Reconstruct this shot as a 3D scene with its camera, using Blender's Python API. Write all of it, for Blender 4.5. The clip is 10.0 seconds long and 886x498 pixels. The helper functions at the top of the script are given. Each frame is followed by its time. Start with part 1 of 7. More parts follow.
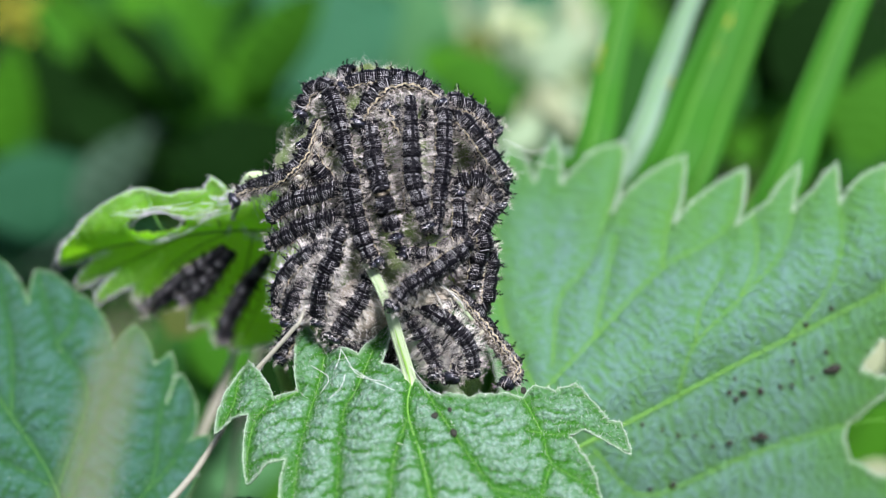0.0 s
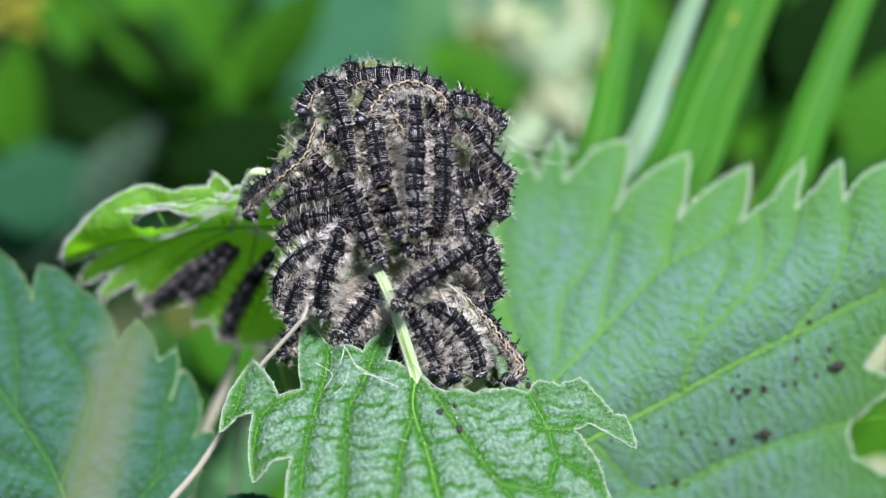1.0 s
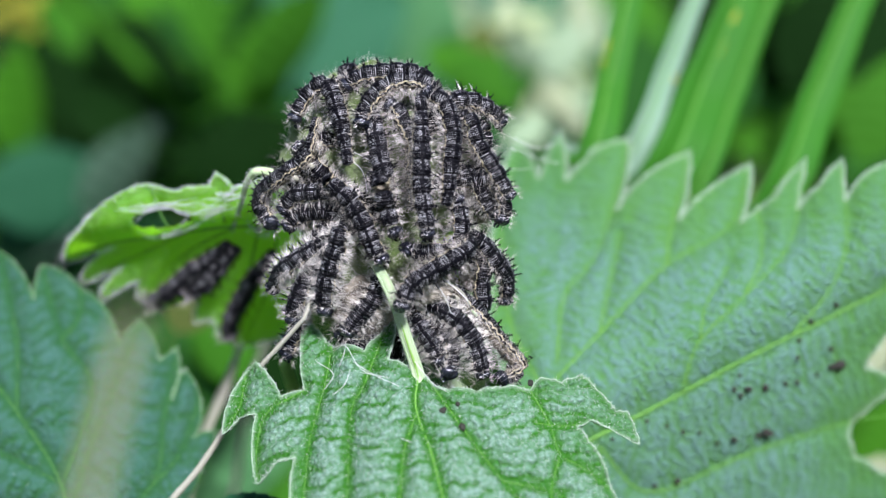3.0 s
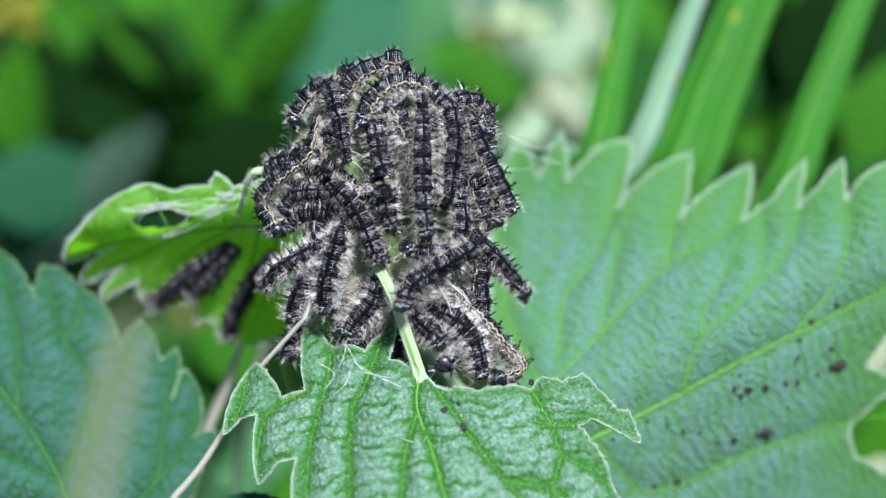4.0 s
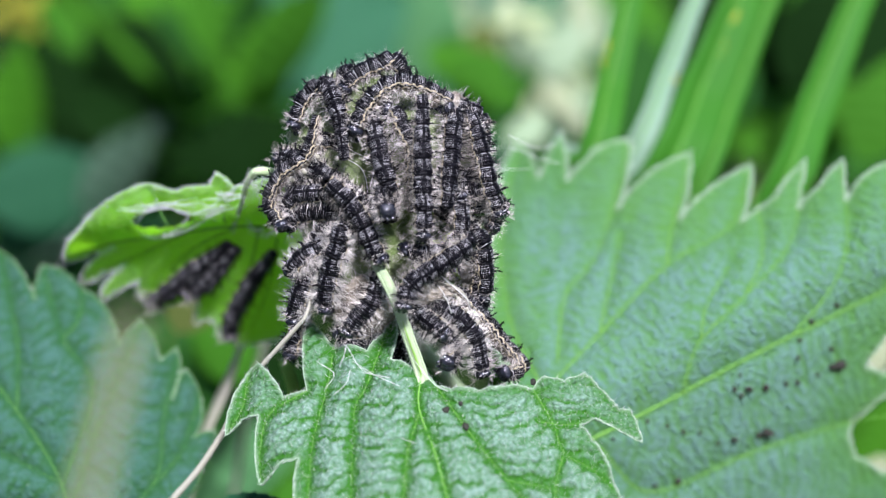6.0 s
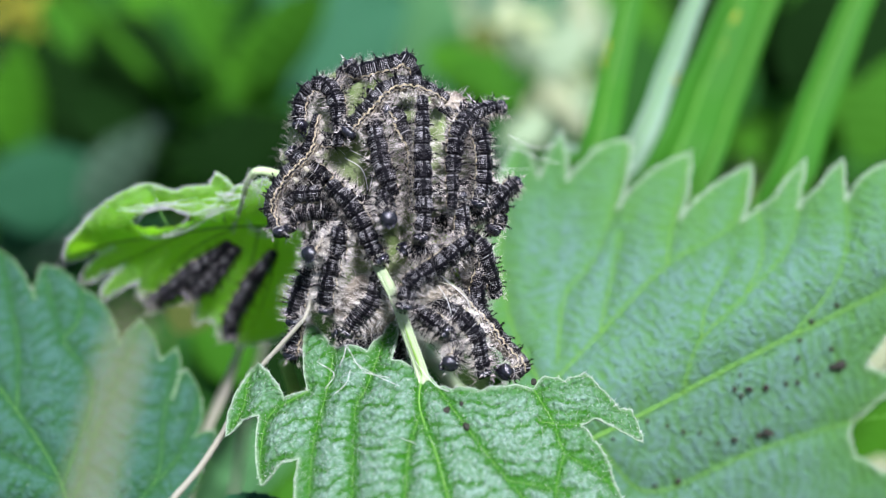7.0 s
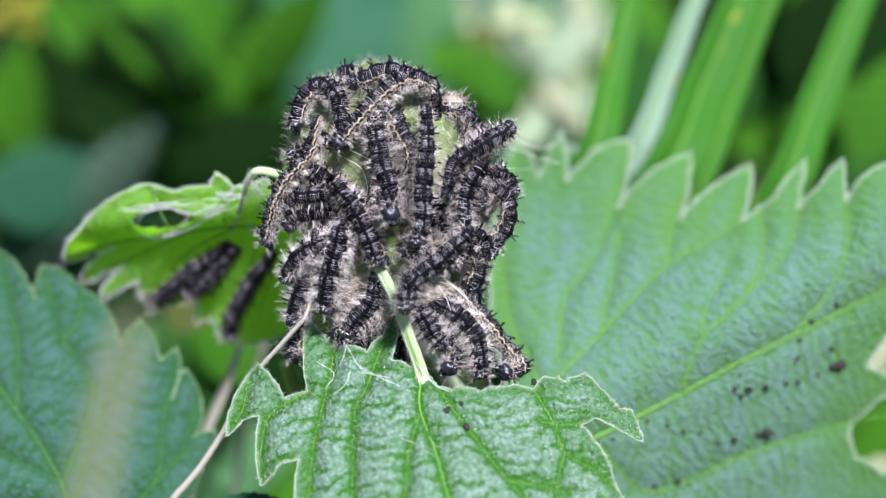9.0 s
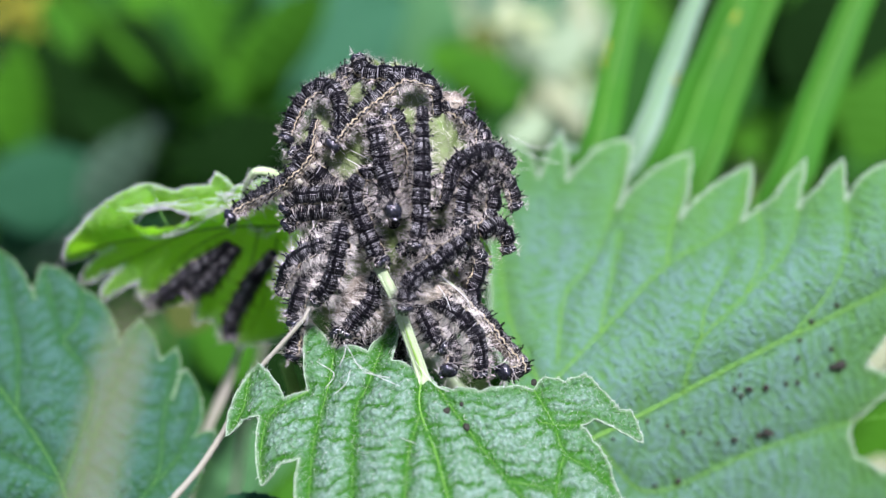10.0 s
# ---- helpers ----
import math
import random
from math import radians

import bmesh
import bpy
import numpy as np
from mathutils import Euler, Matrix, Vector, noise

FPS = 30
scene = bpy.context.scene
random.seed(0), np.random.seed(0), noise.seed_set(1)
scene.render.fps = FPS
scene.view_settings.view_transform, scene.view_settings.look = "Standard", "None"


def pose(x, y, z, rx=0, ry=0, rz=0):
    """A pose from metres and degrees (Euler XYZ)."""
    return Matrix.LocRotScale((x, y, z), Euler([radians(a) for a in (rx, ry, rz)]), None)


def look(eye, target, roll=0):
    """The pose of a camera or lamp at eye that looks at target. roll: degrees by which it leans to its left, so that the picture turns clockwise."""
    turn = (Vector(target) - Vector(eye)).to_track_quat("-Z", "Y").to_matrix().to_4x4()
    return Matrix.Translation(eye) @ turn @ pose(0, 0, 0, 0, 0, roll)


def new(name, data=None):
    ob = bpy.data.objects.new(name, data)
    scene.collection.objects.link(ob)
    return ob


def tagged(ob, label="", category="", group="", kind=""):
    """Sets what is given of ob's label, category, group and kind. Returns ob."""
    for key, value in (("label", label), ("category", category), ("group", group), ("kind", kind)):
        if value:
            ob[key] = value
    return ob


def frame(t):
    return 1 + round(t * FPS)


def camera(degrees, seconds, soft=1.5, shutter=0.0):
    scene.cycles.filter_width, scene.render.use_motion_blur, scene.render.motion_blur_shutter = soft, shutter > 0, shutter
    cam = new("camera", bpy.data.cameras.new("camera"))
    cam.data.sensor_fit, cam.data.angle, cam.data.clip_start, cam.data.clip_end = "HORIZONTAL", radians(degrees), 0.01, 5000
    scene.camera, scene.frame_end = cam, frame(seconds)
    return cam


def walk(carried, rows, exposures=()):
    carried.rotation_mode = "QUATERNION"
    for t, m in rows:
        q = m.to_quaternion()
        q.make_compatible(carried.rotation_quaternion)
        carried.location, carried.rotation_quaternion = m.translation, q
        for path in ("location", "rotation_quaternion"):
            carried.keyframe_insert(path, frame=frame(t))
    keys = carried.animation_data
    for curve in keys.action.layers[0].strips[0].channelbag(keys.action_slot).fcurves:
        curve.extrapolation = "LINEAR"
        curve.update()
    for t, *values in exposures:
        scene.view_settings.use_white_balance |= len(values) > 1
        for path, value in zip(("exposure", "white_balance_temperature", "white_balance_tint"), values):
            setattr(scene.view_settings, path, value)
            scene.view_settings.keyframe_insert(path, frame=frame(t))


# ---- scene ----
import functools

ORIGIN = Vector((0, 0, 0.55))  # the middle of the caterpillars' clump, above the ground
MM = 0.001

# ---------------------------------------------------------------- camera
cam = camera(35.76, 10.0, soft=1.1)
EYE = ORIGIN + Vector((0, -0.14565, 0.05301))


def aim(yaw, pitch):
    """The camera's pose, turned by yaw to its right and pitch upwards, in degrees."""
    return Matrix.Translation(EYE) @ pose(0, 0, 0, 70 + pitch, 0, -yaw)


walk(cam, [(0.0, aim(0.236, 0.165)), (0.5, aim(0.130, 0.075)), (1.0, aim(0.075, 0.03)), (1.5, aim(0.045, 0.02)),
           (2.5, aim(0.035, 0.005)), (4.0, aim(0, 0)), (10.0, aim(0, 0))],
     exposures=((0.0, 0.78, 6000, 21), (2.5, 0.77, 5870, 22), (4.2, 0.82, 5610, 17), (5.5, 0.86, 5730, 26), (7.0, 0.85, 5850, 22), (8.5, 0.86, 5860, 29), (10.0, 0.86, 5860, 29)))
cam.data.dof.use_dof = True
cam.data.dof.focus_distance = 0.1505
cam.data.dof.aperture_fstop = 8.0

# ---------------------------------------------------------------- light
world = bpy.data.worlds.new("sky")
scene.world = world
world.use_nodes = True
wn = world.node_tree
sky = wn.nodes.new("ShaderNodeTexSky")
sky.sky_type = "NISHITA"
sky.sun_disc = False
sky.sun_elevation, sky.sun_rotation = radians(54), radians(158)
sky.air_density, sky.dust_density = 1.5, 1.0
wn.links.new(sky.outputs[0], wn.nodes["Background"].inputs[0])
wn.nodes["Background"].inputs[1].default_value = 0.058
sun = new("sun", bpy.data.lights.new("sun", "SUN"))
sun.data.energy, sun.data.angle, sun.data.color = 5.0, radians(9), (1.0, 0.97, 0.94)
sun.matrix_world = look((0.45, -1.05, 1.6), (0, 0, 0))


# ---------------------------------------------------------------- materials
def make(name, rough=0.5, metal=0.0):
    m = bpy.data.materials.new(name)
    m.use_nodes = True
    b = m.node_tree.nodes["Principled BSDF"]
    b.inputs["Roughness"].default_value, b.inputs["Metallic"].default_value = rough, metal
    return m, m.node_tree, b


def node(nt, kind, **values):
    n = nt.nodes.new(kind)
    for k, v in values.items():
        if k in n.inputs:
            n.inputs[k].default_value = v
    return n


def math_node(nt, op, a, b=None, c=None):
    n = nt.nodes.new("ShaderNodeMath")
    n.operation = op
    for i, v in enumerate((a, b, c)):
        if v is None:
            continue
        if isinstance(v, (int, float)):
            n.inputs[i].default_value = v
        else:
            nt.links.new(v, n.inputs[i])
    return n.outputs[0]


def ramp(nt, fac, stops):
    n = nt.nodes.new("ShaderNodeValToRGB")
    e = n.color_ramp.elements
    while len(e) < len(stops):
        e.new(0.5)
    for s, (p, c) in zip(e, stops):
        s.position, s.color = p, (*c, 1)
    nt.links.new(fac, n.inputs[0])
    return n.outputs[0]


def mix(nt, fac, a, b):
    n = nt.nodes.new("ShaderNodeMix")
    n.data_type = "RGBA"
    for sock, v in ((n.inputs[0], fac), (n.inputs[6], a), (n.inputs[7], b)):
        if isinstance(v, (int, float)):
            sock.default_value = v
        elif isinstance(v, tuple):
            sock.default_value = (*v, 1)
        else:
            nt.links.new(v, sock)
    return n.outputs[2]


def coords(nt):
    return nt.nodes.new("ShaderNodeTexCoord").outputs["Object"]


def noise_of(nt, where, scale, detail=3.0, rough=0.55):
    n = node(nt, "ShaderNodeTexNoise", Scale=scale, Detail=detail, Roughness=rough)
    nt.links.new(where, n.inputs["Vector"])
    return n.outputs["Fac"]


def bump(nt, bsdf, height, strength, distance):
    n = node(nt, "ShaderNodeBump", Strength=strength, Distance=distance)
    nt.links.new(height, n.inputs["Height"])
    nt.links.new(n.outputs[0], bsdf.inputs["Normal"])


def see_through(m, nt, bsdf, colour, share):
    """Lets light through a thin leaf."""
    t = nt.nodes.new("ShaderNodeBsdfTranslucent")
    if isinstance(colour, tuple):
        t.inputs[0].default_value = (*colour, 1)
    else:
        nt.links.new(colour, t.inputs[0])
    s = nt.nodes.new("ShaderNodeMixShader")
    s.inputs[0].default_value = share
    nt.links.new(bsdf.outputs[0], s.inputs[1])
    nt.links.new(t.outputs[0], s.inputs[2])
    nt.links.new(s.outputs[0], nt.nodes["Material Output"].inputs[0])


def leaf_material(name, green, valley, bloom_sheen, through_colour, share=0.25, rough=0.34, down=0.9, gloss=0.5, specks=0.5, lines=1.0, fresh=2.0, fuzz=0.5):
    """Saturated green along the veins; on the raised fields between them a bluish downy bloom with fine pebbles, its
    colour also painting in the sky's sheen.
    """
    m, nt, b = make(name, rough)
    p = coords(nt)
    big, mid = noise_of(nt, p, 60, 3), noise_of(nt, p, 420, 4, 0.6)
    fine = noise_of(nt, p, 2600, 4, 0.7)
    net = nt.nodes.new("ShaderNodeAttribute")
    net.attribute_name = "net"
    cell = node(nt, "ShaderNodeTexVoronoi", Scale=1800.0)
    nt.links.new(p, cell.inputs["Vector"])
    pebble = math_node(nt, "SUBTRACT", 1.0, math_node(nt, "MULTIPLY", cell.outputs["Distance"], 0.85))
    col = mix(nt, big, green, valley)
    field = math_node(nt, "SUBTRACT", 1.0, math_node(nt, "MULTIPLY", net.outputs["Fac"], lines))
    cover = math_node(nt, "MULTIPLY", field, math_node(nt, "MULTIPLY_ADD", mid, 0.8, 0.5))
    cover = math_node(nt, "MULTIPLY", cover, math_node(nt, "MULTIPLY", pebble, math_node(nt, "MULTIPLY_ADD", fine, 0.7, 0.65)))
    rim = nt.nodes.new("ShaderNodeAttribute")
    rim.attribute_name = "rim"
    # bloom and painted sheen thin out towards the teeth; the very edge is downy
    wide = math_node(nt, "MULTIPLY", math_node(nt, "MULTIPLY_ADD", big, 1.6, 0.2), fresh)
    old = math_node(nt, "MINIMUM", math_node(nt, "DIVIDE", rim.outputs["Fac"], wide), 1.0)
    cover = math_node(nt, "MULTIPLY", cover, math_node(nt, "MULTIPLY_ADD", old, 0.85, 0.15))
    cover = math_node(nt, "MINIMUM", math_node(nt, "MULTIPLY", cover, down), 1.0)
    col = mix(nt, cover, col, bloom_sheen)
    dot = node(nt, "ShaderNodeTexVoronoi", Scale=900.0)
    nt.links.new(p, dot.inputs["Vector"])
    col = mix(nt, math_node(nt, "MULTIPLY", math_node(nt, "LESS_THAN", dot.outputs["Distance"], 0.065), specks), col, (0.62, 0.72, 0.58))
    downy = math_node(nt, "MAXIMUM", math_node(nt, "SUBTRACT", 1.0, math_node(nt, "DIVIDE", rim.outputs["Fac"], math_node(nt, "MULTIPLY_ADD", mid, 0.3, fuzz))), 0.0)
    col = mix(nt, math_node(nt, "MULTIPLY", downy, 0.45), col, (0.45, 0.58, 0.42))
    nt.links.new(col, b.inputs["Base Color"])
    h = math_node(nt, "ADD", math_node(nt, "MULTIPLY", pebble, 0.9), fine)
    bump(nt, b, h, 0.95, 0.0004)
    nt.links.new(math_node(nt, "MULTIPLY_ADD", fine, 0.3, rough - 0.15), b.inputs["Roughness"])
    b.inputs["Specular IOR Level"].default_value = gloss
    see_through(m, nt, b, through_colour, share)
    return m


def plain_plant(name, a, c, scale, rough=0.5, share=0.2, gloss=0.2):
    m, nt, b = make(name, rough)
    b.inputs["Specular IOR Level"].default_value = gloss
    p = coords(nt)
    n1, n2 = noise_of(nt, p, scale), noise_of(nt, p, scale * 14, 4)
    col = mix(nt, n1, a, c)
    col = mix(nt, math_node(nt, "MULTIPLY", n2, 0.35), col, tuple(min(1.0, 1.5 * v) for v in c))
    nt.links.new(col, b.inputs["Base Color"])
    bump(nt, b, n2, 0.3, 0.0002)
    if share:
        see_through(m, nt, b, c, share)
    return m


LEAF_FRONT = leaf_material("nettle_leaf_upper", (0.018, 0.125, 0.003), (0.04, 0.18, 0.008), (0.27, 0.42, 0.33), (0.10, 0.36, 0.02), 0.14, 0.27, 1.1, 0.55, 0.9, 1.3, 2.3, 0.25)
LEAF_BIG = leaf_material("nettle_leaf_matt", (0.05, 0.20, 0.018), (0.10, 0.285, 0.034), (0.143, 0.282, 0.23), (0.14, 0.45, 0.04), 0.22, 0.45, 1.55, 0.4, 0.2, 0.8, 8.0, 0.5)
LEAF_LEFT = leaf_material("nettle_leaf_thin", (0.26, 0.60, 0.02), (0.33, 0.68, 0.03), (0.48, 0.64, 0.34), (0.62, 0.97, 0.07), 0.75, 0.5, 0.75, 0.3, 0.3, 1.0, 1.2, 1.4)
LEAF_NEAR = leaf_material("nettle_leaf_bluish", (0.016, 0.09, 0.02), (0.027, 0.115, 0.032), (0.063, 0.16, 0.127), (0.10, 0.36, 0.04), 0.12, 0.42, 1.25, 0.3, 0.6, 1.2, 1.0, 0.02)
VEIN = plain_plant("vein_pale_green", (0.17, 0.37, 0.05), (0.28, 0.46, 0.10), 300)
VEIN_MID = plain_plant("vein_mid_green", (0.11, 0.30, 0.035), (0.17, 0.37, 0.06), 300)
VEIN_DIM = plain_plant("vein_green", (0.08, 0.25, 0.04), (0.15, 0.34, 0.07), 300)
MARGIN = plain_plant("downy_leaf_margin", (0.20, 0.36, 0.18), (0.36, 0.50, 0.32), 500, 0.7)
PETIOLE = plain_plant("petiole_green", (0.28, 0.40, 0.18), (0.44, 0.53, 0.32), 240, 0.5)
STALK = plain_plant("stalk_pale_buff", (0.30, 0.295, 0.20), (0.46, 0.45, 0.35), 200, 0.6, 0.1)
STEM = plain_plant("nettle_stem", (0.12, 0.22, 0.05), (0.25, 0.34, 0.10), 120, 0.5, 0.0)
STALK_GREEN = plain_plant("stalk_pale_green", (0.34, 0.50, 0.20), (0.50, 0.62, 0.34), 200, 0.6, 0.1)
SILK = plain_plant("silk_and_down", (0.70, 0.72, 0.66), (0.82, 0.83, 0.78), 400, 0.5, 0.3)
GRASS = plain_plant("grass_blade", (0.019, 0.125, 0.007), (0.048, 0.20, 0.013), 60, 0.6, 0.35, 0.14)
# sheen of the sky on one blade, painted as a paler green
GRASS_SHEEN = plain_plant("grass_blade_sheen", (0.13, 0.25, 0.14), (0.22, 0.34, 0.22), 60, 0.6, 0.3)
STRAW = plain_plant("dry_straw", (0.19, 0.16, 0.115), (0.27, 0.23, 0.17), 80, 0.6, 0.2)
# meadow colour lowered to stand for the undergrowth's shade
FROND = plain_plant("grass_meadow_shaded", (0.004, 0.022, 0.003), (0.012, 0.045, 0.006), 8, 0.8, 0.2, 0.05)
FAR = {
    "teal": plain_plant("far_leaf_bluish", (0.010, 0.055, 0.022), (0.02, 0.09, 0.038), 50, 0.75, 0.25, 0.12),
    # this green is darkened: shade from foliage above is in the colour
    "green": plain_plant("far_leaf_shaded_green", (0.010, 0.048, 0.006), (0.019, 0.085, 0.010), 50, 0.75, 0.3, 0.08),
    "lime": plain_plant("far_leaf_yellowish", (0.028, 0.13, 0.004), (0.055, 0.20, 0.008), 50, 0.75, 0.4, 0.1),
    "pale": plain_plant("far_leaf_downy", (0.20, 0.31, 0.15), (0.34, 0.44, 0.27), 60, 0.6, 0.3),
    "grey": plain_plant("far_leaf_greyish", (0.04, 0.10, 0.05), (0.10, 0.17, 0.11), 60, 0.6, 0.3),
    "cream": plain_plant("far_leaf_cream", (0.26, 0.32, 0.15), (0.42, 0.46, 0.28), 60, 0.6, 0.3),
    "olive": plain_plant("far_leaf_olive", (0.05, 0.075, 0.012), (0.10, 0.13, 0.03), 60, 0.7, 0.3, 0.1),
    "soft": plain_plant("far_leaf_soft_green", (0.045, 0.145, 0.045), (0.085, 0.22, 0.08), 50, 0.7, 0.35, 0.1),
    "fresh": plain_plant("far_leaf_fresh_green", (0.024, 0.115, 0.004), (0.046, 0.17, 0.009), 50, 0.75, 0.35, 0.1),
}
FAR["mint"] = plain_plant("far_leaf_mint", (0.012, 0.075, 0.03), (0.04, 0.145, 0.068), 18, 0.7, 0.3, 0.15)
# near-black leaves: the shaded gaps of the undergrowth, put into colour
FAR["dark"] = plain_plant("far_leaf_shade", (0.0015, 0.010, 0.001), (0.005, 0.022, 0.002), 50, 0.8, 0.2, 0.05)
BLOSSOM = plain_plant("pale_yellow_blossom", (0.38, 0.48, 0.20), (0.55, 0.64, 0.36), 90, 0.6, 0.3)
YELLOW = plain_plant("yellow_petal", (0.27, 0.28, 0.02), (0.40, 0.40, 0.04), 90, 0.6, 0.3)
FRASS = plain_plant("dark_frass", (0.012, 0.014, 0.010), (0.03, 0.03, 0.02), 900, 0.7, 0.0)


def soil_material():
    m, nt, b = make("soil_and_moss", 0.9)
    p = coords(nt)
    col = ramp(nt, noise_of(nt, p, 9, 6), [(0.3, (0.02, 0.018, 0.01)), (0.5, (0.03, 0.05, 0.012)), (0.7, (0.04, 0.10, 0.02))])
    nt.links.new(col, b.inputs["Base Color"])
    bump(nt, b, noise_of(nt, p, 60, 6), 0.8, 0.02)
    return m


SOIL = soil_material()


def skin_material():
    """Black back with a plain midline and rows of small pale dots, a scalloped twin line on each flank and a buff belly, laid round the body's axis (y)."""
    m, nt, b = make("caterpillar_skin", 0.42)
    b.inputs["Specular IOR Level"].default_value = 0.10
    p = coords(nt)
    s = nt.nodes.new("ShaderNodeSeparateXYZ")
    nt.links.new(p, s.inputs[0])
    x, y, z = s.outputs
    shift = nt.nodes.new("ShaderNodeVectorMath")
    nt.links.new(p, shift.inputs[0])
    nt.links.new(nt.nodes.new("ShaderNodeObjectInfo").outputs["Random"], shift.inputs[1])
    p = shift.outputs[0]  # each ring takes its flecks from another place
    M = functools.partial(math_node, nt)
    turn = M("ARCTAN2", M("ABSOLUTE", x), z)  # 0 at the back, pi at the belly
    n, n2, n3 = noise_of(nt, p, 3000, 3, 0.6), noise_of(nt, p, 2100, 2), noise_of(nt, p, 700, 2)
    black = mix(nt, M("POWER", n, 2.0), (0.0008, 0.0008, 0.0014), (0.008, 0.0075, 0.011))
    # dots stand in cross rows; the hind rows are the boldest, the row of the thorns is bare
    row = M("DIVIDE", M("ADD", y, 0.00088), 0.00025)
    off_row = M("SUBTRACT", M("FRACT", M("ADD", row, M("MULTIPLY_ADD", n2, 1.3, -0.65))), 0.5)
    off_col = M("SUBTRACT", M("FRACT", M("ADD", M("DIVIDE", turn, 0.18), M("MULTIPLY_ADD", n3, 1.5, 0.15))), 0.5)
    away = M("SQRT", M("ADD", M("POWER", M("MULTIPLY", off_row, 0.85), 2.0), M("POWER", off_col, 2.0)))
    size = M("MAXIMUM", M("MULTIPLY_ADD", M("MULTIPLY", n, n3), 1.25, -0.11), 0.0)
    bold = M("SUBTRACT", 1.0, M("MULTIPLY", M("ABSOLUTE", M("SUBTRACT", y, -0.00035)), 1000.0))
    bold = M("MAXIMUM", M("MINIMUM", M("ADD", bold, 0.25), 1.0), 0.15)
    dot = M("LESS_THAN", away, M("MULTIPLY", size, M("MULTIPLY_ADD", bold, 0.7, 0.3)))
    clear = M("GREATER_THAN", turn, 0.17)
    dot = M("MULTIPLY", M("MULTIPLY", dot, clear), M("MULTIPLY_ADD", bold, 0.85, 0.1))
    col = mix(nt, dot, black, (0.43, 0.425, 0.42))
    # a greyish fold where two rings meet
    fold = M("GREATER_THAN", M("ADD", M("ABSOLUTE", M("ADD", y, 0.00006)), M("MULTIPLY", n, 0.00008)), 0.00087)
    fold = M("MULTIPLY", M("MULTIPLY", fold, clear), M("GREATER_THAN", n2, 0.42))
    fold = M("MULTIPLY", fold, M("LESS_THAN", M("ABSOLUTE", y), 0.00088))
    col = mix(nt, M("MULTIPLY", fold, 0.6), col, (0.38, 0.375, 0.37))
    # twin scalloped lines along the flank
    wave = M("ABSOLUTE", M("SINE", M("MULTIPLY", y, math.pi / 0.00088)))
    for at, tint, high in ((1.62, (0.43, 0.375, 0.235), 0.2), (2.02, (0.38, 0.335, 0.22), 0.16)):
        d = M("ABSOLUTE", M("SUBTRACT", M("MULTIPLY_ADD", wave, high, turn), at))
        col = mix(nt, M("LESS_THAN", d, M("MULTIPLY", n, 0.18)), col, tint)
    belly = M("SMOOTH_MIN", M("MAXIMUM", M("MULTIPLY", M("SUBTRACT", turn, 1.95), 2.5), 0.0), 1.0, 0.1)
    col = mix(nt, belly, col, mix(nt, n2, (0.10, 0.085, 0.062), (0.34, 0.29, 0.21)))
    nt.links.new(col, b.inputs["Base Color"])
    crease = M("SINE", M("MULTIPLY", y, 2 * math.pi / 0.00042))
    bump(nt, b, M("ADD", M("MULTIPLY", crease, 0.4), M("ADD", n, M("MULTIPLY", dot, 0.5))), 0.8, 0.00012)
    return m


SKIN = skin_material()


def horn_material(name, a, c, rough, gloss=0.3, relief=0.3, grain=1800):
    m, nt, b = make(name, rough)
    p = coords(nt)
    n = noise_of(nt, p, grain, 3)
    nt.links.new(mix(nt, math_node(nt, "POWER", n, 3.0), a, c), b.inputs["Base Color"])
    bump(nt, b, n, relief, 0.0002)
    b.inputs["Specular IOR Level"].default_value = gloss
    return m


# the lighter bluish tone paints sky glints into the black head
HEAD = horn_material("glossy_black_head", (0.002, 0.002, 0.004), (0.065, 0.07, 0.10), 0.22, 0.8, 0.7, 4200)
SPINE = horn_material("black_spine", (0.0012, 0.0012, 0.002), (0.012, 0.012, 0.014), 0.5, 0.15)


def hair_material(name, low, high):
    """Fine hairs, each of its own shade."""
    m, nt, b = make(name, 0.4)
    own = nt.nodes.new("ShaderNodeNewGeometry").outputs["Random Per Island"]
    dark = tuple(v * 0.12 for v in low)
    nt.links.new(ramp(nt, own, [(0.0, dark), (0.18, tuple(v * 0.35 for v in low)), (0.4, low), (1.0, high)]), b.inputs["Base Color"])
    b.inputs["Specular IOR Level"].default_value = 0.5
    return m


HAIR = hair_material("pale_grey_hair", (0.53, 0.48, 0.41), (0.92, 0.87, 0.78))
HAIR_BUFF = hair_material("buff_hair", (0.74, 0.69, 0.59), (0.95, 0.92, 0.84))
LEG = horn_material("pale_proleg", (0.28, 0.27, 0.19), (0.66, 0.66, 0.52), 0.5)


# ---------------------------------------------------------------- building helpers
def mesh_of(name, verts, faces, material, smooth=True):
    me = bpy.data.meshes.new(name)
    me.from_pydata([tuple(v) for v in verts], [], faces)
    me.materials.append(material)
    if smooth:
        me.polygons.foreach_set("use_smooth", [True] * len(me.polygons))
    me.update()
    return me


def part(name, me, parent, label="", kind=""):
    ob = new(name, me)
    ob.parent = parent
    return tagged(ob, label, kind=kind)


def thing(name, at, label, category, group="", kind=""):
    ob = new(name)
    ob.empty_display_size = 0.002
    ob.matrix_world = at
    return tagged(ob, label, category, group, kind)


def place(p):
    return ORIGIN + Vector(p) * MM


def frame_of(o, x, y):
    """A pose in the world: origin in millimetres from the clump, and two axes."""
    x, y = Vector(x).normalized(), Vector(y).normalized()
    z = x.cross(y).normalized()
    m = Matrix((x, y, z)).transposed().to_4x4()
    m.translation = place(o)
    return m


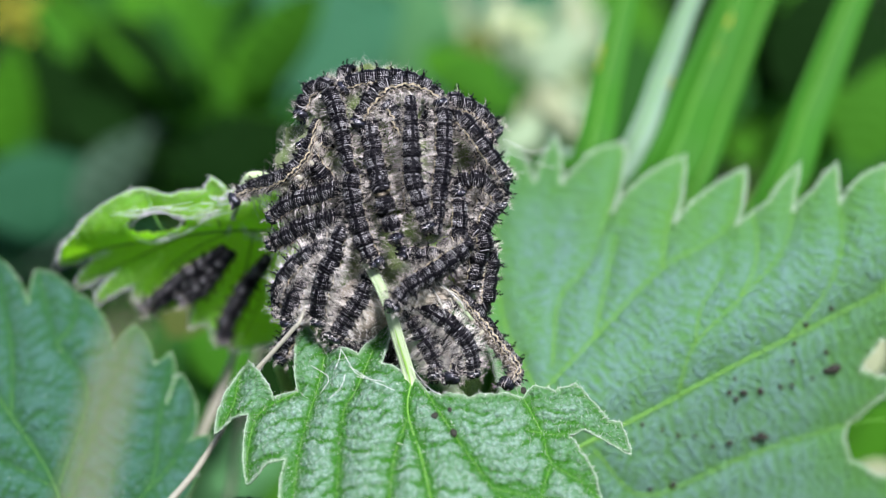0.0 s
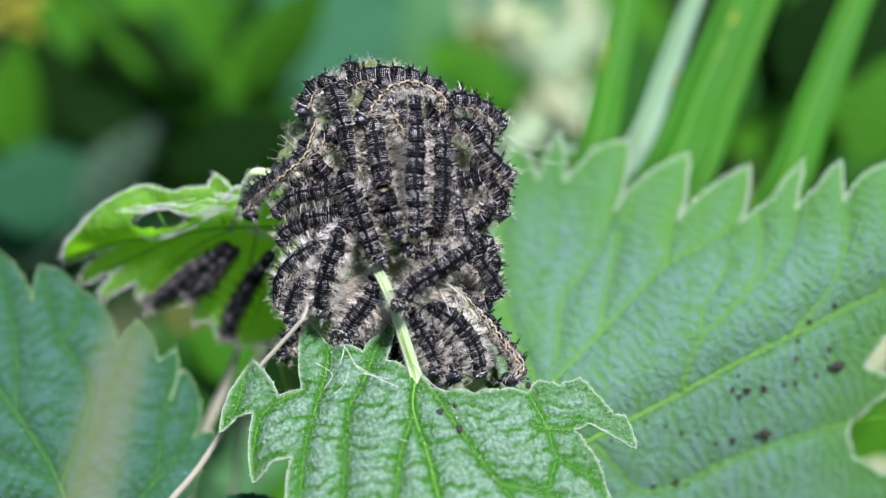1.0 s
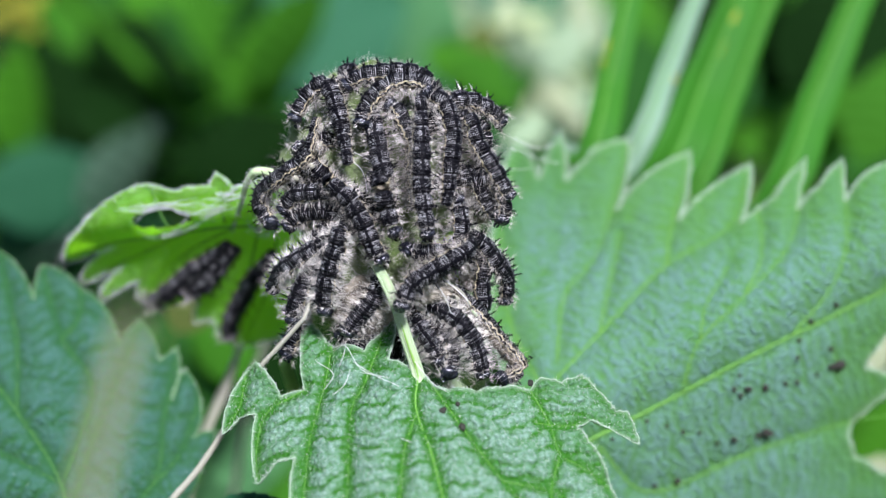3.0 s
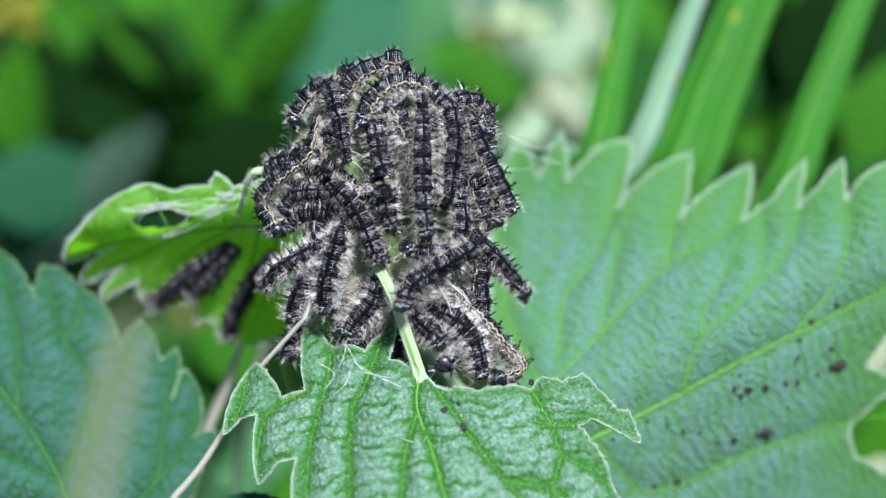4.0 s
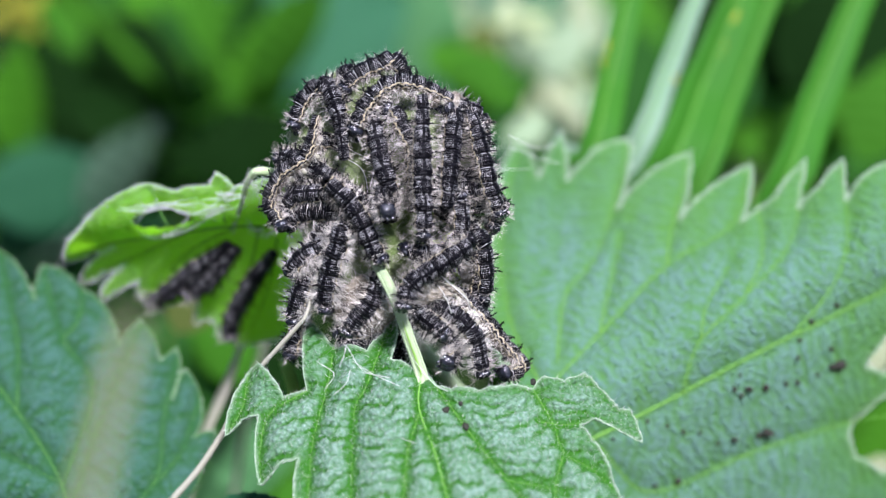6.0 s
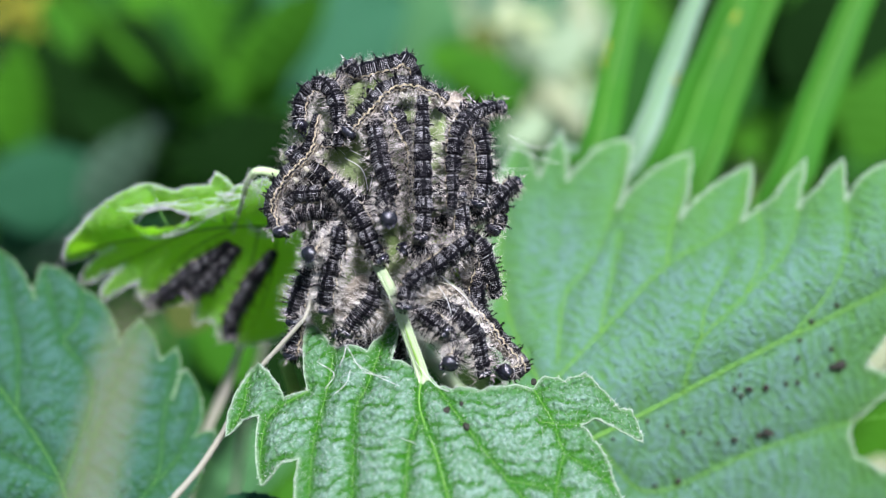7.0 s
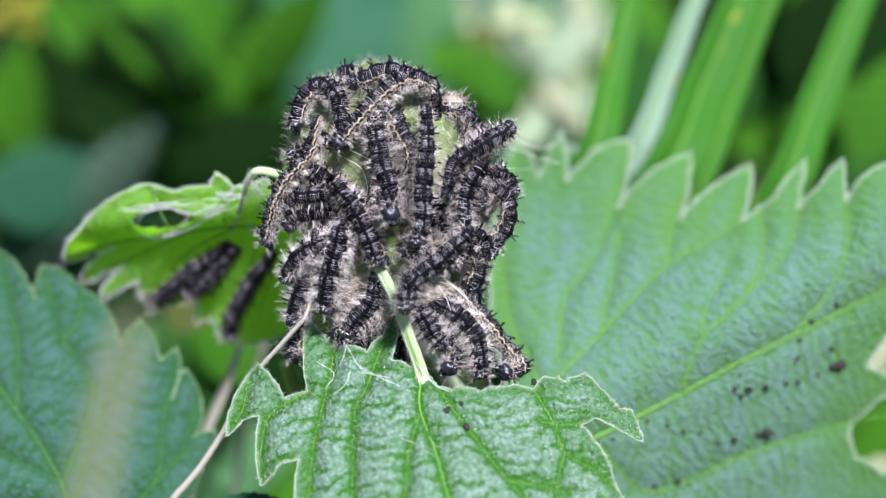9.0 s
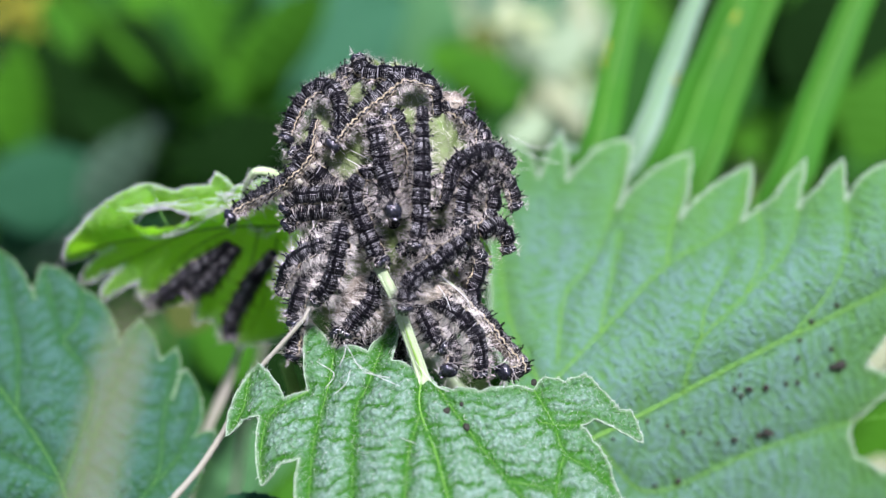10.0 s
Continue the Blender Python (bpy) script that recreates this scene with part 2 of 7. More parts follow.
def spline(points, steps):
    """A smooth line through the points, with the given number of steps a span."""
    p = np.array(points, float)
    q = np.vstack([2 * p[0] - p[1], p, 2 * p[-1] - p[-2]])
    out = []
    for i in range(1, len(q) - 2):
        for k in range(steps):
            t = k / steps
            out.append(0.5 * (2 * q[i] + (q[i + 1] - q[i - 1]) * t + (2 * q[i - 1] - 5 * q[i] + 4 * q[i + 1] - q[i + 2]) * t * t
                              + (3 * q[i] - q[i - 1] - 3 * q[i + 1] + q[i + 2]) * t ** 3))
    return np.array(out + [p[-1]])


def tube(line, radii, sides=8, verts=None, faces=None):
    """A tube round a line; grows the lists that are given."""
    verts, faces = ([] if verts is None else verts), ([] if faces is None else faces)
    line = np.asarray(line, float)
    d = np.gradient(line, axis=0)
    d /= np.linalg.norm(d, axis=1)[:, None] + 1e-12
    ref = np.array([0.31, 0.17, 0.93])
    base = len(verts)
    for p, t, r in zip(line, d, radii):
        u = np.cross(t, ref)
        u /= np.linalg.norm(u) + 1e-12
        v = np.cross(t, u)
        for k in range(sides):
            a = 2 * math.pi * k / sides
            verts.append(p + r * (math.cos(a) * u + math.sin(a) * v))
    for i in range(len(line) - 1):
        for k in range(sides):
            a, b = base + i * sides + k, base + i * sides + (k + 1) % sides
            faces.append((a, b, b + sides, a + sides))
    faces.append(tuple(base + k for k in range(sides))[::-1])
    faces.append(tuple(base + (len(line) - 1) * sides + k for k in range(sides)))
    return verts, faces


def spike(verts, faces, p, d, length, r, bend=(0, 0, 0)):
    """A thin tapering hair or thorn in three faces."""
    p, d = np.array(p, float), np.array(d, float)
    d /= np.linalg.norm(d) + 1e-12
    u = np.cross(d, (0.3, 0.9, 0.2))
    u /= np.linalg.norm(u) + 1e-12
    v = np.cross(d, u)
    b = len(verts)
    for k in range(3):
        a = 2.0944 * k
        verts.append(p + r * (math.cos(a) * u + math.sin(a) * v))
    verts.append(p + d * length + np.array(bend))
    faces += [(b, b + 1, b + 3), (b + 1, b + 2, b + 3), (b + 2, b, b + 3)]


# ---------------------------------------------------------------- leaves
def rounded(outline, bulge, gap):
    """The outline with each side slightly bowed outwards and cut into short steps."""
    p = np.array(outline, float)
    area = 0.5 * np.sum(p[:, 0] * np.roll(p[:, 1], -1) - np.roll(p[:, 0], -1) * p[:, 1])
    out = []
    for a, b in zip(p, np.roll(p, -1, axis=0)):
        d = b - a
        n = np.array([d[1], -d[0]]) * (1 if area > 0 else -1)
        k = max(2, int(np.hypot(*d) / gap))
        for i in range(k):
            t = i / k
            out.append(a + d * t + n * bulge * 4 * t * (1 - t))
    return np.array(out)


def inside(pts, poly):
    x, y = pts[:, 0], pts[:, 1]
    hit = np.zeros(len(pts), bool)
    for (x0, y0), (x1, y1) in zip(poly, np.roll(poly, -1, axis=0)):
        cross = (y0 > y) != (y1 > y)
        with np.errstate(divide="ignore", invalid="ignore"):
            hit ^= cross & (x < (x1 - x0) * (y - y0) / (y1 - y0 + 1e-12) + x0)
    return hit


def nearest(pts, line, closed=False):
    """Distance to a line of points, and the nearest place on it."""
    best, where = np.full(len(pts), 1e9), np.zeros((len(pts), 2))
    ends = np.roll(line, -1, axis=0) if closed else line[1:]
    for a, b in zip(line, ends):
        d = b - a
        t = np.clip(((pts - a) @ d) / (d @ d + 1e-12), 0, 1)
        q = a + t[:, None] * d
        e = np.hypot(*(pts - q).T)
        m = e < best
        best[m], where[m] = e[m], q[m]
    return best, where


def pucker(pts, size, seed):
    """0 along the small veins, 1 in the middle of the fields between them."""
    rng = np.random.RandomState(seed)
    jit = rng.rand(128, 128, 2)
    c = np.floor(pts / size).astype(int)
    ds = []
    for i in (-1, 0, 1):
        for j in (-1, 0, 1):
            k = c + (i, j)
            s = (k + 0.15 + 0.7 * jit[k[:, 0] % 128, k[:, 1] % 128]) * size
            ds.append(np.hypot(*(pts - s).T))
    ds = np.sort(np.array(ds), axis=0)
    return np.clip((ds[1] - ds[0]) / (0.75 * size), 0, 1)


def along(pts, line):
    """Distance to a vein and how far along it the nearest place lies."""
    best, far, run = np.full(len(pts), 1e9), np.zeros(len(pts)), 0.0
    for a, b in zip(line, line[1:]):
        d = b - a
        size = np.hypot(*d) + 1e-9
        t = np.clip(((pts - a) @ d) / size ** 2, 0, 1)
        e = np.hypot(*(pts - a - t[:, None] * d).T)
        m = e < best
        best[m], far[m] = e[m], run + t[m] * size
        run += size
    return best, far


class Leaf:
    """A toothed leaf in millimetres on its own plane: blade, margin and veins."""

    def __init__(self, outline, veins, step, shape, relief=0.45, field=1.7, seed=1, bulge=0.05, stretch=(0.42, 1.0), holes=(), band=0.6, ladder=1.0):
        self.edge = rounded(outline, bulge, step)
        self.veins = [spline([(*q, 0) for q in v], 6)[:, :2] for v in veins]
        self.stretch, self.holes, self.band, self.ladder = np.array(stretch), holes, band, ladder
        self.step, self.shape, self.relief, self.field, self.seed = step, shape, relief, field, seed

    def height(self, pts):
        pts = np.atleast_2d(np.asarray(pts, float))
        d, far = np.full(len(pts), 1e9), np.zeros(len(pts))
        for i, v in enumerate(self.veins):
            e, f = along(pts, v)
            e = e + (0 if i == 0 else 0.12)
            m = e < d
            d[m], far[m] = e[m], f[m] + 3.7 * i
        fall = 1 - np.exp(-(d / 1.3) ** 2)
        # rungs of small veins run from side vein to side vein
        wave = 0.5 * np.sin(pts[:, 0] * 0.5 + pts[:, 1] * 0.3) + 0.22 * np.sin(pts[:, 0] * 1.5 - pts[:, 1] * 0.7) + 0.1 * np.sin(pts[:, 0] * 4)
        step = self.field * 0.75
        turn = (self.ladder * (far + 0.3 * d) + (1 - self.ladder) * (pts[:, 1] - 0.25 * d) + wave) / step
        rung = np.abs(turn - np.floor(turn) - 0.5) * step
        cell = pucker(pts * self.stretch + 0.25 * np.sin(pts[:, ::-1] * 0.9), self.field, self.seed)
        small = pucker(pts + 40, self.field * 0.4, self.seed + 5)
        swell = np.clip(rung / (0.42 * step), 0, 1) ** 0.6
        lift = self.relief * (fall + 0.9 * fall * swell + 0.5 * fall * cell ** 0.5 + 0.3 * small)
        dark = np.exp(-(rung / (0.2 + 0.14 * self.ladder)) ** 2) * (0.55 + 0.45 * np.sin(pts[:, 0] * 0.8 + pts[:, 1] * 1.1)) * np.clip(d / 0.4, 0, 1) + np.clip(0.9 - cell * 5, 0, 1) * 0.5 + np.exp(-(d / self.band) ** 2)
        return self.shape(pts[:, 0], pts[:, 1]) + lift, np.clip(dark, 0, 1)

    def blade(self, name, parent, material):
        lo, hi = self.edge.min(0), self.edge.max(0)
        nx, ny = (int(n) + 2 for n in (hi - lo) / self.step)
        gx, gy = np.meshgrid(np.arange(nx + 1), np.arange(ny + 1), indexing="ij")
        pts = lo + np.stack([gx.ravel(), gy.ravel()], 1) * self.step
        mid = (lo + (np.stack(np.meshgrid(np.arange(nx), np.arange(ny), indexing="ij"), -1).reshape(-1, 2) + 0.5) * self.step)
        keep = inside(mid, self.edge)
        for hx, hy, hw, hh in self.holes:
            keep &= ((mid[:, 0] - hx) / hw) ** 2 + ((mid[:, 1] - hy) / hh) ** 2 > 1
        ij = np.stack(np.meshgrid(np.arange(nx), np.arange(ny), indexing="ij"), -1).reshape(-1, 2)[keep]
        a = ij[:, 0] * (ny + 1) + ij[:, 1]
        quads = np.stack([a, a + ny + 1, a + ny + 2, a + 1], 1)
        count = {}
        for q in quads:
            for e in zip(q, np.roll(q, -1)):
                e = (min(e), max(e))
                count[e] = count.get(e, 0) + 1
        rim = np.unique([v for e, n in count.items() if n == 1 for v in e])
        near_d, near_p = nearest(pts[rim], self.edge, True)
        pts[rim] = np.where((near_d < 1.5 * self.step)[:, None], near_p, pts[rim])
        used = np.unique(quads)
        index = np.zeros(len(pts), int)
        index[used] = np.arange(len(used))
        pts = pts[used]
        z, net = self.height(pts)
        me = mesh_of(name, np.column_stack([pts, z]) * MM, index[quads].tolist(), material)
        at = me.attributes.new("net", "FLOAT", "POINT")
        at.data.foreach_set("value", net.astype(np.float32))
        at = me.attributes.new("rim", "FLOAT", "POINT")
        at.data.foreach_set("value", nearest(pts, self.edge[::2], True)[0].astype(np.float32))
        ob = part(name, me, parent)
        mod = ob.modifiers.new("thickness", "SOLIDIFY")
        mod.thickness, mod.offset = 0.22 * MM, -1
        return ob

    def ribs(self, parent, material, thick, fine, side=None):
        for i, v in enumerate(self.veins):
            z = self.height(v)[0]
            r = np.linspace(thick if i == 0 else fine, (thick if i == 0 else fine) * 0.35, len(v))
            vs, fs = tube(np.column_stack([v, z + 0.02]) * MM, r * MM, 6)
            part("midrib" if i == 0 else "vein", mesh_of("vein", vs, fs, material if i == 0 or not side else side), parent, "pale green raised midrib" if i == 0 else "")

    def fringe(self, parent, material, rim, hairs, length, seed, label="whitish downy leaf edge"):
        z = self.height(self.edge)[0]
        line = np.column_stack([self.edge, z])
        vs, fs = tube(np.vstack([line, line[:1]]) * MM, [rim * MM] * (len(line) + 1), 5)
        part("margin", mesh_of("margin", vs, fs, material), parent, label)
        rng = np.random.RandomState(seed)
        vs, fs = [], []
        for k in rng.randint(0, len(line) - 1, hairs):
            d = rng.normal(0, 1, 3)
            d[2] = abs(d[2]) + 0.2
            spike(vs, fs, line[k] * MM, d, length * rng.uniform(0.4, 1.2) * MM, 0.022 * MM)
        part("edge_hairs", mesh_of("edge_hairs", vs, fs, SILK, False), parent, kind="stuff")

    def down(self, parent, amount, length, seed, low, high):
        """Short stinging hairs over the blade."""
        rng = np.random.RandomState(seed)
        p = rng.uniform(low, high, (amount * 3, 2))
        p = p[inside(p, self.edge)][:amount]
        z = self.height(p)[0]
        vs, fs = [], []
        for (x, y), h in zip(p, z):
            d = rng.normal(0, 0.5, 3)
            d[2] = 1
            spike(vs, fs, np.array((x, y, h)) * MM, d, length * rng.uniform(0.5, 1.4) * MM, 0.02 * MM)
        part("surface_hairs", mesh_of("surface_hairs", vs, fs, SILK, False), parent, kind="stuff")


# the bitten leaf that hangs below the clump
bitten_leaf = thing("nettle_leaf", frame_of((-2.2, -9.8, -10.8), (-0.982, -0.149, -0.112), (0.186, -0.784, -0.593)), "green nettle leaf, its base eaten away, hanging below the caterpillars", "leaf")
BITTEN = Leaf(
    [(-0, -0.1), (-1.3, 2), (-2.7, 2.8), (-5.7, 3.5), (-8.9, 3.3), (-11.7, 3.5), (-12.9, 2.5), (-15.3, 3.3), (-17.8, 2.5), (-19.1, 4.3), (-20.6, 6.9), (-22, 6.9), (-22.4, 10.8), (-19.6, 9.4), (-17.5, 8), (-15.8, 8.4), (-16.6, 10.7), (-17.5, 12.7), (-17.8, 15), (-18.1, 17.5)]
    + [(-17.7, 21.8), (-14.8, 20.9), (-13.9, 26.6), (-10.4, 25), (-8.5, 29.3), (-5.6, 27.8), (-2.6, 32.3), (-0.8, 30.4), (2.9, 36.1), (4.3, 30.5), (7.2, 30.9), (7.9, 25.3), (10.9, 26.2), (11.1, 21.6), (14.3, 21.9), (14.2, 17.6), (17.1, 17.2)]
    + [(16.1, 13.5), (15.6, 10.8), (14.6, 6.8), (16.5, 7), (19, 8.5), (19.1, 4.4), (18.2, 0.4), (20.1, 0.3), (22.2, 1.3), (21.3, -1.7), (18.8, -5.6), (17.5, -5.9), (16, -3.1), (15.3, -1.1), (12.6, -1.3), (12.5, -5), (11.5, -9.8), (9.4, -6.5), (8.5, -5.4), (5.5, -3.8), (3.4, -5.7), (1.8, -8), (1.8, -5.3), (3.2, -1.8), (1.5, -0.8)],
    [
    ((-0, -0.1), (1.1, 4.2), (0.4, 9.7), (-0, 15.2), (-0.7, 22.1), (2.7, 35.1)),
    ((-0.7, 0.9), (-3.6, 7.7), (-6.6, 13.8), (-10.2, 19.2), (-14.6, 21.2)),
    ((-11.7, 3.6), (-12.9, 8), (-13.3, 11.4), (-15.9, 13.6), (-17.6, 15.7)),
    ((-13.3, 11.4), (-11.5, 15), (-11.1, 18.1)),
    ((1.3, 5.2), (3.2, 9.2), (4.5, 14.2), (6.3, 19.4), (10.9, 25.6)),
    ((8.8, -6.5), (10.3, -1.3), (12.8, 5), (14.3, 11.4), (15.7, 17.2)),
    ((2.3, -7.1), (6.1, 0.1), (8, 3.1), (9.8, 12.7), (11.8, 20.9)),
    ((12.6, -1.2), (16.9, 0.3), (18.5, 4), (18.9, 7.9)),
    ((-6.6, 13.8), (-10, 14.8), (-12.5, 16.1)),
    ((-11.4, 7.5), (-14.1, 8.2), (-16, 8.1)),
    ((18.9, -5.2), (19.9, -1.5), (21.8, 1)),
    ((0.4, 16), (-3.2, 21.6), (-5.4, 27.5)),
], 0.2, lambda x, y: 0.35 * np.sin(x * 0.32 + 1) - 0.010 * x * x - 0.004 * (y - 8) ** 2, 0.55, 2.1, 3, 0.04, band=0.7, ladder=0.0)
BITTEN.blade("blade", bitten_leaf, LEAF_FRONT)
BITTEN.ribs(bitten_leaf, VEIN_MID, 0.11, 0.045)
BITTEN.fringe(bitten_leaf, MARGIN, 0.06, 2000, 0.5, 4)
BITTEN.down(bitten_leaf, 5000, 0.28, 6, (-25, -8), (25, 20))

# the large leaf behind
big_leaf = thing("nettle_leaf", frame_of((28.1, 4.8, -13.2), (0.437, -0.65, -0.621), (0.891, 0.22, 0.397)), "large matt green nettle leaf, whole, with dark droppings", "leaf")
BIG = Leaf(
    [(7, -18.4), (1.9, -21.5), (-7.8, -20), (-16.9, -16.9), (-25.9, -12.2), (-32.7, -7.8), (-36.2, -3.5), (-34.7, -3), (-29.2, -3.7), (-34.4, 2.2), (-31.8, 1.5), (-26.8, -0.9), (-28.2, 2.1), (-29.2, 5.1), (-28.3, 9.3), (-24.1, 6.7), (-19.6, 2.6), (-21.9, 7.8), (-22.5, 14.9), (-19.3, 12.9), (-14.2, 8.5), (-16, 13.4), (-16.8, 20.4), (-13.2, 18), (-10, 14.8), (-10.9, 20)]
    + [(-13.7, 26.2), (-10.6, 23.6), (-8.1, 21.6), (-9.4, 25.4), (-11.3, 30), (-8.4, 28.3), (-6.1, 27), (-7.8, 30.7), (-7.8, 35.2), (-4.6, 32.7), (-2.6, 32.8), (-4.4, 38), (-0.7, 37.9), (0.5, 41.8), (3, 41.2), (6, 48.6), (9.3, 41.6), (10.4, 27.6), (9.9, 23.4), (11.0, 20.7), (11.7, 19.9), (12.9, 21.5), (14.5, 23.8), (15.4, 19.4), (15.9, 16.1), (17.2, 14.8), (19.4, 14.6), (22.2, 17.0), (24.5, 20.1), (26.6, 12.6), (28.7, 6.5), (32.4, 5.6), (27.2, -0.1), (28.7, -7.4), (23.6, -11.2), (21.1, -17), (15.5, -17.9), (12.8, -21)],
    [
    ((5.3, -18.2), (5.3, -8.3), (5.3, -1.8), (5.3, 12.5), (5.5, 25.6), (5.9, 47.9)),
    ((-1.8, -16.9), (-5.3, -7.8), (-9.3, 3.8), (-10.1, 13), (-16.2, 19.6)),
    ((5.2, -2.3), (1.5, 2), (-1, 9.8), (-4.7, 18.4), (-13.2, 25.6)),
    ((-4.4, -14), (-12.2, -8.8), (-15.8, -2.1), (-27.7, 8.7)),
    ((5.3, 12.5), (2.8, 19.3), (-1.5, 24.2), (-10.6, 29.4)),
    ((5.5, 25.6), (2.8, 29.4), (-7.4, 34.6)),
    ((-1.9, -17.2), (-12.8, -16.3), (-23.8, -12.1), (-35.4, -3.6)),
    ((6.3, -14.2), (12.7, -10.8), (14, 2.6), (17.1, 20.2), (22.4, 23.6)),
    ((7.6, -17.2), (14, -15.4), (23.3, -11)),
    ((-9.3, 3.8), (-14.4, 7.6), (-22, 14.5)),
    ((-1, 9.8), (-5.4, 14.9), (-16, 19.9)),
    ((5.3, -18.2), (1.1, -18.8), (-1.8, -16.9)),
    ((-5.3, -7.8), (-10.8, -3.3), (-16.4, 1.4)),
    ((1.3, 2.3), (-2, 5), (-5.3, 10.1)),
], 0.34, lambda x, y: 0.3 * np.sin(y * 0.25) - np.where(x > 0, 0.95, 0.2) * (np.sqrt(x * x + 9) - 3), 0.30, 1.9, 11, 0.05, band=0.45)
BIG.blade("blade", big_leaf, LEAF_BIG)
BIG.ribs(big_leaf, VEIN_MID, 0.20, 0.10, VEIN_MID)
BIG.fringe(big_leaf, MARGIN, 0.07, 2600, 0.8, 5)

# the ragged leaf with three caterpillars on it
ragged_leaf = thing("nettle_leaf", frame_of((-31.6, 12.9, -5.4), (-0.13, -0.123, 0.984), (-0.986, 0.119, -0.115)), "yellowish green nettle leaf, ragged, curling over resting caterpillars", "leaf")
RAGGED = Leaf(
    [(3.2, -15.4), (9.0, -14.5), (10.6, -12.8), (10.2, -10.7), (10.0, -8.8), (11.7, -7.0), (10.3, -6.0), (10.2, -1.8), (10.9, 2.4), (9.9, 6.0), (5.9, 11.4), (2.3, 14.7), (-0.0, 15.9), (0.3, 14.2), (1.3, 11.6), (2.2, 8.5), (0.6, 11.5), (-1.3, 13.6), (-3.1, 14.5), (-2.9, 13.3), (-1.9, 11.1), (-0.8, 7.9), (-2.4, 10.3), (-4.1, 11.9), (-5.4, 11.9), (-4.4, 10.3), (-3.3, 8.2), (-2.9, 6.6), (-5.0, 7.3), (-7.3, 6.6), (-6.3, 2.1), (-5.1, -0.8), (-9.7, 1.0), (-9.1, -1.7), (-12.6, -2.2), (-13.8, -4.4), (-13.0, -7.5), (-12.0, -11.0), (-5.1, -14.1)],
    [
    ((3.6, -13.1), (4.4, -6.5), (3.7, 0.8), (2.8, 8.4), (0.4, 15.5)),
    ((4.3, -7.8), (0.3, -0.2), (-5.9, 7.2)),
    ((4.0, -10.5), (-4.4, -6.4), (-9.0, -0.3)),
    ((3.9, -1.4), (0.7, 5.5), (-2.6, 13.9)),
    ((1.7, -12.0), (-6.3, -8.9), (-13.2, -4.6)),
    ((5.3, 0.2), (9.7, 1.1), (10.6, 2.5)),
    ((5.2, -6.8), (10.1, -7.2)),
], 0.45, lambda x, y: -0.003 * x * x - 0.002 * y * y + 0.42 * (np.sqrt((x - 1.5) ** 2 + 4) + x - 2.03) - 0.57 * (np.sqrt((x - 6.5) ** 2 + 2) + x - 6.5), 0.4, 1.8, 17, 0.05, holes=[(6.7, 0.4, 1.5, 3.7)])
RAGGED.blade("blade", ragged_leaf, LEAF_LEFT)
RAGGED.ribs(ragged_leaf, VEIN_DIM, 0.22, 0.14)
RAGGED.fringe(ragged_leaf, MARGIN, 0.05, 2400, 0.8, 6)

# the bluish leaf low at the side
side_leaf = thing("nettle_leaf", frame_of((-43.3, 4.3, -20.4), (0.929, 0.307, 0.204), (-0.354, 0.588, 0.727)), "bluish green nettle leaf with sharp teeth, whole", "leaf")
SIDE = Leaf(
    [(-14.1, 35.6), (-11.2, 26.8), (-7.5, 27.1), (-8.4, 21.3), (-4.9, 22.2), (-3.1, 18.4), (-2.5, 13.8), (-0.5, 18.5), (2.1, 16), (3.2, 13.8), (5.5, 9.8), (5.7, 4.7), (8.9, 7.3), (9.8, 4.3), (9.6, 0.9), (12.2, 2.5), (11.5, -0.9), (9.6, -3.9), (12.3, -0.5), (13.1, -3.6), (12.3, -7.4), (10.7, -9.1), (13.7, -9), (11, -12.5), (8.1, -15.8), (5, -20.3), (0.3, -22), (-9.3, -20.5), (-24.8, -12.5)],
    [
    ((-6.7, -20.8), (-5.4, -9.7), (-8.8, 3.1), (-13.5, 15.9), (-13.8, 35)),
    ((-5.4, -9.7), (1.2, 0.3), (-0.6, 7.8), (-0.5, 18.3)),
    ((-5.9, -13.7), (-0.1, -5.2), (3.4, -0.5), (8.9, 7)),
    ((-5.7, -16.5), (4.4, -13.1), (8.1, -5.7), (12.2, 2)),
    ((-8.1, 0.6), (-5.8, 9.6), (-5, 21.7)),
    ((-6.2, -19), (4.9, -18.2), (10.3, -14.4), (13.6, -9.3)),
    ((-8.8, 3.1), (-12.2, 9), (-13.5, 15.9)),
    ((-5.9, -8.8), (-10.1, -4.4), (-16.8, 1.9)),
    ((-5.2, -12.5), (-12.8, -9), (-20.1, -5.4)),
    ((-0.6, 7.8), (2.1, 10), (3.3, 13.4)),
    ((4.4, -13.1), (8.8, -10.3), (13.1, -4.3)),
], 0.4, lambda x, y: -0.006 * x * x - 0.004 * y * y, 0.45, 2.2, 23, 0.05)
SIDE.blade("blade", side_leaf, LEAF_NEAR)
SIDE.ribs(side_leaf, VEIN_DIM, 0.07, 0.04)
SIDE.fringe(side_leaf, VEIN_DIM, 0.045, 600, 0.7, 7)


# ---------------------------------------------------------------- stems, stalks, silk
def rod(name, points, r0, r1, material, label, category, steps=8, sides=10, kind=""):
    """A round stalk through points given in millimetres from the clump."""
    line = spline(points, steps)
    o = line[0]
    vs, fs = tube((line - o) * MM, np.linspace(r0, r1, len(line)) * MM, sides)
    ob = new(name, mesh_of(name, vs, fs, material))
    ob.matrix_world = Matrix.Translation(place(o))
    return tagged(ob, label, category, kind=kind)


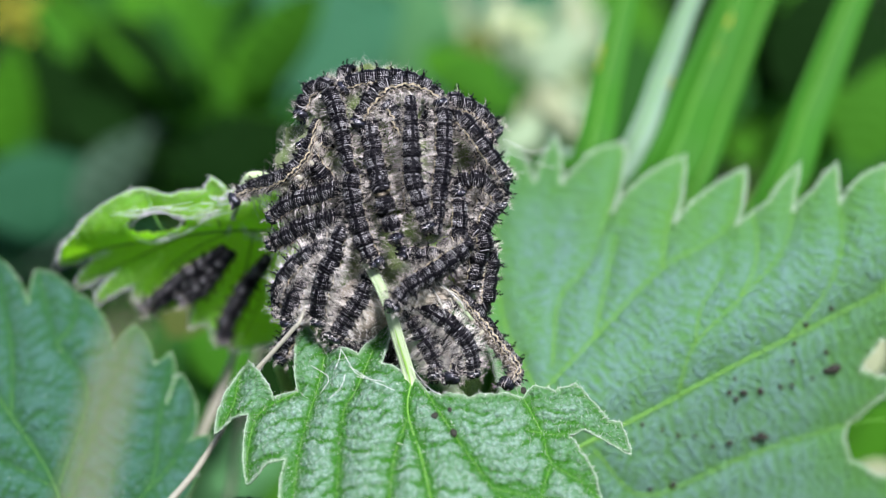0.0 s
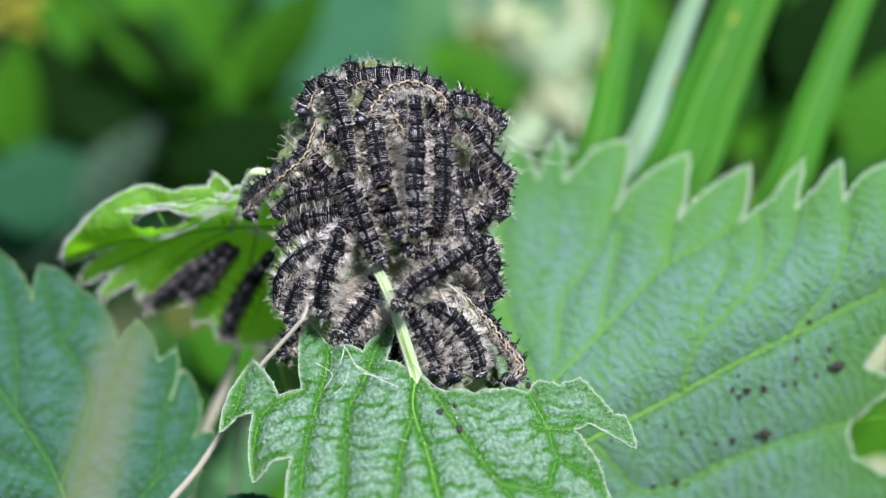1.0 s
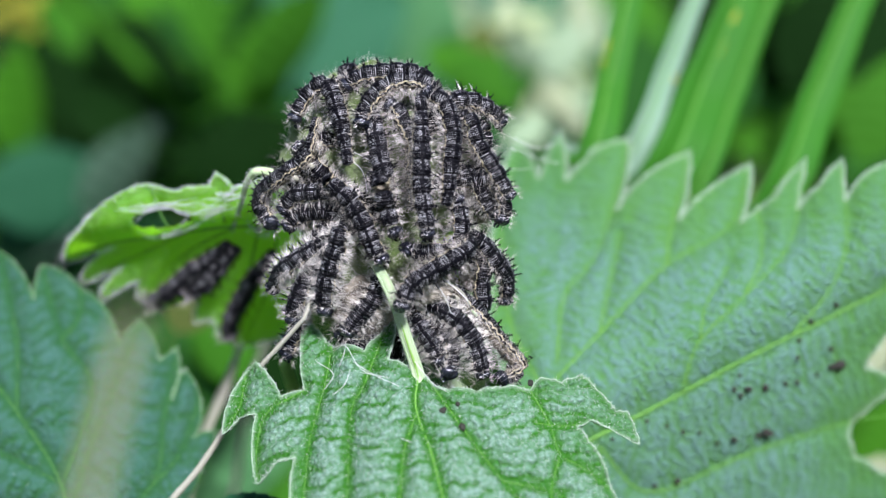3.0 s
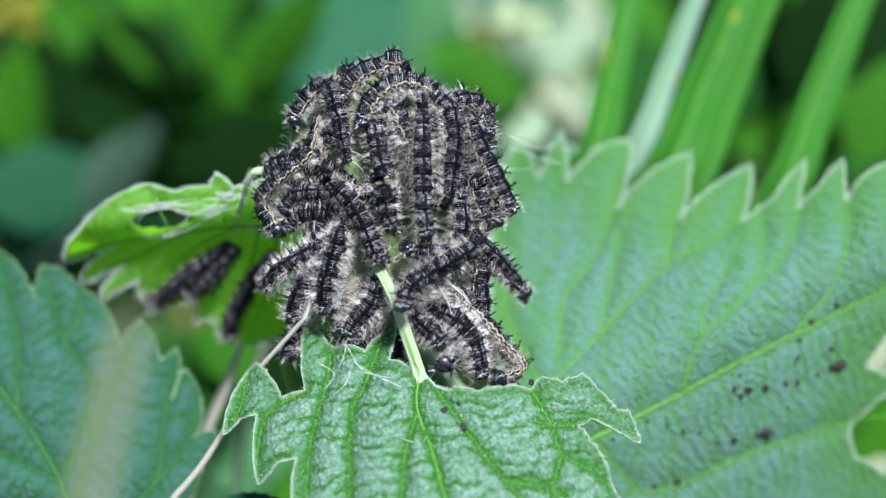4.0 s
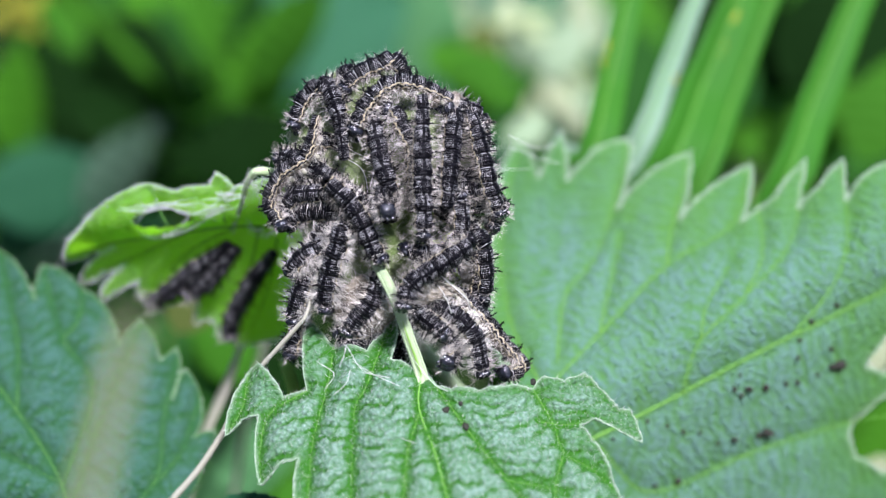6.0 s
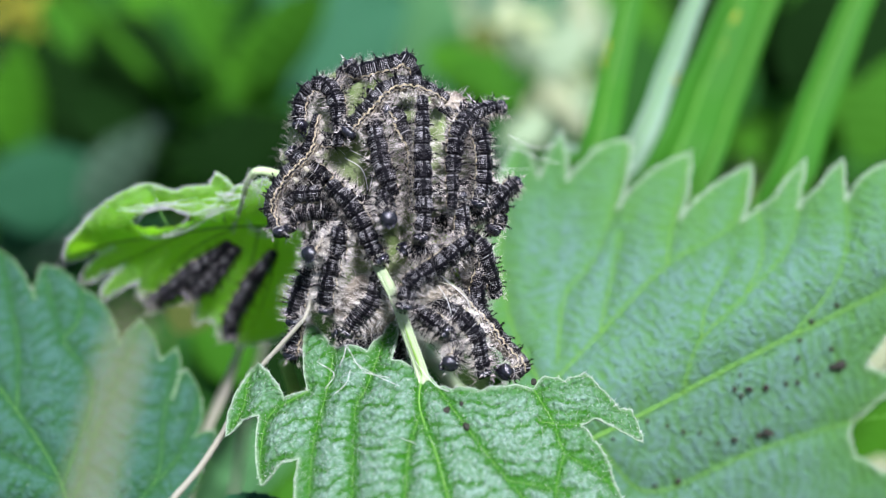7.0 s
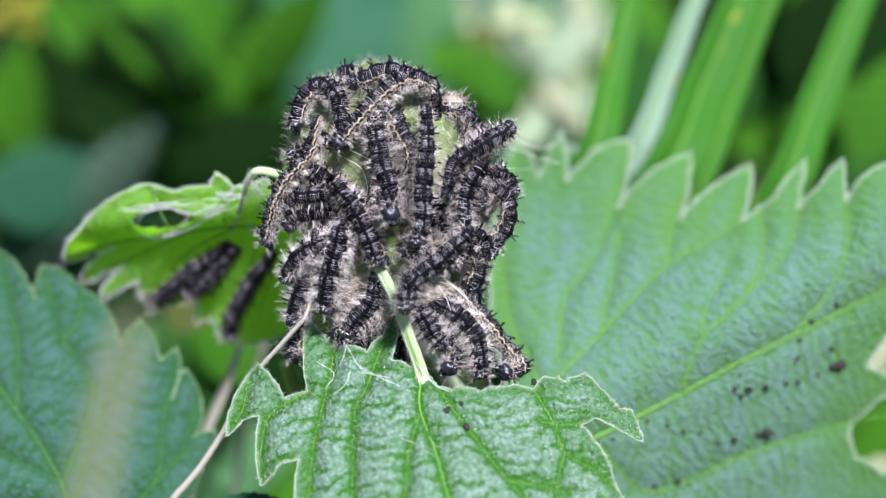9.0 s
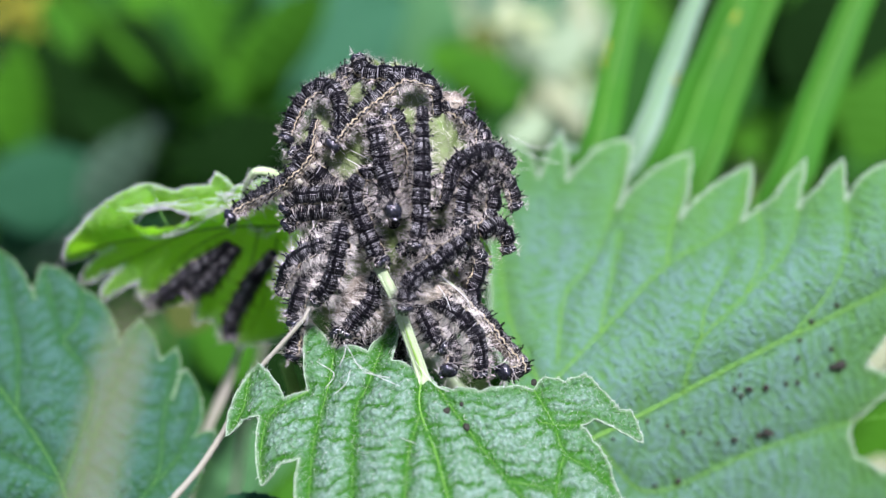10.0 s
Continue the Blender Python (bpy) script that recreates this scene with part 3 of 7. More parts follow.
STALK_LINE = [(-9.1, -1.6, 1.3), (-7.1, -5.8, 0.2), (-5.1, -8, -2.9), (-3.8, -9, -6.4), (-2.4, -9.8, -10.4), (-1.7, -11.5, -13.0), (-1.3, -12.3, -15.0)]
bare_petiole = rod("petiole", STALK_LINE, 0.58, 0.66, PETIOLE, "pale green ribbed leaf stalk, stripped of its blade", "leaf stalk")
stalk_line = spline(STALK_LINE, 8)
stalk_line -= stalk_line[0]
for side in (-1, 0, 1):
    shift = np.array((0.46 * side, -0.42 if side == 0 else -0.24, 0.10 * -side))
    vs, fs = tube((stalk_line + shift * np.linspace(0.9, 1.25, len(stalk_line))[:, None]) * MM, np.linspace(0.20, 0.27, len(stalk_line)) * (1 if side else 0.8) * MM, 8)
    part("ridge", mesh_of("ridge", vs, fs, PETIOLE if side else VEIN), bare_petiole, "downy pale ridge along the stalk" if side else "")
rng = np.random.RandomState(41)
vs, fs = [], []
for k in rng.randint(4, len(stalk_line) - 1, 900):
    d = np.array((rng.choice((-1, 1)) * rng.uniform(0.2, 1), -rng.uniform(0, 0.8), rng.normal(0, 0.5)))
    spike(vs, fs, (stalk_line[k] + d / np.linalg.norm(d) * 0.6 + rng.normal(0, 0.15, 3)) * MM, d, rng.uniform(0.15, 0.6) * MM, 0.014 * MM)
part("down", mesh_of("down", vs, fs, SILK, False), bare_petiole, kind="stuff")
EATEN_LINE = [(-13.8, -4.2, -0.8), (-14.4, -5.2, -3.3), (-15.1, -6.4, -5.5), (-16.1, -6.4, -6.8), (-20.2, -5.8, -11.7), (-21.9, -5.6, -13.7), (-23.4, -5.6, -16.5), (-24.7, -5.8, -19.5), (-26.6, -6.2, -22.5), (-28.4, -6.6, -25.0), (-31.2, -7.0, -28.2)]
eaten_stalk = rod("eaten_stalk", EATEN_LINE, 0.17, 0.40, STALK, "buff bare stalk that remains of an eaten leaf", "leaf stalk")
eaten_line = spline(EATEN_LINE, 8)
eaten_line -= eaten_line[0]
vs, fs = [], []
for k in rng.randint(0, len(eaten_line) - 1, 900):
    d = rng.normal(0, 1, 3)
    spike(vs, fs, (eaten_line[k] + rng.normal(0, 0.2, 3)) * MM, d, rng.uniform(0.2, 0.7) * MM, 0.014 * MM)
part("down", mesh_of("down", vs, fs, SILK, False), eaten_stalk, kind="stuff")
LIP_LINE = [(-12.2, 7.0, 1.7), (-15.8, 5.8, 5.4), (-19.0, 3.6, 7.7), (-20.8, 2.8, 8.3), (-21.7, 3.2, 7.6), (-22.5, 4.2, 6.0), (-23.4, 6.0, 3.3), (-24.4, 8.0, 1.0), (-25.3, 10.5, -1.7)]
lip_stalk = rod("petiole", LIP_LINE, 0.66, 0.16, STALK_GREEN, "downy pale green stalk of the ragged leaf", "leaf stalk")
lip_line = spline(LIP_LINE, 8)
lip_line -= lip_line[0]
vs, fs = [], []
for k in rng.randint(0, len(lip_line) - 1, 900):
    d = rng.normal(0, 1, 3)
    spike(vs, fs, (lip_line[k] + d / np.linalg.norm(d) * (0.6 - 0.45 * k / len(lip_line)) + rng.normal(0, 0.1, 3)) * MM, d, rng.uniform(0.15, 0.5) * MM, 0.016 * MM)
part("down", mesh_of("down", vs, fs, SILK, False), lip_stalk, kind="stuff")
rod("petiole", [(-43.2, -5.9, -39.7), (-33.3, -4, -46), (-23.9, -1.6, -45.2), (-15.9, 0.1, -40.7)], 0.6, 0.9, PETIOLE, "pale green stalk of the bluish leaf", "leaf stalk")
rod("petiole", [(-5.6, 4.8, -10.2), (2.5, 4.3, -20.4), (9.3, 3.1, -26.6), (14.8, 2.8, -27.3)], 0.9, 0.7, PETIOLE, "pale green stalk of the large leaf", "leaf stalk")


def web(name, strands, label, felt=0, material=None):
    """Loose silk threads, each through a few points in millimetres; felted ones are many fine threads side by side."""
    vs, fs = [], []
    rng = np.random.RandomState(14)
    for r, *points in strands:
        for k in range(felt or 1):
            q = np.array(points, float)
            if felt:
                q = q + rng.normal(0, 2.6 * r, q.shape)
                a, b = sorted(rng.rand(2) * 0.7 + (0, 0.3))
            line = spline(q, 6)
            if felt:
                line = line[int(a * len(line)):max(int(b * len(line)), int(a * len(line)) + 2)]
                if len(line) < 2:
                    continue
            tube(line * MM, [(0.022 if felt else r) * MM] * len(line), 4 if felt else 5, vs, fs)
    ob = new(name, mesh_of(name, vs, fs, material or SILK))
    ob.matrix_world = Matrix.Translation(ORIGIN)
    return tagged(ob, label, "silk", kind="stuff")


web("silk_threads", [(0.03, (-11.4, -9.3, -8.1), (-10.4, -10.6, -7.2), (-9, -11.8, -9.1), (-7.8, -12.1, -9.8)), (0.03, (-9.6, -11.2, -8.8), (-7.2, -12.3, -9.9), (-4.6, -13.1, -10.8)), (0.03, (-11.1, -11.8, -9.1), (-10.6, -11.4, -8), (-10.4, -10.1, -7.2)), (0.03, (-8.7, -12, -9.7), (-5.7, -12.7, -10)), (0.03, (-13.6, -10.7, -9), (-11.7, -11.9, -9.9), (-12.6, -12.8, -11.3)), (0.03, (-4.4, -16.7, -15.1), (-2.9, -17.1, -15.5)), (0.03, (-11.7, -13.4, -11.7), (-10.4, -13, -10.6), (-9.9, -11.9, -9.4)), (0.03, (-3, -10.3, -9.2), (-0.9, -11.6, -11.3), (1, -12, -12.1))], "white silk threads on the bitten leaf")
web("silk_threads", [(0.05, (-0.9, -6.5, -0.2), (1, -7.9, -1.3), (2.5, -8.4, -2.6), (2.9, -7.8, -3.9)), (0.035, (-0.5, -7.9, -1.3), (0.4, -8.9, -2.5), (0.9, -9, -4.1)), (0.03, (8, 9.7, 9.1), (10.9, 13.2, 7), (14.3, 14.8, 5.6)), (0.03, (7.7, 10.2, 10.5), (11.3, 13.6, 8), (13.8, 15.6, 7.9)), (0.03, (6.3, 6.9, 7.3), (10.6, 12.7, 5.6)), (0.04, (-10.8, -0.3, 10.8), (-8.9, -0.8, 9.6), (-8.3, -1.6, 7.3), (-8.9, -2.1, 5.8)), (0.045, (-10.2, -0, 11.6), (-7.7, -0.6, 10.2), (-8, -1.4, 7.8))], "white silk threads between the caterpillars and the leaves")
web("silk_threads", [(0.2, (-21.7, 2.5, 7.7), (-20.9, 4.2, 5.5), (-20.7, 7.6, 1.2)), (0.16, (-22.9, 4.6, 4.9), (-25.2, 5, 4.4), (-27.9, 5.2, 4.1)), (0.14, (-19.6, 2.7, 7.5), (-21.4, 3.9, 5.9), (-23.5, 6.9, 1.9)), (0.14, (-27.7, 5.2, 4.1), (-32, 5.7, 3.5), (-35.7, 6.6, 2.6), (-38.4, 6.6, 2.8)), (0.12, (-37, 9.3, -0.8), (-35.1, 7, 2), (-32.3, 6.1, 3.1), (-29.6, 6.6, 2.4), (-25.3, 5.3, 4)), (0.1, (-36.9, 9.4, -0.9), (-35, 10.4, -2.3), (-31.8, 9.4, -1.1), (-29.4, 7, 1.9)), (0.1, (-29.6, 6.9, 2), (-27.4, 6.7, 2.2), (-24.6, 5.7, 3.5)), (0.08, (-23.1, 7.7, 1), (-22.4, 9.2, -1), (-20.5, 8.8, -0.4)), (0.08, (-33.2, 10.2, -2.1), (-30.1, 8.8, -0.4), (-26.7, 6.9, 1.9), (-23.8, 6.2, 2.8)), (0.08, (-22.9, 3.2, 6.8), (-24.6, 4.3, 5.2), (-26.9, 4.5, 5)), (0.1, (-20.5, 5, 4.5), (-19.4, 6.1, 3.2), (-19.2, 8, 0.7)), (0.1, (-23.4, 9, -0.8), (-21.4, 9.6, -1.5), (-19.3, 9, -0.7))], "white felted silk on the ragged leaf's stalk", felt=22)
web("silk_threads", [(0.085, (-0.5, -7.4, -1.1), (1.1, -7.8, -1.4), (2.2, -7.8, -2.2), (3.1, -7, -4.2)), (0.07, (-1.1, -7.4, -1.3), (0.1, -7.8, -2.7), (1, -7.8, -4.1)), (0.05, (-2.7, -7.6, -1.4), (-1, -8, -0.7), (0.5, -7.6, -0.3)), (0.07, (1.3, -7.4, -2.5), (1.7, -7.6, -3.4), (1.4, -7.6, -4.2))], "cream silk ribbons beside the bare stalk", material=STALK)
# what remains of the shoot inside the clump
shoot = thing("nettle_shoot", Matrix.Translation(ORIGIN), "pale green skeleton of an eaten nettle shoot", "shoot")
for number, (line, r) in enumerate((([(-8.3, 6.4, 14.8), (-8.5, 2.5, 9.9), (-8.2, 0.9, 2.5), (-9.4, 1.1, -8.7), (-12.3, 0.2, -22.8), (-15.6, -0.1, -41.3), (-19.6, -32.6, -206.6), (-14.8, -211, -696.7)], 0.9), ([(-9.1, 1.5, 7), (-11.6, 1.6, 10.2), (-13.6, 3.4, 12.3)], 0.35),
                                    ([(-8.5, 1.2, 6.4), (-5.3, 1.1, 11.7), (-4, 2.1, 14.6)], 0.35), ([(-8.5, 0.5, 1.3), (-2.8, -3.4, -0.7), (1, -5.1, -2.4), (3.8, -6.3, -5.6)], 0.32))):
    q = spline(line, 8)
    vs, fs = tube(q * MM, np.linspace(r, r * 0.6, len(q)) * MM, 8)
    part("stem" if number == 0 else "rib", mesh_of("rib", vs, fs, PETIOLE), shoot)
for number, (o, w, h, turn) in enumerate((((-9.2, 3.6, 9.9), 9, 8, 10), ((-5, 2.5, 9.9), 6, 9, -20), ((-6, -0.4, -3.9), 10, 9, 30), ((1, -0.6, -1.7), 7, 9, 60), ((-14.5, 4.1, 5.4), 8, 9, -30))):
    n = 22
    vs, fs = [], []
    for i in range(n + 1):
        for j in range(n + 1):
            u, v = i / n - 0.5, j / n - 0.5
            vs.append((w * u * (1 - 0.5 * v * v) * MM, (1.2 * noise.noise((3 * u + number * 9, 3 * v, 0)) + 0.35 * noise.noise((11 * u, 11 * v, number))) * 1.6 * MM, h * v * (1 - u * u) * MM))
    for i in range(n):
        for j in range(n):
            if noise.noise((5 * i / n + number, 5 * j / n, 3)) < 0.32:
                a = i * (n + 1) + j
                fs.append((a, a + n + 1, a + n + 2, a + 1))
    scrap = part("leaf_scrap", mesh_of("leaf_scrap", vs, fs, LEAF_LEFT), shoot, "gnawed yellowish leaf scrap")
    scrap.matrix_local = Matrix.Translation(Vector(o) * MM) @ pose(0, 0, 0, 0, turn, 0)
    mod = scrap.modifiers.new("thickness", "SOLIDIFY")
    mod.thickness = 0.2 * MM


def nest(o, rx, ry, rz, material, hairs):
    """A lumpy ball of silk, cast skins and crumbs that the caterpillars have spun round the shoot."""
    top = thing("silk_nest", Matrix.Translation(place(o)), "matted buff silk nest with cast skins round the shoot", "nest")
    bm = bmesh.new()
    bmesh.ops.create_icosphere(bm, subdivisions=5, radius=1.0)
    for v in bm.verts:
        n = v.co.normalized()
        k = 1 + 0.16 * noise.noise(n * 2.2) + 0.10 * noise.noise(n * 6) + 0.05 * noise.noise(n * 15)
        v.co = Vector((n.x * rx, n.y * ry, n.z * rz)) * k * MM
    me = bpy.data.meshes.new("web")
    bm.to_mesh(me)
    spots = [(v.co.copy(), v.normal.copy()) for v in bm.verts]
    bm.free()
    me.materials.append(material)
    me.polygons.foreach_set("use_smooth", [True] * len(me.polygons))
    part("web", me, top)
    rng = np.random.RandomState(5)
    vs, fs = [], []
    for k in rng.randint(0, len(spots), hairs):
        p, n = spots[k]
        spike(vs, fs, np.array(p), np.array(n) + rng.normal(0, 0.7, 3), rng.uniform(0.4, 1.6) * MM, 0.013 * MM, rng.normal(0, 0.5, 3) * MM)
    part("fluff", mesh_of("fluff", vs, fs, HAIR_BUFF, False), top, kind="stuff")
    return top


def nest_material(name, stops):
    m, nt, b = make(name, 0.8)
    p = coords(nt)
    col = ramp(nt, noise_of(nt, p, 260, 5, 0.65), stops)
    nt.links.new(col, b.inputs["Base Color"])
    bump(nt, b, noise_of(nt, p, 1500, 5, 0.7), 0.9, 0.0006)
    return m


MATTED = nest_material("matted_silk", [(0.32, (0.03, 0.045, 0.012)), (0.44, (0.11, 0.17, 0.035)), (0.57, (0.22, 0.28, 0.12)), (0.70, (0.15, 0.26, 0.045))])
CAST = nest_material("cast_skins", [(0.36, (0.015, 0.013, 0.010)), (0.47, (0.16, 0.135, 0.095)), (0.60, (0.40, 0.355, 0.265)), (0.74, (0.62, 0.585, 0.50))])
nest((-2, -6.8, -2.4), 3.0, 1.6, 1.3, CAST, 500)
nest((-8.5, -4.6, -5), 3.4, 1.9, 3.4, CAST, 1100)
nest((0.5, 4.2, 15.9), 2.0, 1.5, 1.2, CAST, 200)
nest((3.9, 2.6, 5.3), 2.4, 1.5, 3.2, CAST, 500)
nest((3.4, -1.5, -1.4), 1.6, 1.4, 3.0, CAST, 350)
nest((-6.7, 4.4, 6.8), 11.4, 4.4, 11.0, MATTED, 6000)
nest((-7.5, 8.2, 15.3), 4.8, 3.0, 4.2, MATTED, 2200)
nest((-11.9, 7.6, 14.4), 3.0, 2.4, 3.8, MATTED, 1500)
nest((-6.7, 0.3, -3.5), 9.0, 4.0, 6.5, MATTED, 3000)

# ---------------------------------------------------------------- caterpillars
RING_LENGTH = 1.75  # millimetres


def ring_mesh():
    """One body ring: a bulging barrel along y with three creases, back upwards."""
    vs, fs = [], []
    rings, sides = 15, 24
    for i in range(rings):
        t = min(1.0, max(0.0, (i - 1) / (rings - 3)))
        y = (t - 0.5) * RING_LENGTH * 1.04
        r = (0.84 + 0.16 * math.sin(math.pi * t) ** 0.7) * (1 + 0.022 * math.cos(t * 8 * math.pi))
        if i in (0, rings - 1):
            y, r = y * 1.15, 0.5
        for k in range(sides):
            a = 2 * math.pi * k / sides
            flat = 0.86 if math.cos(a) < 0 else 0.97
            roll = 1 + 0.05 * math.exp(-((abs(math.sin(a)) - 1) / 0.06) ** 2)
            vs.append((r * roll * math.sin(a) * MM, y * MM, r * math.cos(a) * flat * MM))
    for i in range(rings - 1):
        for k in range(sides):
            a, b = i * sides + k, i * sides + (k + 1) % sides
            fs.append((a, b, b + sides, a + sides))
    fs.append(tuple(range(sides)))
    fs.append(tuple((rings - 1) * sides + k for k in range(sides))[::-1])
    return mesh_of("segment", vs, fs, SKIN)


def spine_mesh(seed):
    """A black thorn along z with fine side bristles that grow out of its faces."""
    rng = np.random.RandomState(seed)
    vs, fs = [], []
    lean = rng.uniform(-0.1, 0.1, 2)
    t = np.linspace(-0.1, 1.0, 9)
    line = np.column_stack([lean[0] * t * t, lean[1] * t * t, t])
    tube(line * MM, np.interp(t, (-0.1, 0.12, 0.6, 1.0), (0.15, 0.072, 0.034, 0.005)) * MM, 5, vs, fs)
    for k in rng.choice(np.arange(6, 40), 13, replace=False):
        q = fs[k]
        mid = np.mean([vs[v] for v in q], axis=0)
        axis = np.array((0, 0, mid[2]))
        out = mid - axis
        out = out / (np.linalg.norm(out) + 1e-9) + rng.normal(0, 0.35, 3) + (0, 0, 0.5)
        vs.append(mid + out / np.linalg.norm(out) * rng.uniform(0.18, 0.42) * MM)
        n = len(vs) - 1
        fs[k] = (q[0], q[1], n)
        fs += [(q[1], q[2], n), (q[2], q[3], n), (q[3], q[0], n)]
    return mesh_of("spine", vs, fs, SPINE, False)


def hairs_mesh(seed, amount, low, high, length, material):
    """Soft, slightly bent hairs in tufts on the flanks between two angles from the back."""
    rng = np.random.RandomState(seed)
    vs, fs = [], []
    tufts = [(rng.uniform(low, high) * rng.choice((-1, 1)), rng.uniform(-0.75, 0.75)) for k in range(max(6, amount // 7))]
    for k in range(amount):
        a, y = tufts[rng.randint(len(tufts))]
        a, y = a + rng.normal(0, 0.12), y + rng.normal(0, 0.07)
        d = np.array((math.sin(a), rng.normal(0, 0.4), math.cos(a) + rng.normal(0, 0.2)))
        p = np.array((math.sin(a) * 0.9, y, math.cos(a) * 0.8))
        spike(vs, fs, p * MM, d, length * rng.uniform(0.3, 1.3) * MM, 0.017 * MM, rng.normal(0, 0.3, 3) * MM)
    return mesh_of("hairs", vs, fs, material, False)


def head_mesh():
    """Two rounded lobes with a cleft between them and a small mouth below; it looks along y."""
    bm = bmesh.new()
    bmesh.ops.create_icosphere(bm, subdivisions=3, radius=1.0)
    for v in bm.verts:
        x, y, z = v.co
        cleft = math.exp(-(x / 0.2) ** 2) * max(0.0, z + 0.45) * 0.24
        lump = 1 + 0.05 * noise.noise(v.co * 3.1) + 0.035 * noise.noise(v.co * 8)
        v.co = Vector((x * (0.9 - 0.16 * z), y * (0.66 - 0.1 * z), z * 0.95)) * (1 - cleft) * lump
        v.co *= 0.86 * MM
    me = bpy.data.meshes.new("head")
    bm.to_mesh(me)
    bm.free()
    me.materials.append(HEAD)
    me.polygons.foreach_set("use_smooth", [True] * len(me.polygons))
    return me


def jaws_mesh():
    vs, fs = [], []
    for s in (-1, 1):
        tube(np.array([(s * 0.28, 0.42, -0.5), (s * 0.22, 0.66, -0.62), (s * 0.06, 0.78, -0.66)]) * MM, np.array((0.16, 0.12, 0.04)) * MM, 6, vs, fs)
        tube(np.array([(s * 0.45, 0.45, -0.35), (s * 0.55, 0.68, -0.42)]) * MM, np.array((0.07, 0.03)) * MM, 5, vs, fs)
    return mesh_of("mouth", vs, fs, HEAD)


def leg_mesh(stout):
    vs, fs = [], []
    s = 0.30 if stout else 0.15
    tube(np.array([(0, 0, 0), (0.1, 0.02, -0.3), (0.05 if stout else -0.05, 0.05, -0.6)]) * MM,
         np.array((s, s * 0.85, s * (0.9 if stout else 0.25))) * MM, 7, vs, fs)
    return mesh_of("leg", vs, fs, LEG if stout else HEAD)


RING, JAWS, SKULL = ring_mesh(), jaws_mesh(), head_mesh()
THORNS = [spine_mesh(s) for s in range(6)]
ROUND = (0.0, 0.62, -0.62, 1.18, -1.18, 1.68, -1.68)  # the thorns' angles from the back
SOFT = [hairs_mesh(10 + s, 200, 1.1, 2.7, 1.0, HAIR) for s in range(3)]
SHAGGY = [hairs_mesh(20 + s, 360, 1.0, 2.8, 1.3, HAIR_BUFF) for s in range(3)]
PROLEG, FORELEG = leg_mesh(True), leg_mesh(False)
HEADHAIR = hairs_mesh(33, 110, 0.0, 2.2, 0.6, HAIR)
CORE = np.array((-6, 5.1, 1))
CRAWLERS = []


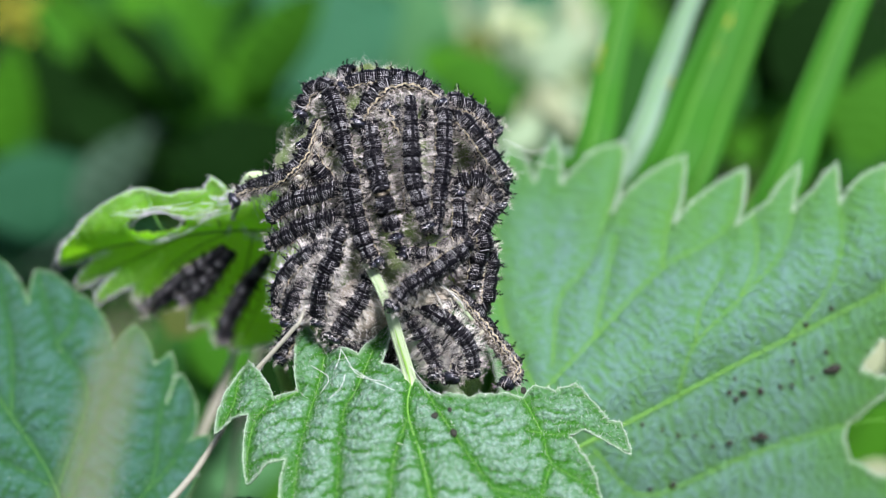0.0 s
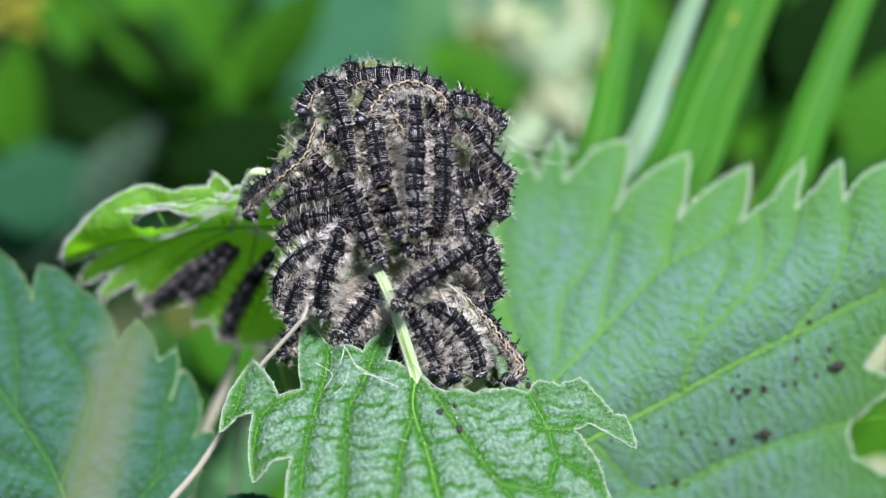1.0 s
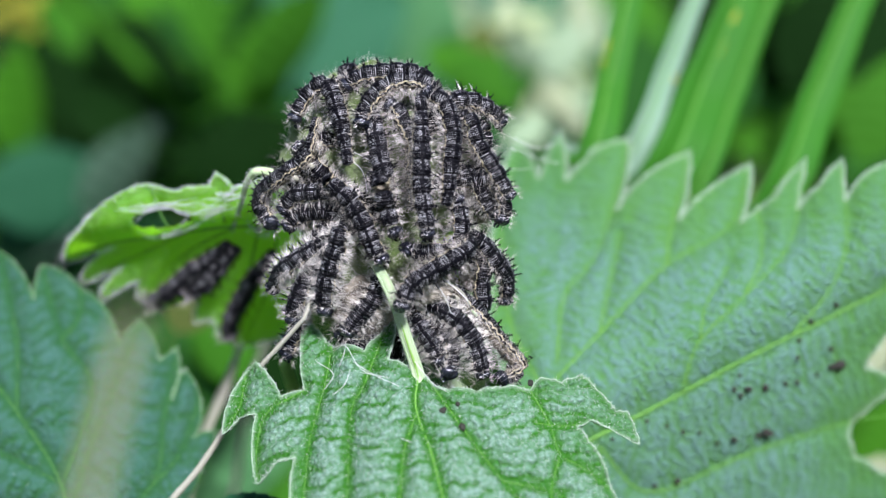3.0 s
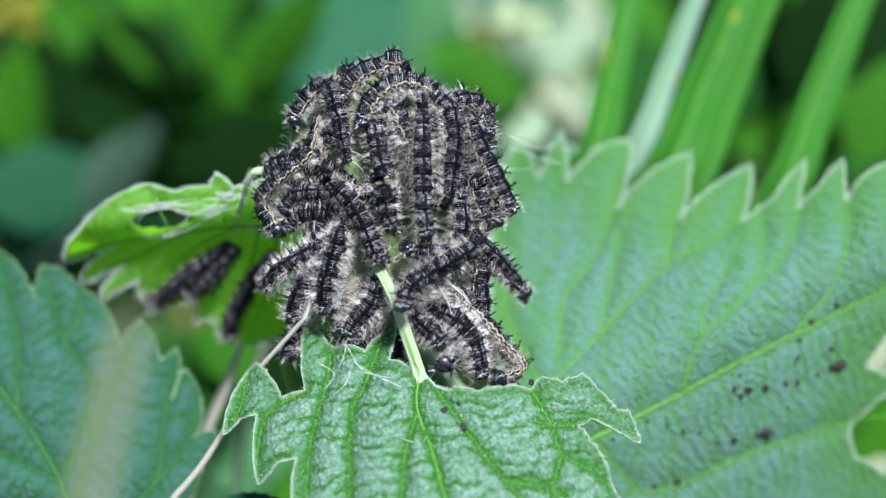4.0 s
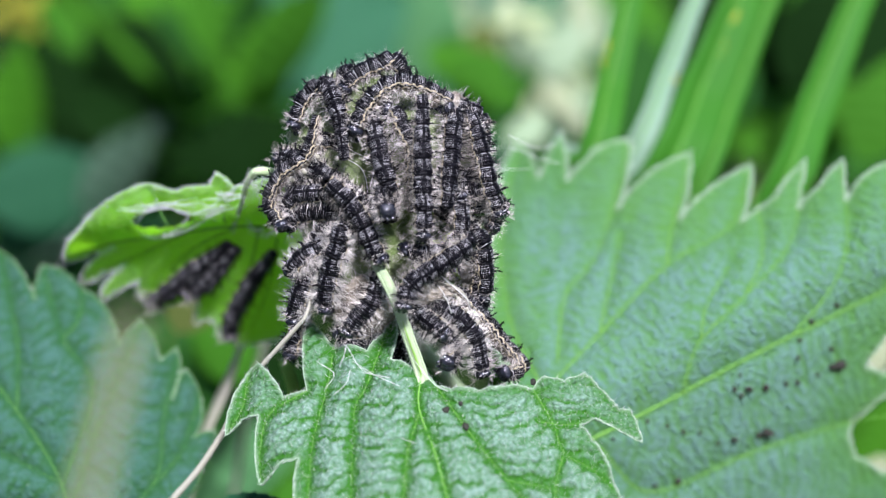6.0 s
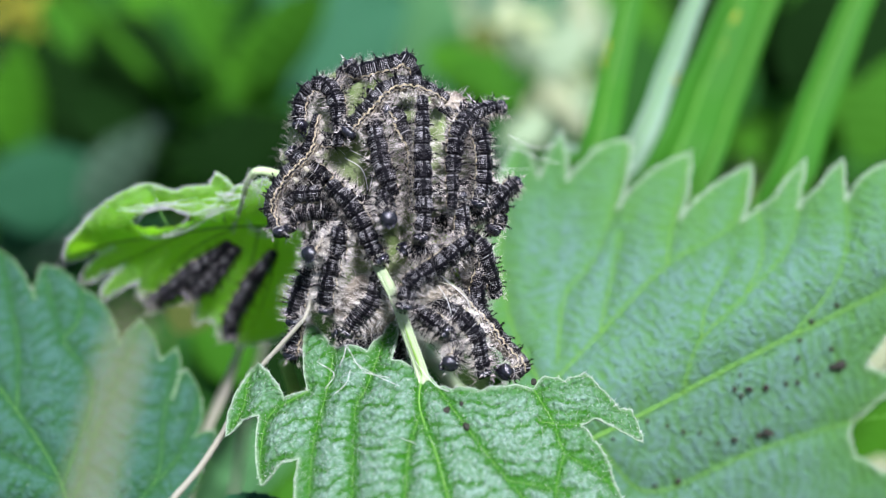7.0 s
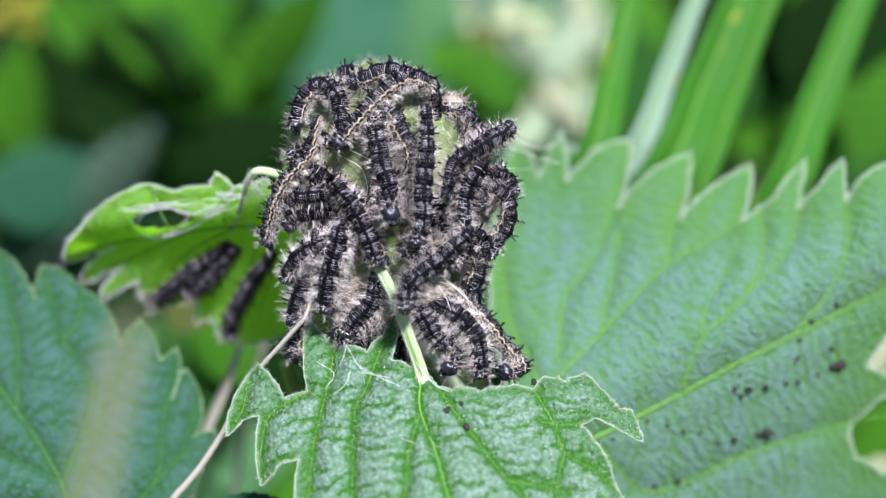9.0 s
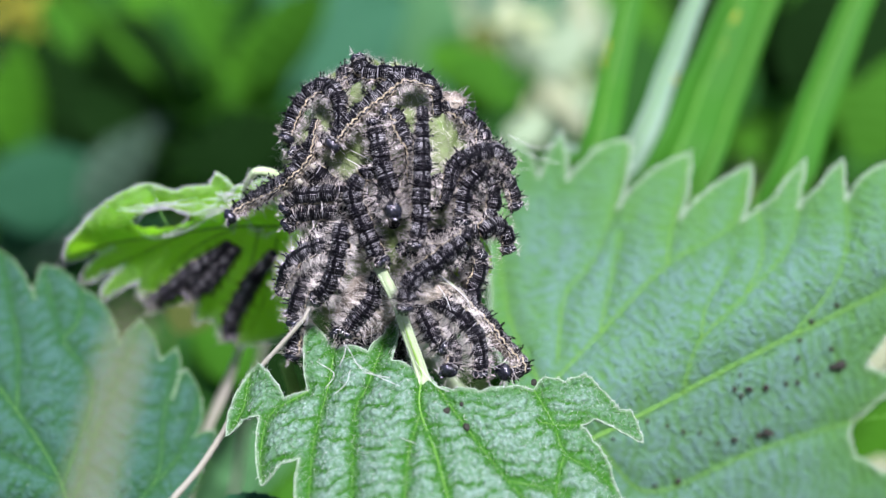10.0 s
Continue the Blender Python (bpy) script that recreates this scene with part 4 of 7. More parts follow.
class Crawler:
    """A caterpillar: a head and up to twelve rings on a line that changes with time. The line runs from the head to the tail, in millimetres."""

    def __init__(self, label, roll=0, back=None, flank=False):
        self.flank, self.label, self.roll, self.back, self.keys, self.rings = flank, label, roll, back, [], 12
        CRAWLERS.append(self)

    def spine(self, t, *points):
        self.keys.append((t, np.array(points, float)))

    def line(self, t):
        k = self.keys
        if t <= k[0][0]:
            return k[0][1]
        for (t0, a), (t1, b) in zip(k, k[1:]):
            if t <= t1:
                f = (t - t0) / (t1 - t0)
                return a + (b - a) * (f * f * (3 - 2 * f))
        return k[-1][1]

    def poses(self, t):
        """The head's and the rings' poses at a time, in millimetres from the clump."""
        p = spline(self.line(t), 14)
        s = np.concatenate([[0], np.cumsum(np.linalg.norm(np.diff(p, axis=0), axis=1))])
        out, last = [], None
        self.length = s[-1]
        for i in range(self.rings + 1):
            at = s[-1] * (0.01 if i == 0 else (i - 0.1) / (self.rings + 0.3))
            q = np.array([np.interp(at, s, p[:, c]) for c in range(3)])
            e = 0.05 * s[-1]
            d = np.array([np.interp(max(at - e, 0), s, p[:, c]) - np.interp(min(at + e, s[-1]), s, p[:, c]) for c in range(3)])
            y = Vector(d).normalized()
            back = Vector(q - CORE)
            back.z *= 0.75
            back.normalize()
            back += Vector((0, -0.25, 0.15))
            if self.flank:
                back.y = 0.1
            if self.back:
                back = Vector(self.back)
            if last is not None:
                back = back.normalized() * 0.5 + last * 0.5
            z = (back - y * back.dot(y)).normalized()
            last = z
            x = y.cross(z)
            m = Matrix((x, y, z)).transposed().to_4x4() @ pose(0, 0, 0, 0, self.roll, 0)
            m.translation = Vector(q) * MM
            out.append(m)
        return out

    def build(self, number):
        rng = random.Random(number)
        shaggy = "hairs" in self.label
        self.body = thing("caterpillar", Matrix.Translation(ORIGIN), self.label, "caterpillar", "caterpillars")
        mean = np.mean([(self.poses(t), self.length)[1] for t, _ in self.keys])
        self.rings = min(12, max(6, round(mean / RING_LENGTH)))
        rest = self.poses(self.keys[0][0])
        long = min(1.25, max(0.6, mean / (self.rings + 0.3) / RING_LENGTH))
        girth = rng.uniform(1.02, 1.16) * (1.1 if "resting" in self.label else 1)
        self.parts = []
        self.loose = [pose(*(rng.uniform(-0.05, 0.05) * MM for k in range(3)), *(rng.uniform(-5, 5) for k in range(3))) if i else Matrix() for i in range(self.rings + 1)]
        for i, m in enumerate(rest):
            if i == 0:
                ob = part("head", SKULL, self.body, "glossy black two-lobed head")
                size = (girth * 1.12,) * 3
                part("mouth", JAWS, ob)
                part("hairs", HEADHAIR, ob, kind="stuff")
            else:
                taper = min(1.0, 0.82 + 0.08 * i, 0.62 + 0.14 * (self.rings - i))
                ob = part("segment", RING, self.body)
                size = (girth * taper, long, girth * taper)
                for a in ROUND:
                    thorn = part("spine", THORNS[rng.randrange(6)], ob)
                    n = rng.uniform(0.64, 0.9) * (0.6 if a == 0 else 0.8 if abs(a) > 1.5 else 1.0)
                    a += rng.uniform(-0.07, 0.07)
                    thorn.matrix_local = pose(0, rng.uniform(0.1, 0.4) * MM, 0, rng.uniform(-10, 10), math.degrees(a), 0) @ pose(0, 0, 0.9 * MM) @ Matrix.Diagonal((0.9, 0.9, n, 1))
                if "resting" not in self.label:
                    part("hairs", (SHAGGY if shaggy else SOFT)[rng.randrange(3)], ob, kind="stuff")
                if i <= 3 or i in (5, 6, 7, 8, self.rings):
                    for side in (0.5, -0.5):
                        leg = part("leg", FORELEG if i <= 3 else PROLEG, ob)
                        leg.matrix_local = pose(side * MM, 0, -0.62 * MM, 0, 0, 0 if side > 0 else 180)
            ob.matrix_local = m @ self.loose[i]
            ob.scale = size
            self.parts.append(ob)

    def move(self):
        if len(self.keys) < 2:
            return
        times = [k * 0.25 for k in range(41)]
        rows = [(t, self.poses(t)) for t in times]
        for i, ob in enumerate(self.parts):
            walk(ob, [(t, p[i] @ self.loose[i]) for t, p in rows])


c = Crawler("black spiny caterpillar with twin wavy yellow side lines", 0, flank=True)
c.spine(0, (-8.7, -1.2, 15.2), (-7.7, -0.2, 16.9), (-5.7, 1.1, 18.7), (-2.4, 1.7, 19), (0.1, 1.2, 17.7), (0.2, 1.3, 16.1))
c.spine(4, (-8.8, -1.5, 14.8), (-8.1, -0.2, 16.8), (-5.8, 1, 18.6), (-2.7, 1.4, 18.8), (-0.6, 0.8, 17.5), (-0.4, 0.9, 15.8))
c.spine(5.6, (-9.4, -1.7, 14.2), (-8.3, -0.2, 16.8), (-6.1, 1, 18.6), (-3, 1.3, 18.7), (0.4, 1, 17.3), (0.9, 0.9, 17.1))
c.spine(6.8, (-10.3, -1.8, 13.7), (-8.2, -0.6, 16.2), (-5.8, 0.8, 18.3), (-3, 1.2, 18.6), (-0.2, 0.8, 17.4), (0.3, 0.7, 17.1))
c.spine(7.5, (-10.8, -1, 14.8), (-8.2, -0.6, 16.2), (-6.1, 0.7, 18.1), (-3.3, 1.3, 18.8), (-0.6, 0.8, 17.5), (-0.5, 0.9, 16.6))
c.spine(8.2, (-11.3, -0.5, 15.4), (-8.2, -0.4, 16.5), (-6.1, 0.7, 18.1), (-3.3, 1.7, 19.2), (-0.9, 1.6, 18.5), (-0.7, 1.8, 17.4))
c.spine(9, (-11.4, -2, 12.8), (-8.8, -0.9, 15.7), (-6.4, 0.5, 17.9), (-3.9, 1.6, 19.2), (-1.5, 1.5, 18.6), (-0.9, 1.5, 18.4))
c.spine(10, (-12.1, -1.9, 12.6), (-9.7, -1, 15.3), (-6.7, 0.3, 17.6), (-4.4, 1.6, 19.2), (-1.8, 1.4, 18.6), (-1.2, 1.4, 18.5))
c = Crawler("black spiny caterpillar with pale dashes on the nettle tip", 0)
c.spine(0, (-15.2, 2, 15.4), (-14.3, 3.4, 17.6), (-12.4, 3.1, 18.5), (-10.9, 0.5, 16.1), (-10.1, -1.6, 13.2), (-9.5, -3, 10.7), (-9.4, -3.3, 10.2))
c.spine(4, (-16.7, 2.2, 14.3), (-15, 3.2, 16.9), (-12.9, 3.1, 18.2), (-11.5, 0.5, 16), (-10.9, -1, 13.8), (-10.5, -2.3, 11.7), (-10.4, -2.7, 11.2))
c.spine(4.6, (-18, 3.9, 14.3), (-15.4, 3.2, 16.6), (-12.9, 3.1, 18.2), (-11.5, 0.5, 16), (-10.9, -1, 13.8), (-10.5, -2.4, 11.5), (-10.4, -2.7, 11))
c.spine(5.6, (-16.8, 1.9, 13.7), (-15.3, 3.3, 16.7), (-12.9, 3.1, 18.2), (-11.5, 0.5, 16), (-10.9, -1, 13.8), (-10.6, -2.4, 11.6), (-10.5, -2.7, 11.1))
c.spine(7.0, (-15.8, 1.2, 13.9), (-15.6, 3.2, 16.4), (-13.7, 3.5, 18.1), (-12, 2, 17.5), (-11.4, 0.3, 15.7), (-11.3, -1.3, 13.3), (-11.3, -1.6, 12.8))
c.spine(8.2, (-16.2, 1.4, 13.8), (-15.6, 3.2, 16.4), (-13.7, 3.5, 18.1), (-12.1, 2.2, 17.8), (-11.2, 0.9, 16.5), (-11.3, -0.6, 14.4), (-11.3, -0.9, 13.9))
c.spine(9.4, (-16.5, 1.6, 13.8), (-15.6, 3.4, 16.5), (-13.7, 3.5, 18.1), (-12.1, 2.2, 17.8), (-11.2, 0.9, 16.5), (-11.3, -0.6, 14.4), (-11.3, -0.9, 13.9))
c.spine(10, (-17.4, 1.3, 12.4), (-16.2, 2.8, 15.4), (-14, 3.4, 17.8), (-12.2, 2.3, 17.8), (-11.2, 0.9, 16.5), (-11.3, -0.6, 14.4), (-11.3, -0.9, 13.9))
c = Crawler("black spiny caterpillar swinging its front end in the air", 0)
c.spine(0, (-14.9, 0.8, 12.5), (-14.2, 0, 11.8), (-13.2, -1.2, 10.2), (-7.5, -0.3, 2.6))
c.spine(2.7, (-15.4, 0.8, 12.1), (-14.8, 0, 11.3), (-13.8, -1.2, 9.7), (-7.8, -0.3, 2.5))
c.spine(4, (-19.4, 2.2, 8.8), (-17.5, 1, 10.1), (-15.2, -0.3, 10.4), (-8.4, 0.1, 6.7))
c.spine(4.5, (-19.3, 5, 12), (-17.7, 1.9, 11.3), (-15.2, -0.3, 10.4), (-10.4, -0.3, 6.8))
c.spine(4.9, (-19.6, 4.8, 11.3), (-17.7, 1.8, 11.1), (-15.2, -0.3, 10.4), (-10.2, -0.3, 6.8))
c.spine(5.6, (-19.3, 2.4, 9.4), (-17.5, 1.1, 10.2), (-15.2, -0.4, 10.3), (-8.4, -0.1, 6.2))
c.spine(6.6, (-16.8, 1.1, 11), (-16.2, 0.4, 10.6), (-14.5, -1, 9.7), (-7.1, -0.4, 3.6))
c.spine(10, (-16.5, 0.9, 11.1), (-15.8, 0.2, 10.6), (-14.5, -1, 9.7), (-7.1, -0.3, 3.1))
c = Crawler("black spiny caterpillar with twin wavy yellow side lines", 0, flank=True)
c.spine(0, (-23.1, 2, 5.6), (-20.7, 2.5, 7), (-16.6, -1.5, 9.5), (-14.5, -1.5, 11.7), (-13.3, -0.2, 14.7), (-13.1, 0, 15.2))
c.spine(0.5, (-23.3, 2, 5.4), (-20.9, 2.5, 6.8), (-16.9, -1.4, 9.3), (-14.7, -1.5, 11.5), (-13.5, -0.2, 14.5), (-13.3, -0, 15.1))
c.spine(1, (-21.6, 1.3, 3.5), (-21.2, 2.1, 5.7), (-17.7, -0.9, 9), (-15.1, -1.4, 11.3), (-13.9, -0.2, 14.4), (-13.7, 0.1, 14.9))
c.spine(1.5, (-20.9, 1.2, 3.2), (-20.9, 2.1, 5.8), (-17.7, -1, 8.9), (-15.1, -1.5, 11.2), (-14, -0.2, 14.3), (-13.8, 0.1, 14.8))
c.spine(2.7, (-19.1, -1.7, 3.7), (-20.7, 2, 5.5), (-17.7, -1, 8.9), (-14.9, -1.6, 11.1), (-13.8, -0.1, 14.4), (-13.7, 0.1, 15))
c.spine(4, (-18.3, -2.6, 2.9), (-20.3, 0.7, 5.5), (-17.6, -1, 8.9), (-14.9, -1.6, 11.3), (-13.8, 0, 14.6), (-13.7, 0.2, 15.2))
c.spine(4.7, (-19.2, -1.8, 2.2), (-20.3, 0.7, 5.3), (-17.6, -1.1, 8.7), (-14.9, -1.6, 11.3), (-13.8, -0.1, 14.5), (-13.6, 0.2, 15.1))
c.spine(5.6, (-17.6, -2.9, 3.8), (-19.2, -0.8, 6), (-17.8, -0.8, 9.1), (-15, -1.6, 11.1), (-13.9, -0, 14.5), (-13.8, 0.2, 15))
c.spine(6.8, (-17.9, -3, 3), (-18.9, -1.2, 5.8), (-17.1, -1.4, 9), (-14.7, -1.5, 11.6), (-13.8, 0, 14.6), (-13.7, 0.3, 15.2))
c.spine(8.2, (-18.1, -3, 1.8), (-18.6, -1.7, 5.3), (-17.1, -1.5, 8.7), (-14.9, -1.7, 11), (-13.8, -0.3, 14.3), (-13.6, -0, 14.8))
c.spine(9, (-19.7, -1.3, 1.2), (-18.7, -1.6, 5.3), (-17.1, -1.6, 8.6), (-14.7, -1.6, 11.3), (-13.7, -0.1, 14.6), (-13.5, 0.1, 15.1))
c.spine(9.5, (-22.4, 0.7, 1.9), (-19.9, -0.2, 5.2), (-17, -1.8, 8.3), (-14.7, -1.7, 11.2), (-13.8, -0.1, 14.5), (-13.7, 0.2, 15.1))
c.spine(10, (-24.2, 1.2, 3.4), (-21.2, 1.9, 5.3), (-17, -1.6, 8.7), (-14.8, -1.6, 11.1), (-13.9, -0.2, 14.3), (-13.8, 0, 14.8))
c = Crawler("black spiny caterpillar with long pale hairs on its flank", 20)
c.spine(0, (-18, -1.9, -6.6), (-17.6, -3.3, -3.1), (-15.8, -4.4, 0.1), (-13.5, -5, 2.2), (-10.6, -5.5, 3.5), (-10.1, -5.6, 3.7))
c.spine(1.5, (-18.4, -1.6, -5.8), (-17.8, -3.1, -2.5), (-16.3, -4.1, -0.1), (-14.3, -4.8, 1.8), (-11.5, -5.3, 3.3), (-11, -5.4, 3.6))
c.spine(2.4, (-19.1, -1.1, -4.4), (-17.7, -3.2, -1.4), (-16.3, -4.1, 0.1), (-14.3, -4.8, 1.8), (-11.8, -5.3, 3.3), (-10.9, -4.6, 3.4))
c.spine(4.7, (-20.5, -1, -4.1), (-18.4, -2.5, -1.8), (-16.4, -4, -0.1), (-14.4, -4.8, 1.5), (-11.8, -5.3, 3), (-11.2, -4.9, 3.1))
c.spine(5.6, (-18.5, -2.2, -3), (-17.5, -3.4, -1.5), (-16.1, -4.2, -0), (-14.4, -4.8, 1.5), (-11.8, -5.3, 3), (-9.3, -3.4, 3.3))
c.spine(6.6, (-14.2, -8.2, 2.5), (-13.8, -7, 2.6), (-13.2, -4.9, 2.5), (-12.3, -3.9, 2.5), (-11.5, -1.9, 2), (-11.3, -1.4, 1.8))
c.spine(8.2, (-15, -8.3, 1.9), (-14.5, -7.1, 2.3), (-13.7, -5, 2.4), (-12.5, -3.9, 2.5), (-11.5, -1.9, 2), (-11.3, -1.4, 1.8))
c.spine(8.8, (-17.5, -3.4, -2.2), (-16.6, -4, -0.5), (-15.4, -4.5, 0.9), (-13.8, -4.9, 2), (-11.6, -5.4, 3), (-8, -2.5, 3.2))
c.spine(10, (-18.2, -2.2, -4.2), (-17.1, -3.7, -1.3), (-15.8, -4.3, 0.6), (-13.8, -4.9, 2), (-11.4, -5.4, 3), (-9.8, -4.2, 3.1))
c = Crawler("black spiny caterpillar with pale dashes on the nettle tip", 0)
c.spine(0, (-6.5, -7, 1.3), (-7.7, -6.5, 3), (-8.6, -5.7, 5.5), (-9.1, -4.8, 8.1), (-9.1, -3.9, 10.2), (-8.3, -1.2, 9.3))
c.spine(1.5, (-6.5, -7, 1.2), (-7.4, -6.6, 2.8), (-8.3, -5.9, 5), (-9.4, -5, 7.4), (-10.9, -3.8, 9.5), (-10.5, -1, 8.5))
c.spine(2.5, (-6.5, -7, 1.2), (-7.6, -6.6, 3), (-8.5, -5.9, 5.1), (-10.2, -4.7, 7.6), (-12.1, -3.7, 9.1), (-11.7, -1.3, 8.1))
c.spine(6.8, (-6.6, -7, 1.2), (-7.7, -6.6, 2.9), (-8.6, -5.9, 4.9), (-10.3, -4.8, 7.3), (-12.2, -3.8, 8.9), (-11.7, -1.2, 7.9))
c.spine(9, (-6.6, -7.1, 1), (-7.5, -6.7, 2.5), (-8.5, -6, 4.7), (-10.1, -4.9, 7.2), (-11.7, -3.8, 9.1), (-11.2, -1.2, 8.2))
c.spine(9.5, (-6.6, -7.1, 1), (-7.5, -6.7, 2.5), (-8.5, -6, 4.7), (-9.9, -5, 7.2), (-11.2, -3.8, 9.4), (-10.6, -1.1, 8.5))
c.spine(10, (-6.5, -7.1, 1), (-7.7, -6.6, 3), (-8.9, -5.6, 5.7), (-9.7, -4.7, 7.9), (-8.6, -4.1, 9.8), (-7.4, -1.9, 9))
c = Crawler("black spiny caterpillar with long pale hairs on its flank", 0)
c.spine(0, (-13.2, -6.2, -5.9), (-12.8, -6.4, -2.7), (-12, -6.4, 0.2), (-10.9, -6.1, 2.7), (-10.5, -5.8, 4.3), (-9.4, -3.8, 4.7))
c.spine(1.5, (-13, -6.4, -5), (-12.8, -6.4, -2.3), (-12.1, -6.3, 0.4), (-11.4, -6, 2.6), (-11, -5.8, 4), (-9.1, -2.7, 4.8))
c.spine(9, (-12.9, -6.4, -4.8), (-12.6, -6.5, -2.3), (-11.9, -6.3, 0.7), (-11.2, -6, 2.9), (-10.9, -5.7, 4.2), (-9.1, -2.6, 4.9))
c.spine(9.5, (-13.2, -6.3, -5), (-12.6, -6.5, -2.3), (-11.8, -6.3, 0.7), (-11.1, -6, 2.9), (-10.8, -5.7, 4.2), (-9.2, -2.9, 4.9))
c.spine(10, (-14.1, -5.9, -3.8), (-12.4, -6.5, -1.9), (-11.4, -6.4, 0.8), (-11, -6.1, 2.9), (-10.8, -5.7, 4.2), (-9.1, -2.3, 5))
c = Crawler("black spiny caterpillar with pale dashes on the nettle tip", 0)
c.spine(0, (-1, -6.7, 5.2), (-1.8, -6, 7.5), (-2.7, -4.9, 10.6), (-2.9, -3.2, 13.9), (-2.9, -0.9, 17.4), (-2.9, -0.6, 17.9))
c.spine(1, (-2.7, -7.1, 4.6), (-2.7, -6.3, 7.3), (-2.9, -5, 10.4), (-2.7, -3.3, 13.7), (-2.8, -1.1, 17.1), (-2.8, -0.8, 17.6))
c.spine(1.6, (-2.9, -7.1, 4.6), (-2.9, -6.3, 7.2), (-3, -5.1, 10.3), (-2.9, -3.4, 13.6), (-2.8, -1.2, 17), (-2.8, -0.9, 17.5))
c.spine(2.6, (-1.5, -7.1, 4.1), (-2, -6.3, 6.9), (-2.3, -5.1, 10), (-2.3, -3.4, 13.5), (-2.3, -1.1, 17), (-2.4, -0.8, 17.5))
c.spine(4.7, (-1.8, -7.1, 4.1), (-2.1, -6.4, 6.6), (-2.2, -5.1, 10), (-2.3, -3.4, 13.5), (-2.2, -0.9, 17.3), (-2.2, -0.6, 17.8))
c.spine(7.5, (-2.4, -7.3, 3.7), (-2.1, -6.4, 6.6), (-2.2, -5.1, 10), (-2.3, -3.4, 13.5), (-2.2, -1.1, 17), (-2.2, -0.8, 17.5))
c.spine(9, (-2.8, -7.5, 3.3), (-2.2, -6.6, 6), (-2.1, -5.1, 10), (-1.8, -3.4, 13.2), (-1.8, -1.6, 16.2), (-1.8, -1.3, 16.7))
c.spine(10, (-3, -7.6, 3), (-2.5, -6.8, 5.7), (-2.3, -5.5, 9.1), (-2.3, -3.8, 12.7), (-2.2, -1.9, 15.9), (-2.2, -1.5, 16.5))
c = Crawler("black spiny caterpillar swinging its front end in the air", 0)
c.spine(0, (0.4, 0.4, 17.3), (0.7, -1.2, 15), (0.6, -3, 12), (0.2, -4.7, 8.7), (-0.1, -6, 5.3), (-0.2, -6.2, 4.7))
c.spine(0.9, (-0.3, -2.1, 14), (0, -1.9, 14.2), (0.1, -3, 12.3), (0, -4.6, 9), (-0.3, -5.9, 5.6), (-1.7, -4.3, 3.5))
c.spine(1.5, (-2.3, 0.2, 18), (-0.1, -0.4, 16.5), (0.6, -2, 13.8), (0.5, -4.1, 10), (0.2, -5.5, 6.6), (0.1, -5.7, 6))
c.spine(2.6, (-2.1, 0.4, 18.2), (0.2, 0, 16.9), (1.1, -1.6, 14.2), (0.9, -3.4, 11), (0.5, -5, 7.7), (0.4, -5.3, 7.2))
c.spine(4, (-1, 0.3, 17.7), (0.7, -0.4, 16.2), (1.2, -2, 13.5), (0.9, -3.7, 10.5), (0.5, -5, 7.7), (0.1, -4.6, 7))
c.spine(5.6, (-2.2, -0.8, 16.6), (0.1, -0.5, 16.2), (0.7, -2.1, 13.5), (0.5, -3.8, 10.5), (0.4, -5, 7.7), (-0.1, -4.6, 6.9))
c.spine(6.3, (2.2, 0.2, 16.1), (1.9, -0.4, 15.6), (1.3, -2, 13.5), (0.9, -3.7, 10.5), (0.5, -5.2, 7.1), (-0.6, -4.2, 5.4))
c.spine(6.8, (6.6, 4.1, 15.8), (3.6, 1.9, 15.5), (1.7, -1.4, 14.1), (1, -3.5, 10.8), (0.8, -5.1, 7.1), (0.8, -5.4, 6.6))
c.spine(7.5, (6.8, 1.5, 14.3), (4.4, 0.8, 15.3), (1.9, -0.8, 14.9), (1.2, -3.2, 11.3), (1.5, -4.8, 7.6), (1.5, -5, 7.1))
c.spine(8.2, (8.7, 1.6, 11.6), (5.9, 0.1, 13.5), (2.8, -1.5, 13.3), (1.2, -3.3, 11), (1, -4.8, 7.9), (0.9, -5, 7.4))
c.spine(9, (7.5, 1.3, 13.8), (4.8, -1.2, 12.8), (2.2, -2.7, 11.6), (1, -3.7, 10.5), (0.4, -4.8, 8.3), (0.2, -5.1, 7.8))
c.spine(9.5, (8.2, 1, 13), (5.2, -1.4, 12.2), (2.2, -2.9, 11.2), (1, -3.8, 10.2), (0.4, -4.9, 8), (0.2, -5.2, 7.5))
c.spine(10, (7.5, -0.1, 10), (5.4, -1.5, 11.9), (2.5, -2.7, 11.4), (1.1, -3.6, 10.5), (0.4, -4.9, 8), (0.2, -5.2, 7.5))
c = Crawler("black spiny caterpillar with pale dashes on the nettle tip", 40)
c.spine(0, (-5.7, 0.3, 16.9), (-4.9, -0.1, 16.4), (-4, -1.1, 14.8), (-3.2, -2.1, 12.9), (-3.4, -0.8, 5.4))
c.spine(10, (-6.4, -0.4, 15.9), (-5.3, -0.6, 15.6), (-4.4, -1.8, 13.7), (-3.5, -2.6, 12.2), (-3.4, -0.8, 4.9))
c = Crawler("black spiny caterpillar with pale dashes on the nettle tip", 0)
c.spine(0, (-7.7, -0.1, 16.2), (-7.3, -1.3, 14.4), (-6.8, -2.7, 11.9), (-6.3, -3.9, 9.4), (-5.9, -2, 4.8))
c.spine(8, (-7.9, -0.5, 15.6), (-7.3, -1.7, 13.7), (-6.6, -3.1, 11.2), (-5.8, -4.3, 8.5), (-5.5, -2.3, 4.4))
